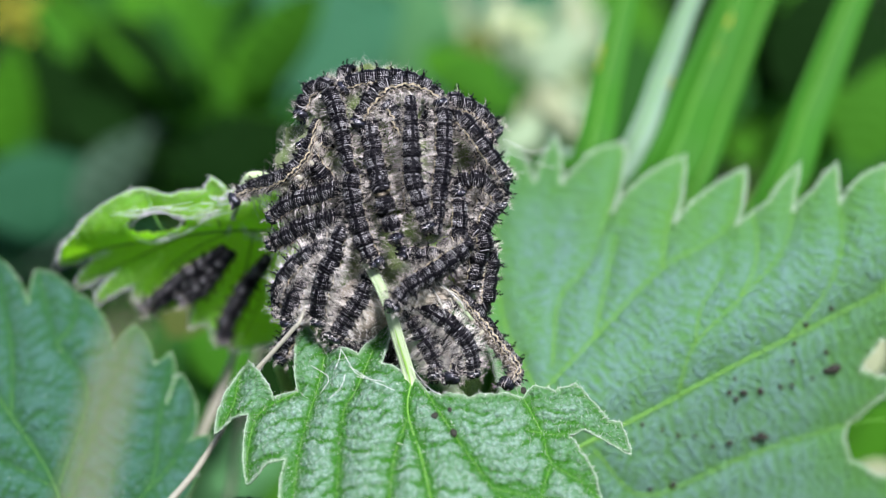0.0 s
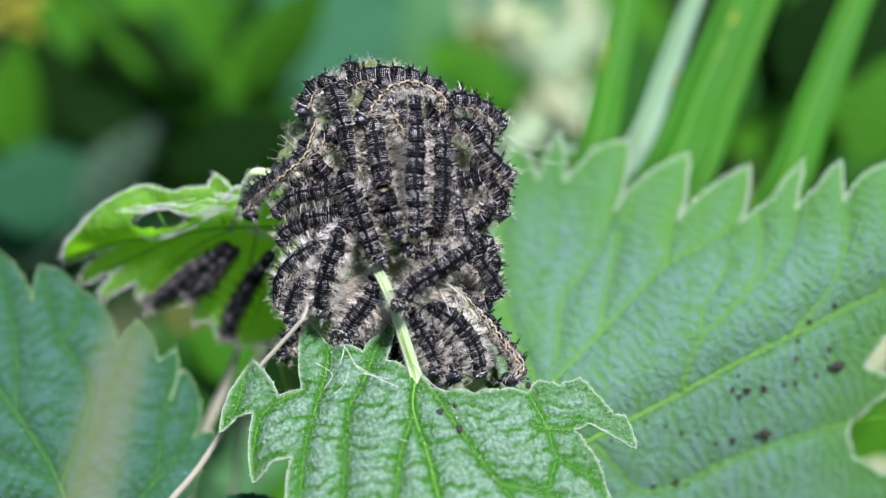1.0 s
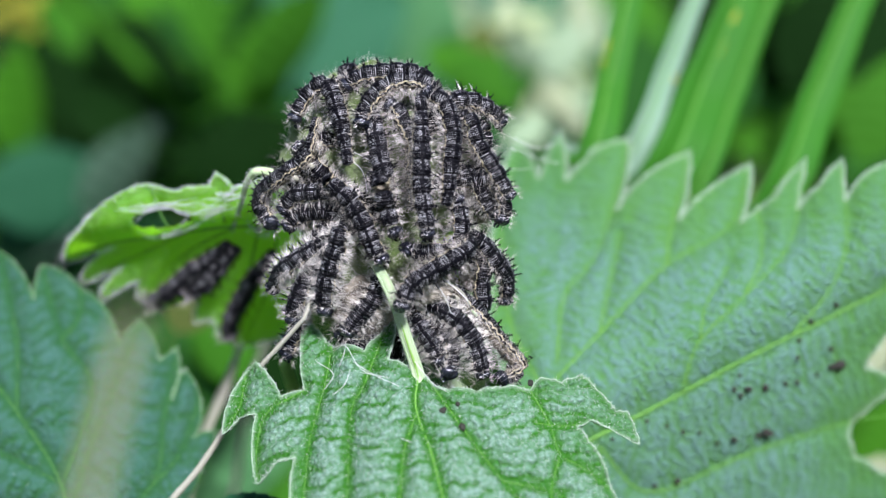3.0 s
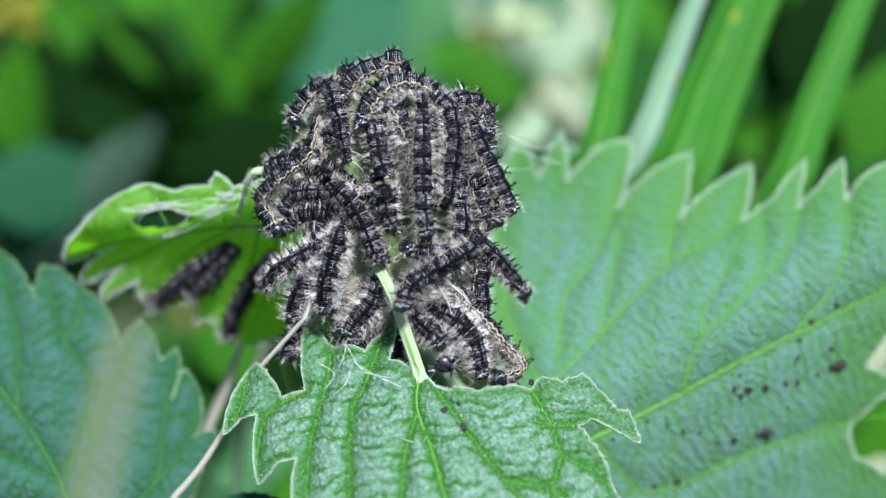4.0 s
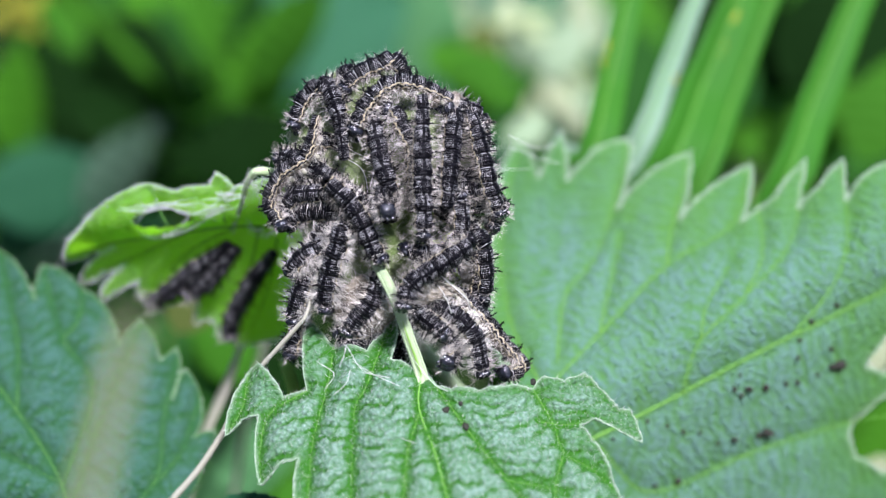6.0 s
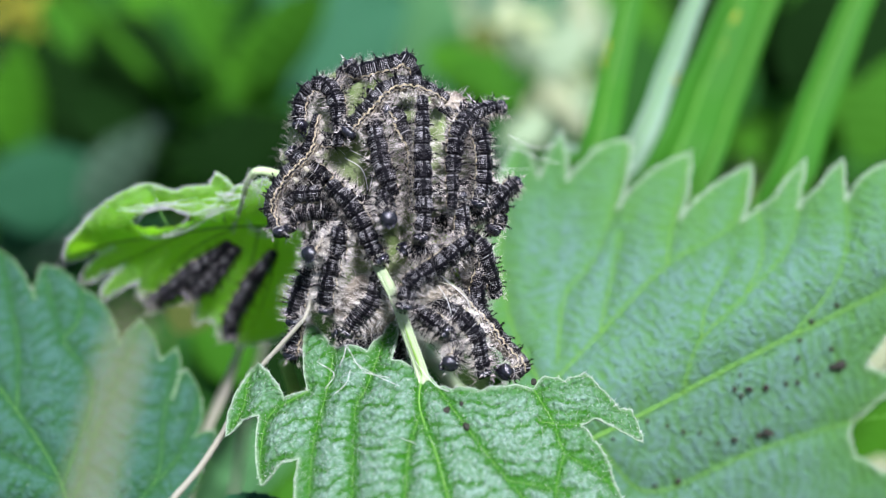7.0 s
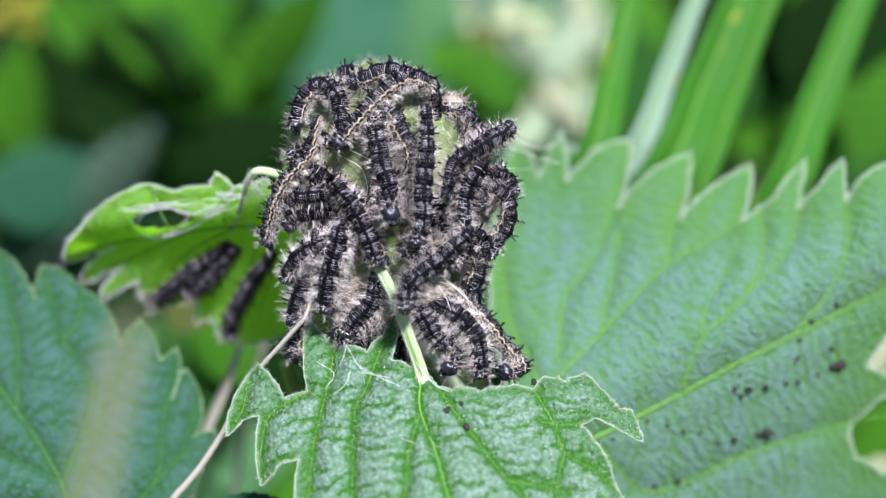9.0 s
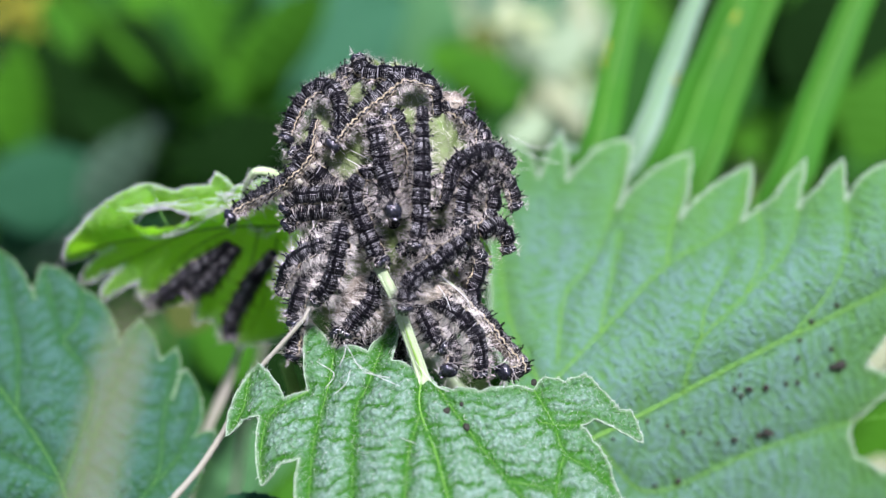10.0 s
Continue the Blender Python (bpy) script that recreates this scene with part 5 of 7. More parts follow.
c.spine(10, (-7.5, -0.9, 15.1), (-7.1, -1.9, 13.4), (-6.5, -3.2, 11), (-5.7, -4.4, 8.3), (-5.4, -2, 3.7))
c = Crawler("black spiny caterpillar with pale dashes on the nettle tip", 0)
c.spine(0, (-4.4, -6.9, 4), (-5.1, -6.3, 6), (-5.7, -5.6, 8), (-6.2, -4.9, 9.7), (-7, 1.5, 8))
c.spine(2.7, (-5, -6.9, 4.2), (-5.6, -6.4, 5.6), (-6.2, -5.7, 7.6), (-6.7, -4.9, 9.6), (-7.2, 1.8, 7.9))
c.spine(4.7, (-5.4, -6.6, 5), (-6, -6.1, 6.5), (-6.4, -5.5, 8.2), (-6.8, -4.9, 9.6), (-7.3, 2.8, 7.6))
c.spine(5.6, (-5.9, -8.4, 7.7), (-6.1, -6.8, 7.7), (-6.4, -5.1, 8), (-6.7, -2.7, 8.6), (-6.8, -2.1, 8.7))
c.spine(6.8, (-5.7, -8.8, 6.6), (-5.9, -7.1, 6.8), (-6.2, -5.3, 7.5), (-6.5, -2.8, 8.3), (-6.6, -2.3, 8.5))
c.spine(8, (-5.6, -8.7, 6.7), (-5.9, -7.1, 6.8), (-6.2, -5.3, 7.5), (-6.5, -2.8, 8.3), (-6.6, -2.3, 8.5))
c.spine(10, (-5.2, -8.5, 7.4), (-5.6, -6.8, 7.5), (-6.1, -5.2, 7.8), (-6.5, -2.8, 8.3), (-6.6, -2.3, 8.4))
c = Crawler("black spiny caterpillar swinging its front end in the air", 0)
c.spine(0, (7.6, -0.1, 8.7), (6.1, -0.3, 10.9), (4.2, -0.1, 13.4), (2.3, 0.4, 15.5), (-1.3, 1.6, 13.5))
c.spine(1.5, (7.7, -0.1, 8.6), (6.1, -1, 9.8), (4.2, -1.1, 11.8), (2.4, -0.5, 14.2), (-1.8, 1.4, 12.1))
c.spine(2.6, (7.3, -1.2, 7), (5.7, -1.3, 9.8), (4, -0.9, 12.2), (2.8, 0.3, 15.1), (0.1, 1.8, 13.6))
c.spine(4, (7.7, -1.5, 5.1), (6.1, -1.7, 8.4), (4.2, -0.9, 12.1), (2.7, 0.5, 15.4), (1.7, 1, 14.8))
c.spine(4.7, (7.2, -2.5, 3.5), (5.9, -2.1, 7.7), (4.2, -1.3, 11.5), (3, 0.2, 14.8), (2.6, 0.4, 14.6))
c.spine(5.6, (7.4, -2.2, 4.1), (5.4, -2.3, 8), (4.1, -1, 12.1), (3, 0.6, 15.3), (2.8, 0.8, 15.8))
c.spine(6.6, (4.1, -3.6, 6.7), (4.3, -2.4, 9.1), (4.1, -1, 12.1), (3, 0.3, 15), (0, 1.9, 13.4))
c.spine(7.5, (3.1, -4.2, 6), (4.4, -3, 7.7), (4.5, -1.7, 10.4), (4, -0.3, 13.3), (0.6, 1.9, 11.9))
c.spine(8.2, (3.9, -3.9, 5.9), (4.1, -3.2, 7.8), (4.2, -2.1, 10), (3.8, -0.9, 12.5), (-0.7, 2.3, 10.9))
c.spine(9, (2.3, -4.9, 5), (2.3, -4.2, 6.8), (2.8, -3.3, 8.8), (4.1, -1.9, 10.6), (0.7, 3, 8.6))
c.spine(10, (1.9, -5.1, 4.7), (2.1, -4.4, 6.6), (2.5, -3.5, 8.5), (4.1, -2, 10.3), (1.1, 2.7, 8.3))
c = Crawler("black spiny caterpillar swinging its front end in the air", 0)
c.spine(0, (7, -0.6, 5.6), (6.3, -0.5, 7), (5, -0.7, 8.4), (3.8, -1.2, 8.9), (-3.8, 0.2, 6.4))
c.spine(1.5, (6.9, -1.2, 4), (6.1, -1, 6.1), (5.3, -0.8, 8), (3.9, -1.2, 8.8), (-2.7, 0.2, 7))
c.spine(2.7, (6.7, -1.3, 3.8), (6.9, -0.6, 5.6), (5.8, -0.5, 7.9), (3.9, -1.1, 8.9), (-2, 0, 7.3))
c.spine(4, (5.9, -2, 3.8), (6.1, -1.2, 5.5), (5.5, -0.9, 7.4), (3.8, -1.3, 8.6), (-2.8, 0.4, 7.1))
c.spine(5.6, (6, -1.9, 3.7), (6, -1.3, 5.5), (5.4, -1, 7.4), (3.8, -1.3, 8.6), (-3, 0.5, 7.2))
c.spine(6.8, (8.4, 1.4, 6.6), (7, -0.3, 6.3), (5.7, -1.7, 5), (4.1, -2.7, 4.7), (-2.2, -1.4, 2.9))
c.spine(7.5, (7.7, 2.4, 10), (6.3, 0.5, 9.2), (5.2, -0.6, 8.6), (4.1, -1.5, 7.9), (-2, -0.9, 4.1))
c.spine(8.2, (7.5, 1.9, 9.7), (6.3, 0.5, 9.2), (5.2, -0.6, 8.6), (4.1, -1.5, 7.9), (-2.6, -0.8, 3.8))
c.spine(9, (7.8, 0.6, 6.4), (7, 0.6, 8.2), (5.2, -0.4, 9), (3.5, -1.6, 8.2), (-2.2, -0.9, 4.8))
c.spine(9.5, (7.6, 0.3, 6.3), (6.8, 0.3, 8.1), (5.2, -0.4, 8.8), (3.5, -1.6, 8.2), (-2.5, -0.9, 4.8))
c.spine(10, (8.2, 0.5, 4.9), (7.2, 0.5, 7.6), (5.5, -0.2, 8.9), (3.6, -1.6, 8.2), (-1.1, -1, 5.5))
c = Crawler("black spiny caterpillar with pale dashes on the nettle tip", 0)
c.spine(0, (2.3, -3.2, 8.2), (2.3, -3.9, 6.4), (2.3, -4.6, 4.1), (2.5, -5.1, 1.7), (-1.5, -1.4, -1.3))
c.spine(1.5, (1.1, -4.2, 6.7), (1.8, -4.3, 5.4), (2.1, -4.9, 3.5), (2.2, -5.3, 1.4), (-2.4, -0.8, -2.1))
c.spine(4, (1.9, -3.6, 7.6), (2, -4.3, 5.5), (2, -4.9, 3.5), (2.1, -5.3, 1.4), (-2, -1.3, -1.7))
c.spine(10, (1.7, -3.6, 7.6), (1.9, -4.3, 5.5), (2, -4.9, 3.5), (2.1, -5.3, 1.4), (-2, -1.3, -1.7))
c = Crawler("black spiny caterpillar with pale dashes on the nettle tip", 0)
c.spine(0, (-4.9, -11.0, -2.1), (-3.2, -10.3, -0.1), (-0.5, -8.7, 1.0), (2.9, -6.5, 2.9), (2.2, -3.7, 3.2))
c.spine(1.5, (-4.4, -11.0, -2.5), (-3.3, -10.4, -0.5), (-0.6, -8.7, 0.8), (2.8, -6.7, 2.4), (2.0, -3.4, 2.8))
c.spine(4, (-4.3, -11.0, -2.5), (-3.4, -10.4, -0.2), (-0.8, -8.8, 1.0), (2.7, -6.7, 2.5), (2.0, -3.5, 2.9))
c.spine(9.5, (-3.9, -11.0, -2.7), (-3.5, -10.3, -0.0), (-0.7, -8.6, 1.6), (2.4, -6.4, 4.0), (1.8, -4.3, 4.2))
c.spine(10, (-4.0, -11.0, -2.8), (-3.5, -10.3, -0.0), (-0.8, -8.6, 1.6), (2.3, -6.6, 3.7), (1.7, -4.2, 3.9))
c = Crawler("black spiny caterpillar swinging its front end in the air", 0)
c.spine(0, (3.8, -4.6, -2.4), (4.1, -4.3, -0.5), (4.6, -3.8, 1.2), (4.7, -3.3, 3.1), (-0.6, 1.1, 5.4))
c.spine(1, (6.5, -2.5, -4.3), (5.3, -3.7, -1.9), (4, -4.2, 0.4), (3.6, -4.1, 2.3), (-0.5, -1, 4.2))
c.spine(1.5, (6.8, -1.4, -5.3), (5.4, -3.7, -1.9), (4.1, -4.2, 0.4), (3.6, -4.1, 2.2), (0.5, -1.8, 3.6))
c.spine(2.6, (6.4, -1.4, -6), (7, -2.2, -2.6), (5.6, -3.4, 0.3), (3.9, -3.9, 2.5), (1, -2.6, 3.3))
c.spine(3.8, (9.4, -0.9, -5.3), (7.6, -0.1, -3.2), (5.7, -3.3, 0.3), (4, -3.8, 2.8), (3.6, -3.9, 3.2))
c.spine(4.1, (9.4, -0.8, -5.2), (7.6, -0.1, -3.3), (5.7, -3.3, 0.3), (4, -3.8, 2.8), (3.6, -3.9, 3.2))
c.spine(4.7, (5.6, -3.3, -4.9), (5.9, -3.3, -2.1), (5.2, -3.6, 0.4), (4, -3.8, 2.6), (-0.3, -1.6, 4))
c.spine(5.6, (4.3, -4.4, -4), (4.6, -4.2, -1.7), (4.4, -4, 0.5), (4, -3.8, 2.8), (-0.7, -0.4, 4.8))
c.spine(6.8, (4.9, -3.7, -5.6), (5.1, -3.9, -2.5), (4.7, -3.9, 0.2), (4, -3.8, 2.5), (0.2, -1.4, 4))
c.spine(7.25, (7.2, -1.5, -2.6), (5.9, -2.4, -2.3), (4.9, -3.2, -1.3), (4, -3.8, 0.7), (0.4, -1.2, 2.5))
c.spine(7.6, (6.5, -2.4, -3), (5.6, -3.2, -1.6), (4.7, -3.7, -0), (3.9, -3.9, 2), (-0.3, -1.2, 3.5))
c.spine(8, (7.3, -1.6, -1.1), (6.1, -2.8, -0.4), (4.9, -3.5, 0.7), (3.8, -3.9, 2.3), (-0.9, -1, 3.9))
c.spine(8.4, (6, -2.6, 3.4), (7.1, -2.2, 1.9), (6.3, -2.8, 0.4), (4.5, -3.5, 0.7), (0.4, -1.2, 3.2))
c.spine(9, (5.5, -3.4, 0.6), (5.2, -3.5, 0.8), (4.7, -3.6, 1.7), (3.8, -3.9, 2.8), (-5.2, 0.4, 4.9))
c.spine(9.5, (7.6, -1.1, 3.5), (6.8, -2.3, 1.6), (5.2, -3.4, 1.3), (3.8, -3.9, 2.5), (-2.4, -1.4, 3.7))
c.spine(10, (7.3, -1.9, 0.6), (6.8, -2, 2.9), (5.2, -2.9, 3.8), (3.8, -3.7, 3.4), (-2.8, -1.8, 2))
c = Crawler("black spiny caterpillar with a buff flank and wavy side lines", 0, flank=True)
c.spine(0, (7.6, -7.8, -12.7), (8.7, -6.3, -11.6), (6.7, -5.4, -8.9), (4.4, -5.2, -5.6), (2.1, -5.3, -2.8), (1.7, -5.3, -2.4))
c.spine(4, (6.3, -7.8, -12.5), (8.6, -6.4, -11.7), (6.5, -5.5, -9.3), (4.1, -5.4, -6), (1.7, -5.4, -3.2), (1.3, -5.4, -2.8))
c.spine(6.8, (6.7, -8.4, -11.4), (8.8, -6.4, -11.8), (6.8, -5.6, -9.4), (4.4, -5.4, -6.1), (1.9, -5.4, -3.2), (1.5, -5.4, -2.8))
c.spine(10, (6.6, -8.4, -11.4), (8.8, -6.4, -11.8), (6.8, -5.6, -9.4), (4.4, -5.4, -6.1), (1.9, -5.4, -3.2), (1.5, -5.4, -2.8))
c = Crawler("black spiny caterpillar with long pale hairs on its flank", 0)
c.spine(0, (3.9, -9, -10.9), (3.5, -8.8, -8.2), (2.3, -8.6, -6), (0.2, -8, -4.4), (-2.3, -7, -3.1), (-2.9, -5, -2.9))
c.spine(2, (4.6, -9, -11.5), (3.9, -8.8, -9), (3, -8.6, -6.7), (1.4, -8, -5), (-0.9, -7, -3.9), (-1.9, -5, -3.9))
c.spine(4.5, (4.2, -9, -11.4), (3.8, -8.8, -9.1), (3, -8.6, -6.6), (1, -8, -4.9), (-1.5, -7, -4.1), (-2.7, -5, -4.1))
c.spine(7, (4.5, -9, -11.3), (4, -8.8, -8.9), (3.3, -8.6, -6.3), (1, -8, -4.3), (-1.5, -7, -3.4), (-2.6, -5, -3.4))
c.spine(10, (4.1, -9, -11.4), (4, -8.8, -8.9), (3.2, -8.6, -6.1), (0.7, -8, -4), (-1.6, -7, -3.3), (-2.7, -5, -3.4))
c = Crawler("black spiny caterpillar with long pale hairs on its flank", 0)
c.spine(0, (1.5, -9.6, -11.1), (2.2, -8.4, -9.7), (1.6, -7.6, -8.1), (-0.4, -7, -6.8), (-2.7, -6, -6), (-3.2, -5, -6.2))
c.spine(2, (1.2, -9.6, -11.7), (1, -8.4, -9.8), (0.8, -7.6, -7.7), (-0.8, -7.2, -6.5), (-2.8, -6.4, -6.8), (-3.4, -5, -7.3))
c.spine(4.5, (-0.1, -10.2, -9.4), (1.1, -8.4, -9.7), (1.1, -7.6, -7.3), (-0.6, -7.2, -6.1), (-2.6, -6.4, -6.9), (-3.3, -5, -7.3))
c.spine(7, (0.7, -10.2, -9.6), (1.4, -8.6, -8.9), (0.9, -7.6, -7.7), (-0.6, -7.2, -7.1), (-2.3, -6.4, -6.3), (-3, -5, -6.7))
c.spine(10, (0.6, -10, -10.5), (1.2, -8.6, -9.4), (0.7, -7.6, -8), (-0.6, -7.2, -7.1), (-2.1, -6.4, -5.8), (-2.9, -5, -6))
c = Crawler("black spiny caterpillar with long pale hairs on its flank", 0)
c.spine(0, (-0.2, -9, -11.1), (-0.5, -8.2, -9), (-1.8, -7.6, -6.8), (-2.9, -7, -4.9), (-3.2, -6, -4.7))
c.spine(2, (-0.6, -9, -11.2), (-1, -8.2, -9.3), (-2.1, -7.6, -7.3), (-3.1, -7, -5.4), (-3.5, -6, -5.1))
c.spine(4.5, (0, -9.4, -7.2), (-0.7, -8.8, -6.4), (-1.8, -8, -5.9), (-3, -7, -5), (-3.5, -6, -4.8))
c.spine(7, (0.4, -9.6, -6.2), (-0.5, -9, -5.4), (-1.7, -8, -4.9), (-3, -7, -4.2), (-3.5, -6, -4.1))
c.spine(10, (0.1, -9.6, -8), (-0.9, -9, -7), (-1.7, -8, -5.7), (-2.7, -7, -4.3), (-3.2, -6, -4.2))
c = Crawler("black spiny caterpillar with long pale hairs on its flank", 0)
c.spine(0, (-12.5, -5.4, -7.5), (-10.9, -5.7, -8.4), (-8.5, -3.9, -9.2), (-6.7, -2.3, -7.8), (-6, -1.5, -5.7), (-5.8, -1.3, -5.2))
c.spine(1.5, (-11.4, -5.5, -7.8), (-10.2, -5.4, -9), (-8.4, -3.9, -9.3), (-6.7, -2.3, -7.9), (-6.2, -1.6, -5.8), (-6.1, -1.4, -5.3))
c.spine(10, (-12, -5.5, -7.7), (-10.3, -5.4, -9), (-8.5, -3.9, -9.2), (-6.7, -2.4, -7.9), (-6.1, -1.6, -5.8), (-6, -1.4, -5.3))
c = Crawler("black spiny caterpillar with long pale hairs on its flank", 0)
c.spine(0, (-11.5, -6.5, -7.7), (-9.9, -6.1, -5.2), (-8.3, -5.9, -2.9), (-7.6, -5.1, -0.9), (-7.4, -4.9, -0.4))
c.spine(1.5, (-10.6, -6.4, -7.4), (-9.2, -6.2, -5.5), (-7.6, -6.1, -3.6), (-7.1, -5.4, -1.6), (-6.9, -5.2, -1))
c.spine(10, (-10.8, -6.5, -7.5), (-9.4, -6.3, -5.6), (-7.8, -6.2, -3.8), (-7.4, -5.4, -1.6), (-7.3, -5.2, -1))
c = Crawler("black spiny caterpillar with long pale hairs on its flank", 0)
c.spine(0, (-16.7, -4.5, -6.7), (-16.5, -4.4, -5.4), (-15.6, -4.3, -2.9), (-14.3, -3.2, 0), (-14.1, -3, 0.6))
c.spine(10, (-16.6, -4.7, -7.1), (-16.3, -4.5, -5.5), (-15.6, -4.3, -3.1), (-14.6, -3.3, -0.4), (-14.4, -3.1, 0.1))
c = Crawler("black spiny caterpillar with pale dashes on the nettle tip", 0)
c.spine(0, (-17.8, -4.5, -10.9), (-17.1, -4, -9.6), (-16.3, -2.5, -8.4), (-15.7, -1.1, -7.3), (-15.5, -0.6, -6.9))
c.spine(10, (-17, -4.6, -11.2), (-16.7, -4.2, -10), (-16.3, -2.7, -8.8), (-16, -1.2, -7.7), (-16, -0.7, -7.4))
c = Crawler("black spiny caterpillar with pale dashes on the nettle tip", 0)
c.spine(0, (-10.5, 2.7, 18.2), (-9.5, 2.9, 18.9), (-7.1, 3, 19.4), (-3.7, 3, 19.3), (-0.6, 2.6, 18.1), (-0.2, 2.6, 15.6))
c.spine(1.5, (-10.8, 2.6, 18), (-9.2, 2.9, 18.9), (-6.4, 3, 19.4), (-3.3, 2.8, 19.1), (-0.1, 2.5, 17.9), (0, 2.5, 16.2))
c.spine(2.7, (-10.7, 2.8, 18.3), (-8.9, 3.1, 19.2), (-6.4, 3.1, 19.5), (-3.3, 3.2, 19.5), (-1.1, 2.7, 18.4), (-0.7, 2.6, 15.6))
c.spine(4, (-11.1, 1.7, 16.9), (-10.3, 2.9, 18.6), (-8.7, 3.6, 19.7), (-6.8, 3.9, 20.2), (-5.1, 4.3, 20.7), (-3, 4.7, 16.2))
c.spine(5.7, (-11.1, 1.9, 17.1), (-10.3, 2.9, 18.6), (-8.7, 3.6, 19.7), (-7, 3.9, 20.2), (-5.4, 4.2, 20.6), (-3, 4.6, 15.7))
c.spine(6.8, (-10.4, 5.1, 20.4), (-9.7, 3.5, 19.4), (-8, 3.5, 19.8), (-6.2, 4, 20.4), (-4.5, 4.6, 20.9), (-2.4, 5.3, 16))
c.spine(7.5, (-10.3, 3.1, 18.7), (-8.7, 3.5, 19.6), (-6.2, 3.7, 20.1), (-3.7, 3.2, 19.5), (-1.8, 2.6, 18.6), (-1.2, 2.4, 14.9))
c.spine(8.2, (-10.3, 2.7, 18.3), (-8.6, 2.9, 19), (-6.2, 3, 19.5), (-3.4, 3, 19.2), (-1.2, 2.5, 18.2), (-0.7, 2.4, 14.9))
c.spine(9.4, (-9.9, 2.8, 18.6), (-8.3, 2.9, 19.1), (-6.2, 3.4, 19.8), (-3.4, 2.9, 19.1), (-1.2, 2.3, 18.1), (-0.7, 2.2, 14.5))
c.spine(10, (-9.5, 5.1, 20.7), (-8.6, 3.4, 19.5), (-6.2, 3, 19.4), (-3, 2.9, 19.1), (-1, 2.2, 17.9), (-0.7, 2.1, 15.3))
c = Crawler("black spiny caterpillar with pale dashes on the nettle tip", 0)
c.spine(0, (6.7, 3.6, 13), (4.8, 3.4, 15.1), (2.9, 3, 16.2), (1, 2.4, 16.6), (-3.4, 2, 12.6))
c.spine(2, (7, 4.7, 13.6), (5, 3.9, 15.3), (2.9, 3.1, 16.3), (0.8, 2, 16.2), (-2.9, 1.5, 12.3))
c.spine(2.7, (7, 4.9, 13.7), (5, 3.9, 15.3), (2.9, 3.1, 16.3), (0.8, 2, 16.2), (-2.9, 1.5, 12.3))
c.spine(4, (4.9, 1.6, 12.8), (4.8, 3.3, 15), (3.2, 3.3, 16.3), (1, 2.1, 16.2), (-2.8, 1.4, 12.1))
c.spine(6.8, (4.3, 3.7, 12.4), (4, 4.6, 13.8), (2.4, 4.4, 14.8), (0.2, 3.5, 15), (-4.9, 3.1, 10.2))
c.spine(10, (4.1, 3, 11.6), (3.3, 3.8, 13.4), (1.8, 3.9, 14.6), (-0.4, 3.5, 15.4), (-5.4, 3.7, 11))
c = Crawler("black spiny caterpillar with pale dashes on the nettle tip", 0)
c.spine(0, (-18.8, -0.3, 1.2), (-16.9, -1.4, 2.5), (-14.6, -2.1, 4), (-11.4, -2.7, 5.2), (-7.9, -0.7, 4.4))
c.spine(1, (-17.8, -1, 1.3), (-16.9, -1.4, 2.7), (-14.7, -2, 4.1), (-11.5, -2.7, 5.1), (-7.1, -0.2, 4.1))
c.spine(2.7, (-17.3, -1, 3.1), (-16.1, -1.3, 4.4), (-14.2, -1.9, 5.1), (-11.3, -2.7, 5.3), (-6.2, 0.1, 3.5))
c.spine(10, (-17.4, -0.9, 3.1), (-16.2, -1.2, 4.4), (-14.3, -1.9, 5.1), (-11.4, -2.7, 5.3), (-6.3, 0.1, 3.5))
c = Crawler("black spiny caterpillar with pale dashes on the nettle tip", 0)
c.spine(0, (-18.6, -0.5, 4.4), (-16.1, -1.5, 6.5), (-13.2, -2.4, 7.6), (-10.7, -2.7, 8.4), (-7.8, -1, 6.8))
c.spine(2.7, (-17.7, -1.1, 5), (-16.2, -1.4, 6.9), (-14.1, -2.1, 7.4), (-11.2, -2.9, 7.7), (-7, -0.7, 5.3))
c.spine(10, (-17.5, -1.3, 5.1), (-16.3, -1.4, 6.7), (-14.2, -2.2, 7.1), (-11.3, -3, 7.4), (-6.8, -0.6, 4.9))
c = Crawler("black spiny caterpillar with pale dashes on the nettle tip", 0)
c.spine(0, (7.3, 2, 9.2), (7, 0.4, 6.7), (5.5, -1.4, 4.7), (4.1, -2.7, 2.8), (0.3, -1.7, 1.2))
c.spine(4, (5.4, -1.8, 3.7), (4.4, -1.6, 5.9), (3.8, -1, 8.1), (3.2, -0.3, 10.1), (-2, 2.5, 8.9))
c.spine(7, (5.5, -1.9, 2.8), (6.3, -1, 4.1), (6, -0.5, 6.3), (4.1, -1, 7.7), (-2.1, 0.4, 6.7))
c.spine(9, (4.9, -2.7, 1), (6.7, -1.2, 2.4), (7.3, -0, 4.8), (5.9, -0.2, 7.2), (1.2, 0.8, 7.2))
c.spine(9.5, (5.1, -2.6, 1.1), (7, -0.9, 2.7), (7.8, 0.5, 4.9), (6, -0, 7.4), (2, 0.6, 7.3))
c.spine(10, (4.1, -2.5, 3.6), (5.3, -1.5, 4.9), (5.4, -0.6, 7), (3.8, -0.8, 8.6), (-2.4, 1, 7.6))
c = Crawler("black spiny caterpillar with pale dashes on the nettle tip", 0)
c.spine(0, (5.1, -2.4, 2.1), (5.9, -2.2, 0), (5.6, -2.7, -2.5), (4.9, -3, -5.1), (-0, -0.6, -5.3))
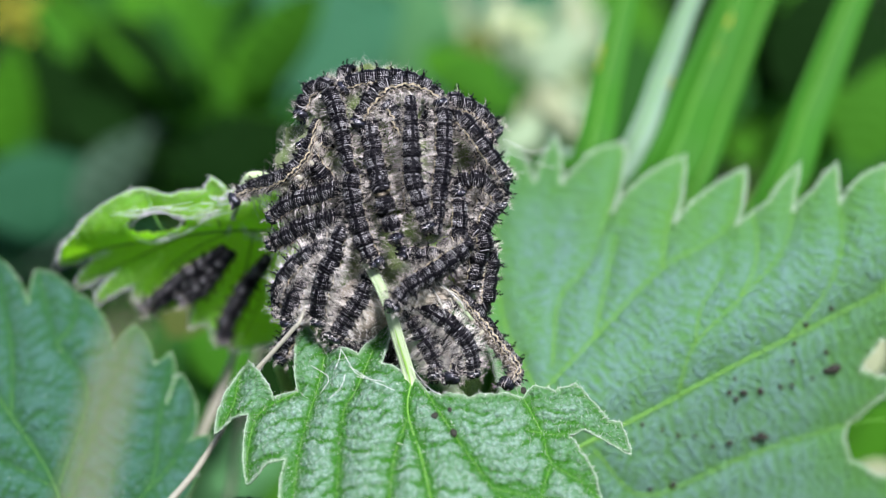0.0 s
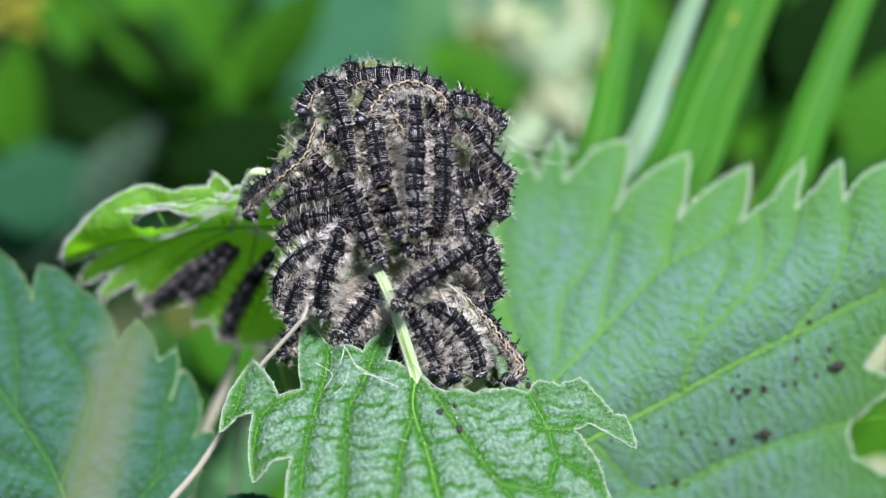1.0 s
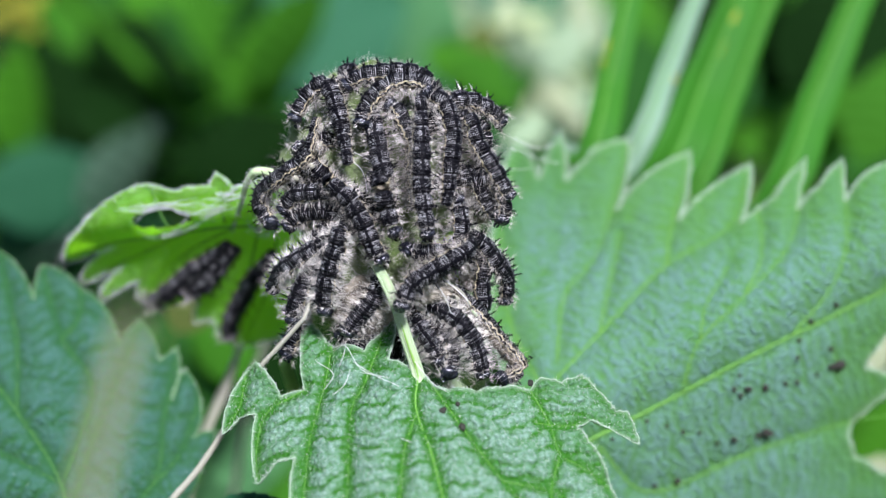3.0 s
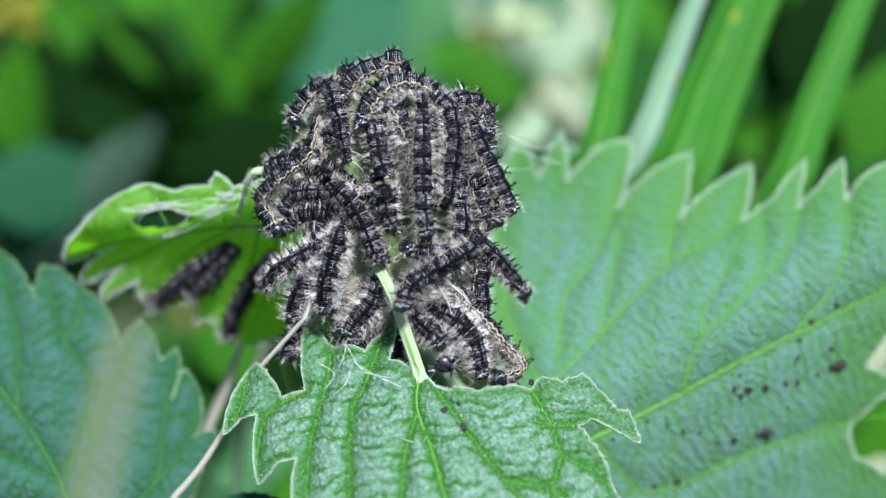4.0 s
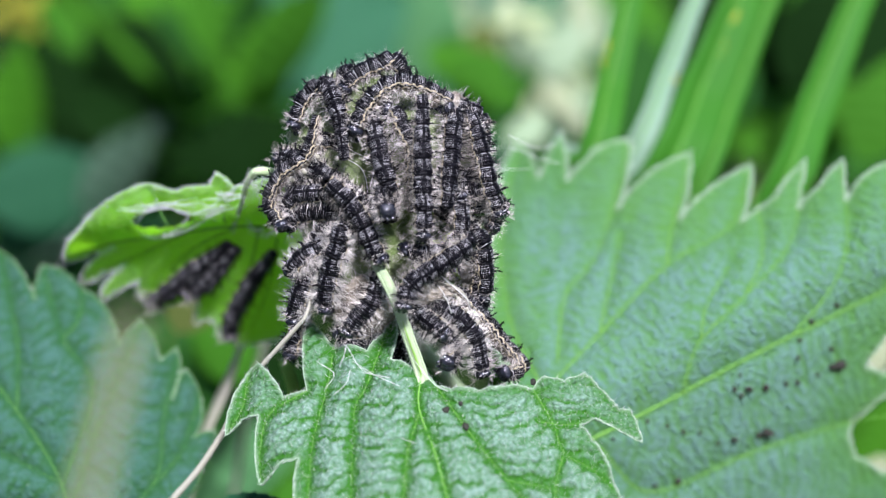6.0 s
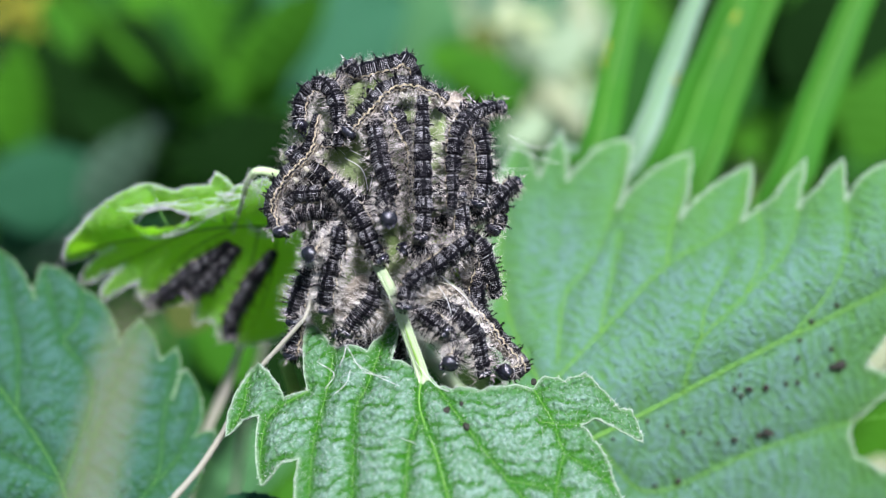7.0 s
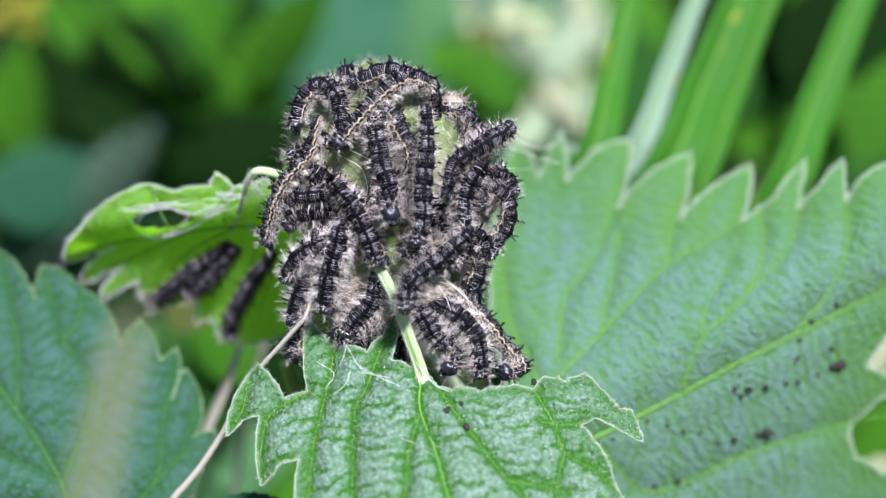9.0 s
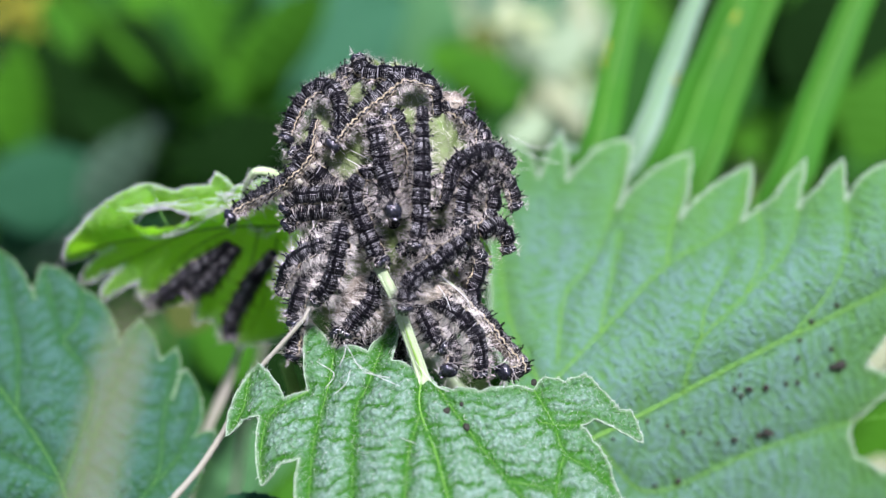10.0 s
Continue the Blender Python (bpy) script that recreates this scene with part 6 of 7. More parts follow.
c.spine(4, (4.1, -3.1, 1.2), (4.3, -3.3, -0.7), (4.1, -3.6, -3.3), (3.9, -3.6, -5.7), (-1.2, -0.3, -5.6))
c.spine(10, (4.1, -3.2, 0.6), (4, -3.5, -1), (3.2, -4, -3.1), (2.9, -4.2, -5.5), (-2.5, -0.1, -5.4))
c = Crawler("black spiny caterpillar with pale dashes on the nettle tip", 0)
c.spine(0, (-3.8, -6.1, 2.2), (-1.8, -5.9, 1.9), (0.7, -5.5, 1.6), (3.1, -4.8, 1.3), (1.4, 0.8, 1))
c.spine(10, (-4.4, -6.1, 2.2), (-2.4, -6.1, 1.7), (0.1, -5.6, 1.8), (2.5, -4.9, 1.8), (1, 0.8, 1.7))
c = Crawler("black spiny caterpillar with pale dashes on the nettle tip", 0)
c.spine(0, (-4.7, -2.6, -8.7), (-5.4, -2.4, -10.9), (-5.4, -1.9, -12.5), (-5.6, 0.6, -11.5), (-5.7, 1.1, -11.3))
c.spine(10, (-4.6, -2.8, -9.1), (-5.1, -2.5, -11.3), (-5.1, -2.1, -13.1), (-5.2, 0.4, -12), (-5.2, 1, -11.7))
c = Crawler("black spiny caterpillar with pale dashes on the nettle tip", 0)
c.spine(0, (-5.3, 2.8, 16.5), (-6.8, 3.5, 17.3), (-8.6, 4.5, 18.2), (-10.4, 5.7, 19), (-11.6, 7, 12.7))
c.spine(5, (-6.2, 2.4, 15.9), (-7.4, 3.2, 16.9), (-9.2, 4.2, 17.8), (-11, 5.5, 18.6), (-11.9, 6.9, 12.2))
c.spine(10, (-5.9, 2.7, 16.3), (-7.3, 3.2, 16.9), (-9.2, 4.2, 17.8), (-11, 5.5, 18.6), (-11.9, 7, 12.2))
c = Crawler("black spiny caterpillar with pale dashes on the nettle tip", 0)
c.spine(0, (4.8, -0.5, 5.4), (4.8, 0.5, 7.9), (4.8, 1.9, 10.6), (4.8, 3.7, 13.3), (1.4, 5.1, 11.8))
c.spine(5, (4.1, -1, 4.8), (4.1, -0, 7.5), (4.1, 1.4, 10.3), (4.2, 3, 13.1), (1, 4.5, 11.5))
c.spine(10, (3.9, -1, 5.3), (4.3, 0.1, 7.5), (4.1, 1.4, 10.3), (4.2, 3, 13.1), (0.7, 4.7, 11.4))
c = Crawler("black spiny caterpillar with pale dashes on the nettle tip", 0)
c.spine(0, (-14.1, -3.7, -4.1), (-13.6, -3.7, -1.7), (-13.1, -3.4, 1), (-12.7, -2.9, 3.6), (-9.2, 0.6, 4.8))
c.spine(5, (-14.4, -3.6, -4.9), (-14.3, -3.5, -2.3), (-13.8, -3.3, 0.5), (-13.3, -2.8, 3.1), (-9.9, 0.3, 4.4))
c.spine(10, (-14.8, -3.4, -4.5), (-14.2, -3.6, -2.2), (-13.8, -3.3, 0.5), (-13.3, -2.8, 3.1), (-9.6, 0.5, 4.5))
c = Crawler("black spiny caterpillar with pale dashes on the nettle tip", 0)
c.spine(0, (-16.2, -0.4, 6.7), (-15.3, -0.1, 8.6), (-14.1, 0.4, 10.7), (-13, 1.2, 12.7), (-8.2, 3.4, 10))
c.spine(5, (-16.6, -0.5, 6), (-15.9, 0, 8.1), (-14.8, 0.5, 10.2), (-13.7, 1.2, 12.3), (-8.7, 3.2, 9.9))
c.spine(10, (-17.2, -0, 6.3), (-15.8, -0, 8.1), (-14.8, 0.5, 10.2), (-13.7, 1.2, 12.3), (-8.7, 3.2, 9.9))
c = Crawler("black spiny caterpillar resting on the underside of a leaf", 0, back=(0.3, -1, 0.2))
c.spine(10, (-36.8, 13.4, -12.3), (-33.9, 12.8, -10.2), (-30.8, 12.1, -7.4), (-27.7, 11.5, -5), (-26.2, 11.1, -3.6), (-25.8, 11, -3.2))
c = Crawler("black spiny caterpillar resting on the underside of a leaf", 0, back=(0.3, -1, 0.2))
c.spine(10, (-31.8, 12.7, -10.7), (-29.7, 12.3, -9.4), (-27.9, 11.8, -7.3), (-26.4, 11.4, -5.5), (-25.4, 11.1, -4.3), (-25, 11, -3.9))
c = Crawler("black spiny caterpillar resting on the underside of a leaf", 0, back=(0.3, -1, 0.2))
c.spine(10, (-26.8, 13, -16.6), (-26.5, 12.6, -14.1), (-24.8, 12, -10.8), (-22.8, 11.3, -7.5), (-20.9, 10.7, -4.9), (-20.6, 10.6, -4.4))
for number, crawler in enumerate(CRAWLERS):
    crawler.build(number)


# ---------------------------------------------------------------- droppings
SPECKS = []


def speck(leaf, at, size):
    rng = random.Random(int(at[0] * 10))
    owner = BIG if leaf is big_leaf else BITTEN
    bm = bmesh.new()
    for k in range(2 if size > 0.5 else 1):
        made = bmesh.ops.create_icosphere(bm, subdivisions=2, radius=size * MM * (1 - 0.3 * k))
        for v in made["verts"]:
            v.co = Vector((v.co.x * 1.2 + k * size * 0.9 * MM, v.co.y * 0.9, v.co.z * 0.7)) * rng.uniform(0.85, 1.12)
    me = bpy.data.meshes.new("dropping")
    bm.to_mesh(me)
    bm.free()
    me.materials.append(FRASS)
    ob = new("dropping", me)
    z = owner.height([at])[0][0]
    ob.matrix_world = leaf.matrix_world @ pose(at[0] * MM, at[1] * MM, (z + size * 0.45) * MM, 0, 0, rng.uniform(0, 360))
    SPECKS.append(ob)
    ob["rides"] = leaf is bitten_leaf
    return tagged(ob, "small dark caterpillar dropping stuck to a leaf", "dropping", "droppings")


speck(big_leaf, (10.3, 16.8), 0.72)
speck(big_leaf, (10.1, 15.8), 0.46)
speck(big_leaf, (8.9, 7.1), 0.46)
speck(big_leaf, (8.3, 5.1), 0.42)
speck(big_leaf, (7.6, 3.5), 0.34)
speck(big_leaf, (8.5, 4.0), 0.34)
speck(big_leaf, (9.5, 9.6), 0.30)
speck(big_leaf, (9.9, 11.0), 0.30)
speck(big_leaf, (10.1, 13.7), 0.27)
speck(big_leaf, (4.6, 19.2), 0.34)
speck(big_leaf, (4.9, 15.6), 0.34)
speck(big_leaf, (6.1, 13.3), 0.30)
speck(big_leaf, (8.4, 16.5), 0.34)
speck(big_leaf, (7.7, 12.2), 0.30)
speck(big_leaf, (13.0, 5.1), 0.57)
speck(big_leaf, (12.8, 4.1), 0.38)
speck(big_leaf, (12.1, 1.2), 0.38)
speck(big_leaf, (11.6, -0.9), 0.27)
speck(big_leaf, (9.8, -2.4), 0.23)
speck(big_leaf, (8.9, -4.2), 0.30)
speck(big_leaf, (7.6, -5.7), 0.27)
speck(big_leaf, (6.2, -7.6), 0.27)
speck(big_leaf, (13.0, -7.1), 0.42)
speck(big_leaf, (12.4, -9.9), 0.30)
speck(big_leaf, (6.3, -12.3), 0.23)
speck(big_leaf, (6.6, 4.8), 0.23)
speck(bitten_leaf, (-1.6, 5.3), 0.42)
speck(bitten_leaf, (-3.4, 7.3), 0.42)
speck(bitten_leaf, (-3.4, 4.7), 0.27)
speck(bitten_leaf, (-11.8, 2.9), 0.38)


# ---------------------------------------------------------------- grass and far leaves
def grass_blade(points, width, twist, material=None, label="broad green grass blade with a pale midline", spots=()):
    """A long keeled blade: folded along its middle, tapering to its tip."""
    line = spline(points, 12)
    o = line[0]
    n = len(line)
    d = np.gradient(line, axis=0)
    d /= np.linalg.norm(d, axis=1)[:, None]
    vs, fs = [], []
    for i in range(n):
        t = i / (n - 1)
        w = width * min(1.0, 0.45 + 2 * t) * (1 - max(0, t - 0.55) ** 2 * 3.5)
        a = radians(twist + 20 * t)
        u = np.cross(d[i], (math.sin(a), -math.cos(a), 0.25))
        u /= np.linalg.norm(u)
        v = np.cross(u, d[i])
        for k, (s, h) in enumerate(((-0.5, 0.2), (-0.25, 0.085), (-0.04, -0.025), (0.04, -0.025), (0.25, 0.12), (0.5, 0.28))):
            vs.append((line[i] - o + u * s * w + v * h * w) * MM)
    for i in range(n - 1):
        for k in range(5):
            a = i * 6 + k
            fs.append((a, a + 1, a + 7, a + 6))
    top = thing("grass_blade", Matrix.Translation(place(o)), label, "grass", "grass blades")
    ob = part("blade", mesh_of("blade", vs, fs, material or GRASS), top)
    mod = ob.modifiers.new("thickness", "SOLIDIFY")
    mod.thickness = 0.3 * MM
    mids = np.array([(vs[i * 6 + 2] + vs[i * 6 + 3]) / 2 for i in range(n)])
    part("midrib", mesh_of("midrib", *tube(mids, [0.12 * MM] * n, 6), VEIN_MID), top)
    for t, s, size in spots:
        i, k = int(t * (n - 1)), 2 if s < 0 else 3
        a, b = np.array(vs[i * 6 + k]), np.array(vs[i * 6 + (0 if s < 0 else 5)])
        at = a + (b - a) * (abs(s) * 2)
        q = [at + d[i] * u * size * MM for u in (-1.6, -0.8, 0, 0.8, 1.6)]
        part("spot", mesh_of("spot", *tube(np.array(q), np.array((0.05, 0.5, 0.6, 0.5, 0.05)) * 0.55 * size * MM, 8), YELLOW), top, "yellow blemish on the blade")
    return top


grass_blade([(-5.9, 82.3, -548), (-2.4, 59.8, -289.4), (9.1, 37.3, -30.7), (19.8, 34.7, -1), (23.9, 45.3, 10.4), (28.1, 55.8, 21.8), (36.2, 72.4, 25.2)], 4.6, 5, GRASS, spots=((0.706, -0.44, 0.8), (0.667, -0.44, 0.7)))
grass_blade([(-7.2, 83.8, -548), (-3.7, 61.3, -288.8), (7.8, 38.8, -29.5), (25.2, 36, -0.6), (31.9, 46.4, 10.5), (38.5, 56.8, 21.6), (49.2, 73.3, 24.8)], 3.5, 10, GRASS_SHEEN, spots=((0.655, 0.4, 0.6),))
grass_blade([(-5.4, 83.2, -548), (-1.9, 60.7, -292.6), (9.6, 38.2, -37.2), (29.9, 36.8, -4.1), (37.8, 47.8, 8.6), (45.6, 58.8, 21.3), (57.4, 75.9, 26.1)], 7.4, 0, GRASS, spots=((0.777, 0.05, 0.9), (0.73, 0.06, 0.35), (0.71, 0.06, 0.3)))
grass_blade([(-2.2, 82.4, -548), (1.3, 59.9, -296.5), (12.8, 37.4, -45), (34.2, 37.6, -7.7), (42.5, 49.2, 6.7), (50.7, 60.9, 21), (62.9, 78.5, 27.4)], 2.8, 20, GRASS)
grass_blade([(5.6, 78.6, -548), (9.1, 56.1, -297.4), (20.6, 33.6, -46.9), (44.2, 34.3, -8.2), (53.3, 46, 6.6), (62.4, 57.8, 21.5), (75.5, 75.6, 28.3)], 6.0, 5, GRASS)
grass_blade([(-20.1, -83.8, 9.4), (-19.3, -79.8, 14.6), (-17.8, -76.4, 21.2), (-17, -75, 23.5)], 0.9, 0, STRAW, "dry straw-coloured grass blade before the bluish leaf")


def far_mesh(seed):
    """A nettle leaf of length 1: lance-shaped, toothed, with a folded midrib."""
    rng = np.random.RandomState(seed)
    vs, fs, n = [], [], 60
    for i in range(n + 1):
        t = i / n
        half = 0.30 * math.sin(math.pi * min(1, t * 0.97 + 0.03)) ** 0.75 * (1.25 - 0.6 * t) + 0.002
        saw = (i % 5) / 5
        for k in range(-4, 5):
            s = k / 4
            w = half * s * (1 + (0.13 * (1 - saw) if abs(k) == 4 else 0))
            fwd = 0.03 * (1 - saw) if abs(k) == 4 else 0
            vs.append((w, t + fwd * 0.6, -0.25 * w * w * 3 - 0.25 * (t - 0.4) ** 2 + 0.03 * abs(s) + 0.012 * math.sin(t * 42 + abs(s) * 5)))
    for i in range(n):
        for k in range(8):
            a = i * 9 + k
            fs.append((a, a + 1, a + 10, a + 9))
    return vs, fs


FAR_DATA = {}


def far_leaf(kind, o, x, y, size):
    if (kind, size) not in FAR_DATA:
        vs, fs = far_mesh(size)
        FAR_DATA[kind, size] = mesh_of("far_leaf", np.array(vs) * size * MM, fs, FAR[kind])
    m = frame_of(o, x, y) @ pose(0, -size * 0.5 * MM, 0)
    top = thing("nettle_leaf", m, {"teal": "bluish green nettle leaf in the undergrowth", "green": "green nettle leaf in the undergrowth, darkened for shade",
                                   "lime": "bright yellowish green leaf in the undergrowth", "pale": "pale downy leaf in the undergrowth", "mint": "broad mint green leaf in the undergrowth", "dark": "near-black leaf standing for shade in the undergrowth", "grey": "greyish green leaf in the undergrowth", "cream": "cream bleached leaf in the undergrowth", "olive": "olive green leaf in the undergrowth", "fresh": "fresh green leaf in the undergrowth", "soft": "soft mid-green leaf in the undergrowth"}[kind], "leaf", "undergrowth leaves")
    part("blade", FAR_DATA[kind, size], top)
    vs, fs = tube(np.array([(0, 0, 0.0), (0, -0.2, -0.03), (0, -0.5, -0.2)]) * size * MM, np.array((0.012, 0.014, 0.016)) * size * MM, 6)
    part("petiole", mesh_of("petiole", vs, fs, FAR[kind]), top)


far_leaf("mint", (-56.2, 287.7, -28.3), (0.33, -0.51, -0.79), (0.94, 0.18, 0.28), 90)
far_leaf("mint", (-10.9, 263.7, -35.8), (-0.17, 0.53, 0.83), (-0.99, -0.09, -0.14), 90)
far_leaf("mint", (3, 306.9, -33.8), (0.08, 0.63, 0.78), (-0.99, -0.03, 0.13), 95)
far_leaf("mint", (-28.7, 336.8, -39.5), (0.25, 0.6, 0.76), (-0.97, 0.15, 0.19), 100)
far_leaf("mint", (-49.7, 344.6, -47.2), (0.48, 0.55, 0.69), (-0.88, 0.3, 0.38), 90)
far_leaf("lime", (-67.3, 254.9, -30.5), (0.94, 0.32, 0.06), (-0.26, 0.63, 0.73), 34)
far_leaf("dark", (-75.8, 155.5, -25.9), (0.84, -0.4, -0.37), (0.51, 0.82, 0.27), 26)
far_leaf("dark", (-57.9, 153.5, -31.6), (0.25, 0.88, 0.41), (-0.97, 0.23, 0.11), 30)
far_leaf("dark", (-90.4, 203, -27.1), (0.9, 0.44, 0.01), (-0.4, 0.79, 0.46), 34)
far_leaf("green", (-89, 145.1, -40), (0.74, -0.47, -0.48), (0.65, 0.7, 0.3), 28)
far_leaf("teal", (-87.9, 133.7, -42.1), (0.74, -0.47, -0.48), (0.65, 0.7, 0.3), 20)
far_leaf("green", (-102.2, 168, -35.4), (0.98, 0.05, -0.2), (0.07, 0.84, 0.53), 30)
far_leaf("green", (-72.9, 242.3, -21.4), (0.84, -0.41, -0.37), (0.54, 0.73, 0.41), 50)
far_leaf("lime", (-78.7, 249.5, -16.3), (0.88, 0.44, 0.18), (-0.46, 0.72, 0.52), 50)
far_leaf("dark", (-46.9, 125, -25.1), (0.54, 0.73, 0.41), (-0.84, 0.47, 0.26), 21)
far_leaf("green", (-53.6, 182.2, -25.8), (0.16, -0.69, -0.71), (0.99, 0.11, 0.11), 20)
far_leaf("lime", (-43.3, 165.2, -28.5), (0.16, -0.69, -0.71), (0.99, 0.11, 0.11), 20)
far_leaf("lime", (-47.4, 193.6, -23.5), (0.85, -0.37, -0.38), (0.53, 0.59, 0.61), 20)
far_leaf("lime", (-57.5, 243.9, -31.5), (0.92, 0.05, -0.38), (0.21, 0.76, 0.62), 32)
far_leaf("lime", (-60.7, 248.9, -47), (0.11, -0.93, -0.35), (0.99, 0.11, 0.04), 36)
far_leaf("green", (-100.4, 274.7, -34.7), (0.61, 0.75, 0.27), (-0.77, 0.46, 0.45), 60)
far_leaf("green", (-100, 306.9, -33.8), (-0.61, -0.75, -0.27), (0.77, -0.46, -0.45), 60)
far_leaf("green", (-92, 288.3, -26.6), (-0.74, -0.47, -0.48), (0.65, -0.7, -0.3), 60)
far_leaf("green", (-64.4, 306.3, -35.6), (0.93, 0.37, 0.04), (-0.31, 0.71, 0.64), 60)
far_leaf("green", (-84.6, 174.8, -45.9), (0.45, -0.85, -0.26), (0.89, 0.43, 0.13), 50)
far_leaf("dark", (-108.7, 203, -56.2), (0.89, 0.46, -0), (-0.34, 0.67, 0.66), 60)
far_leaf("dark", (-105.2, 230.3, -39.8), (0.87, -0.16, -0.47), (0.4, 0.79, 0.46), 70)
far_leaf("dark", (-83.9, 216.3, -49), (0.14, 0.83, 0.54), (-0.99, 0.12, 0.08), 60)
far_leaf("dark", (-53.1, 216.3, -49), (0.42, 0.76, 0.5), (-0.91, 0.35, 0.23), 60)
far_leaf("teal", (-96.4, 149.1, -58.3), (0.81, -0.49, -0.32), (0.59, 0.68, 0.44), 50)
far_leaf("green", (-123.6, 256.6, -55.1), (0.98, -0.18, -0.12), (0.22, 0.82, 0.53), 60)
far_leaf("lime", (3.4, 115.6, -3.9), (0.47, 0.61, 0.64), (-0.88, 0.32, 0.34), 16)
far_leaf("lime", (7.3, 116.6, -7.2), (0.85, -0.37, -0.38), (0.53, 0.59, 0.61), 16)
far_leaf("green", (10.7, 118.4, -11), (0.32, -0.66, -0.68), (0.95, 0.22, 0.23), 15)
far_leaf("green", (14, 200.7, -33.3), (0.44, -0.7, -0.56), (0.87, 0.47, 0.1), 34)
far_leaf("pale", (26.9, 172.4, -23.5), (0.95, -0.18, 0.24), (-0.01, 0.79, 0.61), 20)
far_leaf("pale", (30.6, 161.5, -24.2), (0.77, -0.58, -0.26), (0.54, 0.39, 0.74), 13)
far_leaf("pale", (16.5, 111.4, -15.5), (0.78, -0.56, -0.27), (0.62, 0.62, 0.48), 12)
far_leaf("dark", (13.2, 125.1, -12.9), (0.29, -0.77, -0.57), (0.94, 0.35, 0.01), 13)
far_leaf("lime", (18.3, 126, -10.6), (0.75, 0.63, 0.23), (-0.64, 0.57, 0.52), 10)
far_leaf("lime", (6.9, 123, -7), (0.58, 0.65, 0.49), (-0.81, 0.39, 0.44), 15)
far_leaf("green", (1.8, 129.9, -5.6), (0.99, 0.1, -0.04), (-0.05, 0.75, 0.66), 14)
far_leaf("mint", (25, 197.5, -12.8), (0.86, -0.29, -0.42), (0.5, 0.64, 0.59), 30)
far_leaf("mint", (22.7, 122.3, -14.9), (0.85, -0.37, -0.38), (0.53, 0.59, 0.61), 14)
far_leaf("teal", (20.7, 261.3, -42.2), (0.98, -0.16, -0.13), (0.2, 0.77, 0.6), 60)
far_leaf("pale", (35.8, 237.9, -19), (0.98, -0.11, -0.14), (0.18, 0.61, 0.77), 34)
far_leaf("lime", (52.3, 266.6, -27.8), (0.98, -0.11, -0.14), (0.18, 0.61, 0.77), 60)
far_leaf("lime", (84.9, 179.3, -33.6), (0.24, -0.67, -0.7), (0.97, 0.17, 0.17), 32)
far_leaf("lime", (104.4, 183.7, -36.2), (0.15, 0.75, 0.65), (-0.99, 0.12, 0.1), 34)
far_leaf("lime", (71.8, 190.2, -32.8), (0.83, -0.42, -0.36), (0.55, 0.63, 0.55), 30)
far_leaf("teal", (86.2, 218, -29.8), (0.15, 0.75, 0.65), (-0.99, 0.12, 0.1), 26)
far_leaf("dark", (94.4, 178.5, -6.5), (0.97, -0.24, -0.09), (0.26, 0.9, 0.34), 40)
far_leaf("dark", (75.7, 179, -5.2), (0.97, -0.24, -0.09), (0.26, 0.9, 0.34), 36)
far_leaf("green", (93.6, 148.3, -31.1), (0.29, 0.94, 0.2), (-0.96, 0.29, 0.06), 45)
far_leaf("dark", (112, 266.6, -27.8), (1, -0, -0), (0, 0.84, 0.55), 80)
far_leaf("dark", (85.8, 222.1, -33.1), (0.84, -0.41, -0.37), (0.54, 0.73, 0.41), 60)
far_leaf("green", (51.8, 222.1, -33.1), (0.98, 0.16, 0.13), (-0.2, 0.77, 0.6), 60)
far_leaf("green", (-45.8, 77.7, -49.6), (0.86, -0.32, -0.41), (0.48, 0.78, 0.4), 38)
far_leaf("dark", (-44.1, 96.7, -56), (0.12, 0.9, 0.42), (-0.99, 0.11, 0.05), 44)
far_leaf("dark", (-62.6, 117.4, -57.6), (0.98, 0.18, 0.12), (-0.22, 0.82, 0.53), 60)

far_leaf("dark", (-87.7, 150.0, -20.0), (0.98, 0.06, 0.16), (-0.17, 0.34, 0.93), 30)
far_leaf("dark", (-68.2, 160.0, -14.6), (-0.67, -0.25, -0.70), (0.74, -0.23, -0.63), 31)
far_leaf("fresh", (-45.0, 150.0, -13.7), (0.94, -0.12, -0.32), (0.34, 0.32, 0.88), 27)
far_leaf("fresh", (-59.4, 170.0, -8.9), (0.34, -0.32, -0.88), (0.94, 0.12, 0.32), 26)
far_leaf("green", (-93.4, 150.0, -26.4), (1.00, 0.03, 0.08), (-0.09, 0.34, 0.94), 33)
far_leaf("olive", (7.8, 140.0, -6.6), (0.98, -0.06, -0.16), (0.17, 0.34, 0.93), 15)
far_leaf("fresh", (6.5, 110.0, -4.1), (0.17, -0.34, -0.93), (0.98, 0.06, 0.16), 13)
far_leaf("fresh", (10.1, 105.0, -6.7), (-0.50, -0.30, -0.81), (0.87, -0.17, -0.47), 11)
far_leaf("pale", (23.9, 120.0, -1.8), (0.87, -0.17, -0.47), (0.50, 0.30, 0.81), 13)
far_leaf("dark", (68.2, 100.0, 5.9), (0.91, -0.14, -0.40), (0.42, 0.31, 0.85), 24)
far_leaf("dark", (70.0, 120.0, 0.9), (0.87, -0.17, -0.47), (0.50, 0.30, 0.81), 26)
far_leaf("fresh", (75.0, 120.0, -17.2), (0.64, -0.26, -0.72), (0.77, 0.22, 0.60), 25)
far_leaf("green", (52.2, 95.0, -4.3), (0.87, -0.17, -0.47), (0.50, 0.30, 0.81), 15)
far_leaf("fresh", (83.7, 110.0, -11.2), (0.94, -0.12, -0.32), (0.34, 0.32, 0.88), 22)
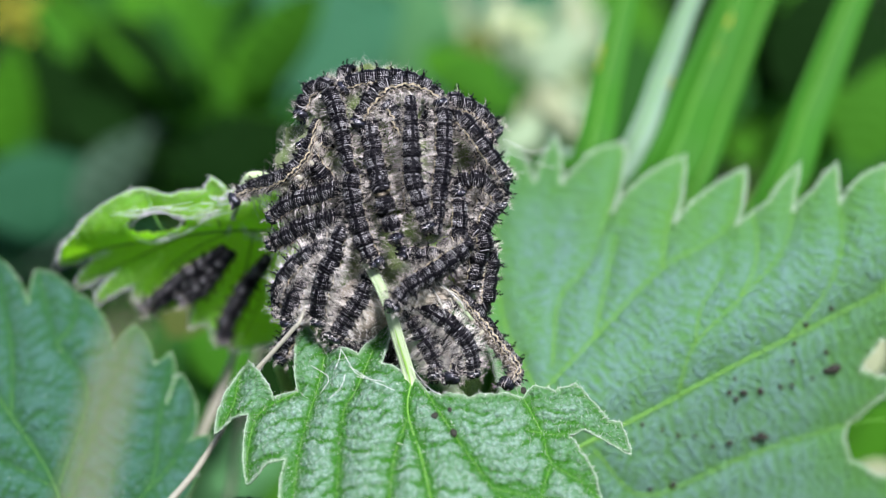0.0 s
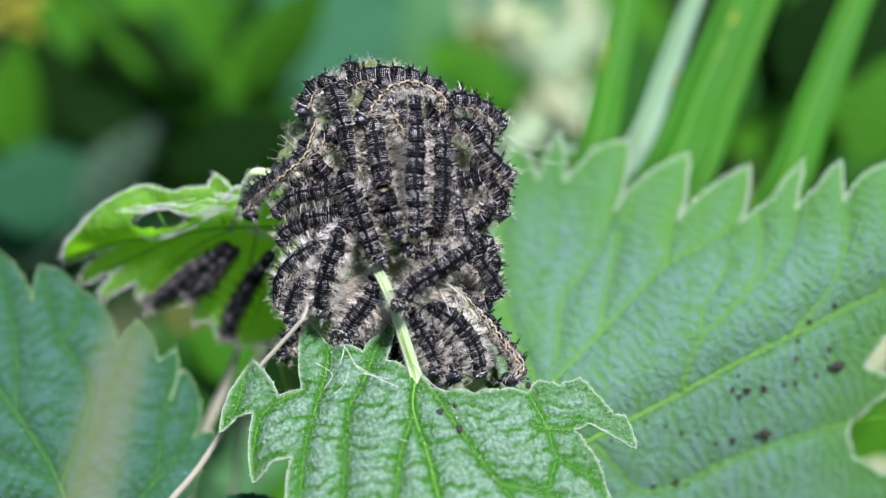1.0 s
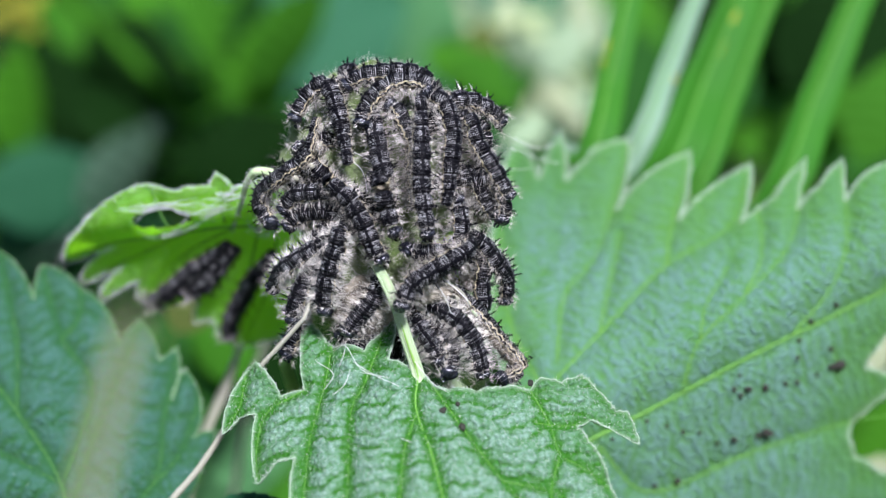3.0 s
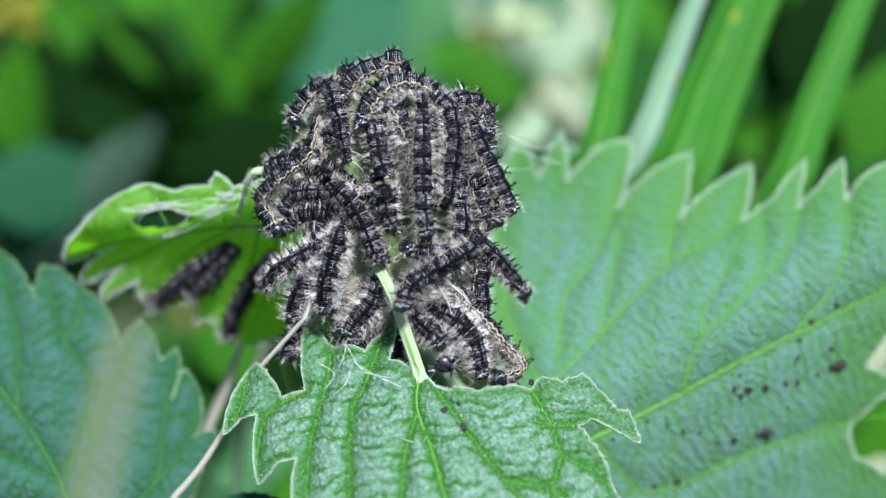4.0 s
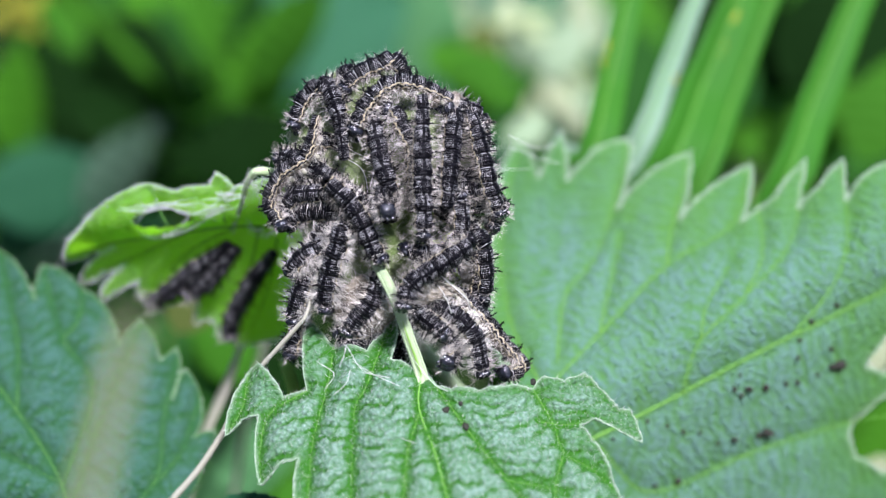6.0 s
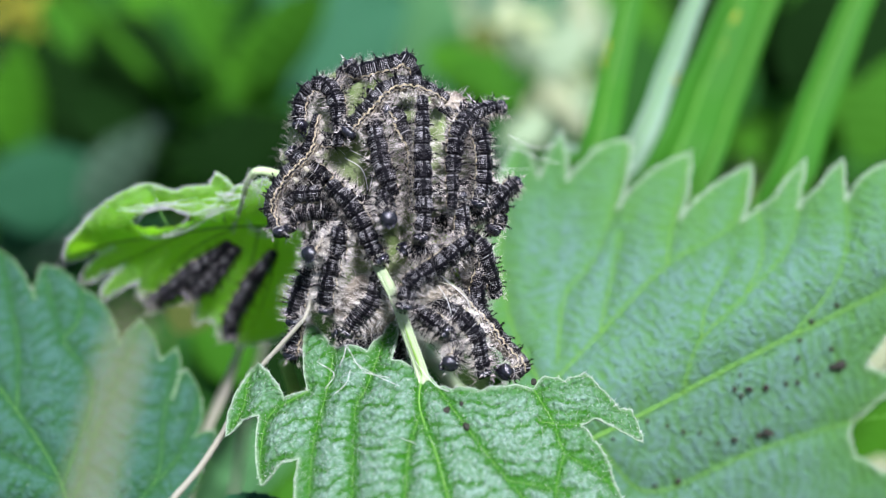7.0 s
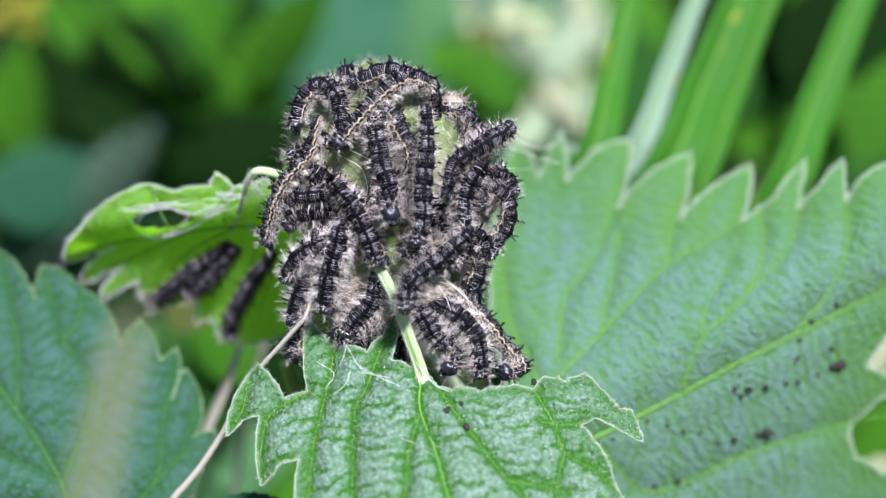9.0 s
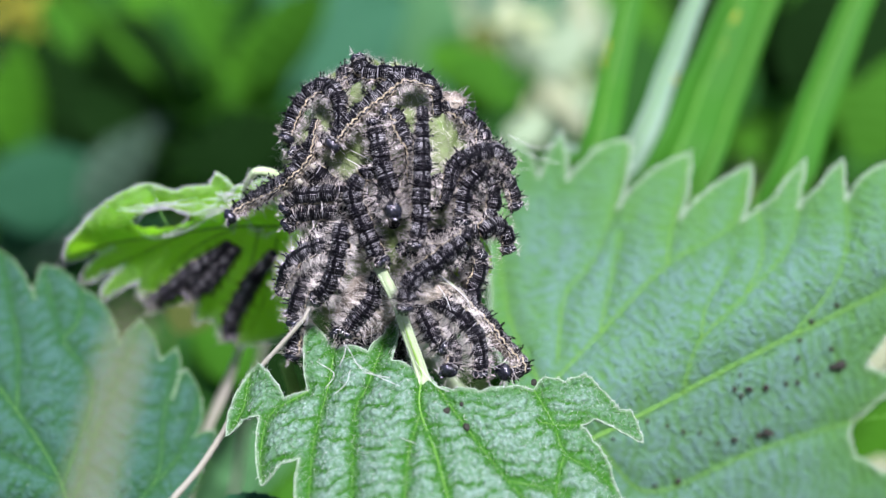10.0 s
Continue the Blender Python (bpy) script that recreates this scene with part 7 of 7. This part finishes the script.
far_leaf("olive", (-36.7, 45.0, -23.5), (0.87, -0.17, -0.47), (0.50, 0.30, 0.81), 13)
far_leaf("cream", (22.4, 120.0, -9.2), (0.80, 0.59, -0.15), (-0.32, 0.62, 0.71), 13)
far_leaf("cream", (19.1, 120.0, -12.6), (0.38, 0.83, 0.40), (-0.87, 0.17, 0.47), 12)
far_leaf("cream", (22.5, 85.0, -6.4), (0.71, 0.64, 0.30), (-0.57, 0.28, 0.77), 7)
far_leaf("cream", (16.8, 190.0, -9.3), (0.76, 0.63, -0.16), (-0.09, 0.34, 0.94), 18)
far_leaf("cream", (5.1, 200.0, -10.4), (0.60, 0.64, -0.47), (0.34, 0.32, 0.88), 17)
far_leaf("cream", (34.1, 190.0, -8.6), (0.76, 0.58, -0.28), (0.09, 0.34, 0.94), 17)
far_leaf("pale", (19.8, 160.0, -10.7), (0.43, 0.21, -0.88), (0.87, 0.17, 0.47), 17)
far_leaf("fresh", (67.3, 110.0, 4.0), (0.50, 0.79, -0.36), (0.14, 0.34, 0.93), 27)
far_leaf("cream", (64.8, 40.0, -30.5), (0.88, 0.21, -0.42), (0.34, 0.32, 0.88), 8)
far_leaf("lime", (64.8, 38.0, -43.9), (0.85, -0.01, -0.52), (0.50, 0.30, 0.81), 14)
far_leaf("cream", (65.6, 36.0, -48.5), (0.32, 0.02, -0.95), (0.94, 0.12, 0.32), 8)
far_leaf("mint", (-16.4, 200.0, -22.3), (0.05, -0.09, -0.99), (1.00, 0.02, 0.05), 43)
far_leaf("grey", (-85.6, 170.0, -39.5), (0.35, -0.84, -0.42), (0.89, 0.16, 0.43), 41)
far_leaf("grey", (-101.8, 180.0, -51.2), (0.19, -0.86, -0.48), (0.97, 0.08, 0.23), 42)
far_leaf("grey", (-70.5, 150.0, -31.0), (0.50, -0.84, -0.23), (0.71, 0.24, 0.66), 24)
far_leaf("grey", (-88.8, 165.0, -44.3), (0.44, -0.82, -0.37), (0.82, 0.20, 0.54), 29)
far_leaf("fresh", (-110.3, 200.0, -50.6), (0.98, -0.06, -0.16), (0.17, 0.34, 0.93), 44)
far_leaf("dark", (-39.6, 125.0, -22.1), (0.34, -0.32, -0.88), (0.94, 0.12, 0.32), 23)
far_leaf("dark", (-41.0, 110.0, -23.6), (-0.34, -0.32, -0.88), (0.94, -0.12, -0.32), 18)
far_leaf("green", (-91.1, 165.0, -33.2), (0.61, -0.79, 0.08), (0.31, 0.33, 0.89), 32)
far_leaf("dark", (-69.4, 150.0, -24.5), (-0.33, -0.88, -0.34), (0.88, -0.16, -0.44), 33)
far_leaf("lime", (-55.3, 165.0, -19.7), (0.49, -0.78, 0.38), (-0.17, 0.34, 0.93), 26)
far_leaf("fresh", (-41.8, 175.0, -12.5), (0.66, -0.74, -0.14), (0.50, 0.30, 0.81), 32)
far_leaf("green", (-27.0, 140.0, -18.8), (0.38, -0.83, -0.40), (0.87, 0.17, 0.47), 24)
far_leaf("fresh", (-81.5, 180.0, -10.8), (-0.35, -0.92, -0.14), (0.79, -0.21, -0.58), 35)
far_leaf("fresh", (-38.1, 70.0, -41.8), (0.87, 0.17, 0.47), (-0.50, 0.30, 0.81), 17)
far_leaf("soft", (-38.7, 90.0, -64.7), (0.98, 0.06, 0.16), (-0.15, 0.76, 0.63), 36)
far_leaf("soft", (-46.3, 96.0, -59.2), (0.81, -0.05, -0.58), (0.43, 0.73, 0.53), 26)
far_leaf("soft", (-35.4, 86.0, -74.7), (0.96, -0.23, -0.19), (0.30, 0.75, 0.59), 32)
far_leaf("fresh", (-30.1, 96.0, -64.1), (0.87, 0.17, 0.47), (-0.43, 0.73, 0.53), 35)
far_leaf("soft", (-43.7, 92.0, -83.0), (0.82, 0.39, 0.41), (-0.56, 0.70, 0.45), 33)
far_leaf("fresh", (-27.2, 84.0, -76.0), (0.98, -0.06, -0.16), (0.15, 0.76, 0.63), 28)
far_leaf("soft", (-21.5, 95.0, -72.1), (0.87, -0.17, -0.47), (0.43, 0.73, 0.53), 35)
far_leaf("mint", (-88.4, 150.0, -39.6), (0.39, 0.46, 0.79), (-0.88, 0.43, 0.19), 42)
far_leaf("fresh", (-78.9, 160.0, -51.0), (0.54, -0.43, -0.72), (0.81, 0.48, 0.32), 35)
far_leaf("soft", (-95.7, 150.0, -49.0), (0.98, -0.06, -0.16), (0.16, 0.70, 0.69), 31)
far_leaf("mint", (-22.8, 170.0, -8.9), (0.64, -0.26, -0.72), (0.69, 0.60, 0.40), 43)
far_leaf("soft", (-11.6, 190.0, -10.0), (0.50, 0.30, 0.81), (-0.78, 0.55, 0.28), 42)
far_leaf("grey", (-68.5, 135.0, -31.7), (0.24, 0.61, -0.76), (0.50, 0.59, 0.63), 28)
far_leaf("teal", (-80.6, 126.0, -32.0), (0.26, -0.33, -0.91), (0.84, 0.55, 0.04), 29)
far_leaf("green", (-89.6, 132.0, -28.9), (0.90, 0.16, -0.41), (0.15, 0.76, 0.63), 24)
far_leaf("fresh", (-43.0, 143.0, -6.0), (0.41, 0.65, -0.64), (0.16, 0.64, 0.75), 32)
far_leaf("lime", (-37.3, 139.0, -10.0), (0.48, 0.51, -0.72), (0.38, 0.62, 0.69), 30)
far_leaf("green", (-40.0, 141.0, -2.0), (0.17, 0.71, -0.68), (0.26, 0.63, 0.73), 25)
far_leaf("fresh", (-30.9, 137.0, -2.4), (0.28, 0.53, -0.80), (0.58, 0.57, 0.58), 27)
far_leaf("lime", (-89.6, 140.0, -17.5), (0.35, 0.72, -0.59), (-0.03, 0.64, 0.77), 31)
far_leaf("green", (-53.5, 139.0, -2.8), (0.42, 0.82, -0.39), (-0.58, 0.57, 0.58), 24)
far_leaf("fresh", (-48.5, 145.0, -1.5), (0.54, 0.69, -0.47), (-0.16, 0.64, 0.75), 26)


def blossom(o, size, amount, material, label):
    """A loose head of small round florets on a thin stalk."""
    top = thing("flower_head", Matrix.Translation(place(o)), label, "flower")
    rng = np.random.RandomState(int(size * 7))
    for k in range(amount):
        bm = bmesh.new()
        bmesh.ops.create_icosphere(bm, subdivisions=2, radius=size * 0.22 * MM)
        for v in bm.verts:
            v.co.z *= 0.6
            v.co *= 1 + 0.35 * math.sin(5 * math.atan2(v.co.y, v.co.x))
        me = bpy.data.meshes.new("floret")
        bm.to_mesh(me)
        bm.free()
        me.materials.append(material)
        d = rng.normal(0, 0.42, 3) * size * MM
        part("floret", me, top).matrix_local = pose(*d, *rng.uniform(-50, 50, 3))
    vs, fs = tube(np.array([(0, 0, 0), (0, 3, -4 * size), (0, 6, -12 * size)]) * MM, np.array((0.6, 0.8, 1.0)) * MM, 6)
    part("stalk", mesh_of("stalk", vs, fs, FAR["green"]), top)


rod("stem", [(-25.9, 18.8, -18.5), (-28.4, 17.2, -25.9), (-31.9, 15.5, -33.3), (-34, 13.6, -41.5)], 0.42, 0.5, STALK, "pale green stalk in the undergrowth", "stem")
rod("stem", [(-25.8, 37.8, -27.7), (-28.6, 36.2, -37.9), (-31.4, 32.9, -53)], 0.42, 0.5, STALK, "pale green stalk in the undergrowth", "stem")
rod("stem", [(-18.5, 1.1, -14.4), (-17.6, 0.9, -18), (-16.7, 0.2, -22.8), (-16.1, -2.1, -32.2)], 0.8, 0.9, VEIN, "yellowish green plant stem in the undergrowth", "stem")
far_leaf("teal", (-22, -7.3, -28.8), (0.09, -0.97, -0.21), (1, 0.09, 0.02), 9)
rod("stem", [(-26.1, 18, -19.3), (-28.8, 19, -25.6), (-31.6, 20, -32.3), (-34.8, 22, -41.2)], 0.3, 0.4, STALK, "thin pale stalk in the undergrowth", "stem")
blossom((14.7, 148.4, -1.6), 9.5, 12, BLOSSOM, "pale yellow flower head in the undergrowth")
blossom((26.8, 144.1, -13.6), 8, 12, BLOSSOM, "pale yellow flower head in the undergrowth")
blossom((-98.8, 178, -8), 11, 12, YELLOW, "yellow flower head in the undergrowth")
rod("stem", [(-102.2, 134.2, -128.4), (-99.3, 156.9, -51.4), (-95.1, 167.2, -8.3)], 2.4, 1.8, FAR["fresh"], "green plant stem in the undergrowth", "stem")
rod("stem", [(-46, 147.6, -38.8), (-57, 151.1, -23.5), (-68.4, 151.6, -10.2), (-79.9, 152.3, 3.2), (-90.3, 154.8, 16.1)], 1.7, 1.5, FAR["lime"], "light green plant stem in the undergrowth", "stem")


def nettle_plant(x, y, height, seed):
    """A nettle in the undergrowth: a square stem with crossed pairs of toothed leaves."""
    rng = random.Random(seed)
    top = thing("nettle_plant", Matrix.Translation((x, y, 0)), "tall nettle in the undergrowth, leaves darkened for shade", "plant", "undergrowth nettles")
    lean = (rng.uniform(-0.05, 0.05), rng.uniform(-0.04, 0.04))
    line = np.array([(lean[0] * t * t, lean[1] * t * t, height * t) for t in np.linspace(0, 1, 9)])
    part("stem", mesh_of("stem", *tube(line, np.linspace(0.0035, 0.0015, 9), 6), STEM), top)
    for k in range(6):
        t = 1 - 0.11 * k
        size = (26, 40, 54, 64, 70, 70)[k]
        kind = rng.choice(("green", "dark", "dark", "teal"))
        if (kind, size) not in FAR_DATA:
            vs, fs = far_mesh(size)
            FAR_DATA[kind, size] = mesh_of("far_leaf", np.array(vs) * size * MM, fs, FAR[kind])
        for side in (0, 180):
            leaf = part("leaf", FAR_DATA[kind, size], top)
            leaf.matrix_local = pose(lean[0] * t * t, lean[1] * t * t, height * t, 0, 0, 90 * k + side + rng.uniform(-20, 20)) @ pose(0, 0.004, 0, rng.uniform(-35, 5), rng.uniform(-15, 15), 0)


rng = random.Random(3)
for k in range(26):
    y = 0.22 + 0.028 * k
    nettle_plant(rng.uniform(-1, 1) * (0.12 + 0.35 * y), y, min(0.56, 0.60 - 0.30 * y + rng.uniform(-0.10, 0.04)), k)

# ---------------------------------------------------------------- ground and meadow
n = 60
vs, fs = [], []
for i in range(n + 1):
    for j in range(n + 1):
        x, y = ((2 * k / n - 1) for k in (i, j))
        x, y = 400 * x * abs(x) ** 3, 400 * y * abs(y) ** 3
        vs.append((x, y, 0.03 * noise.noise((x * 0.8, y * 0.8, 0)) + 0.004 * max(0, math.hypot(x, y) - 20)))
for i in range(n):
    for j in range(n):
        a = i * (n + 1) + j
        fs.append((a, a + n + 1, a + n + 2, a + 1))
tagged(new("ground", mesh_of("ground", vs, fs, SOIL)), "dark mossy soil under the nettles", "ground", kind="structure")

rng = np.random.RandomState(8)
vs, fs = [], []
for k in range(16000):
    away, turn = 3.2 * rng.rand() ** 0.7, rng.uniform(0, 2 * math.pi)
    x, y = away * math.sin(turn), 0.6 + away * math.cos(turn)
    h, a, lean = rng.uniform(0.15, 0.42), rng.uniform(0, 6.28), rng.uniform(0.05, 0.25)
    w = rng.uniform(0.002, 0.005)
    b = len(vs)
    cx, sx = math.cos(a), math.sin(a)
    for t, ww in ((0, 1), (0.4, 0.9), (0.75, 0.6)):
        ox, oy, oz = lean * t * t * sx, -lean * t * t * cx, h * t
        vs += [(x + ox - w * ww * cx, y + oy - w * ww * sx, oz), (x + ox + w * ww * cx, y + oy + w * ww * sx, oz)]
    vs.append((x + lean * sx, y - lean * cx, h))
    fs += [(b, b + 1, b + 3, b + 2), (b + 2, b + 3, b + 5, b + 4), (b + 4, b + 5, b + 6)]
tagged(new("meadow_grass", mesh_of("meadow_grass", vs, fs, FROND)), "dense meadow grass round the nettles, darkened for shade", "grass", kind="stuff")


# ---------------------------------------------------------------- what moves
def motions():
    for crawler in CRAWLERS:
        crawler.move()
    # the bitten leaf swings and settles as the caterpillars shift their weight: seconds, degrees, millimetres along and across
    rest = bitten_leaf.matrix_world.copy()
    stalk = bare_petiole.matrix_world.copy()
    riders = [(ob, rest.inverted() @ ob.matrix_world) for ob in SPECKS if ob["rides"]]
    swing = [(0, 2.3, -0.76, 0.0), (0.5, 1.7, -0.55, 0.06), (1.0, 1.4, -0.55, 0.03), (1.5, 1.0, -0.4, 0.0), (2.0, 0.86, -0.38, 0.0), (2.5, 0.75, -0.38, 0.05), (4.0, 0.2, -0.28, 0.1),
             (5.0, 0.3, -0.18, 0.1), (5.5, 0.1, -0.12, 0.1), (7.0, -0.1, 0.0, 0.06), (8.0, -0.5, 0.06, 0.1), (9.0, -0.2, 0.0, 0.03), (10.0, 0.0, 0.0, 0.0)]
    rows, stalk_rows = [], []
    for t, turn, right, up in swing:
        pivot = pose(-2 * MM, 5 * MM, 0)
        m = rest @ pose(-right * MM, -up * MM, 0) @ pivot @ pose(0, 0, 0, 0, 0, -turn) @ pivot.inverted()
        rows.append((t, m))
        stalk_rows.append((t, stalk @ pose(0, 0, 0, 0, -right * 4.2, 0)))
    walk(bitten_leaf, rows)
    walk(bare_petiole, stalk_rows)
    for ob, m in riders:
        walk(ob, [(t, p @ m) for t, p in rows])


motions()
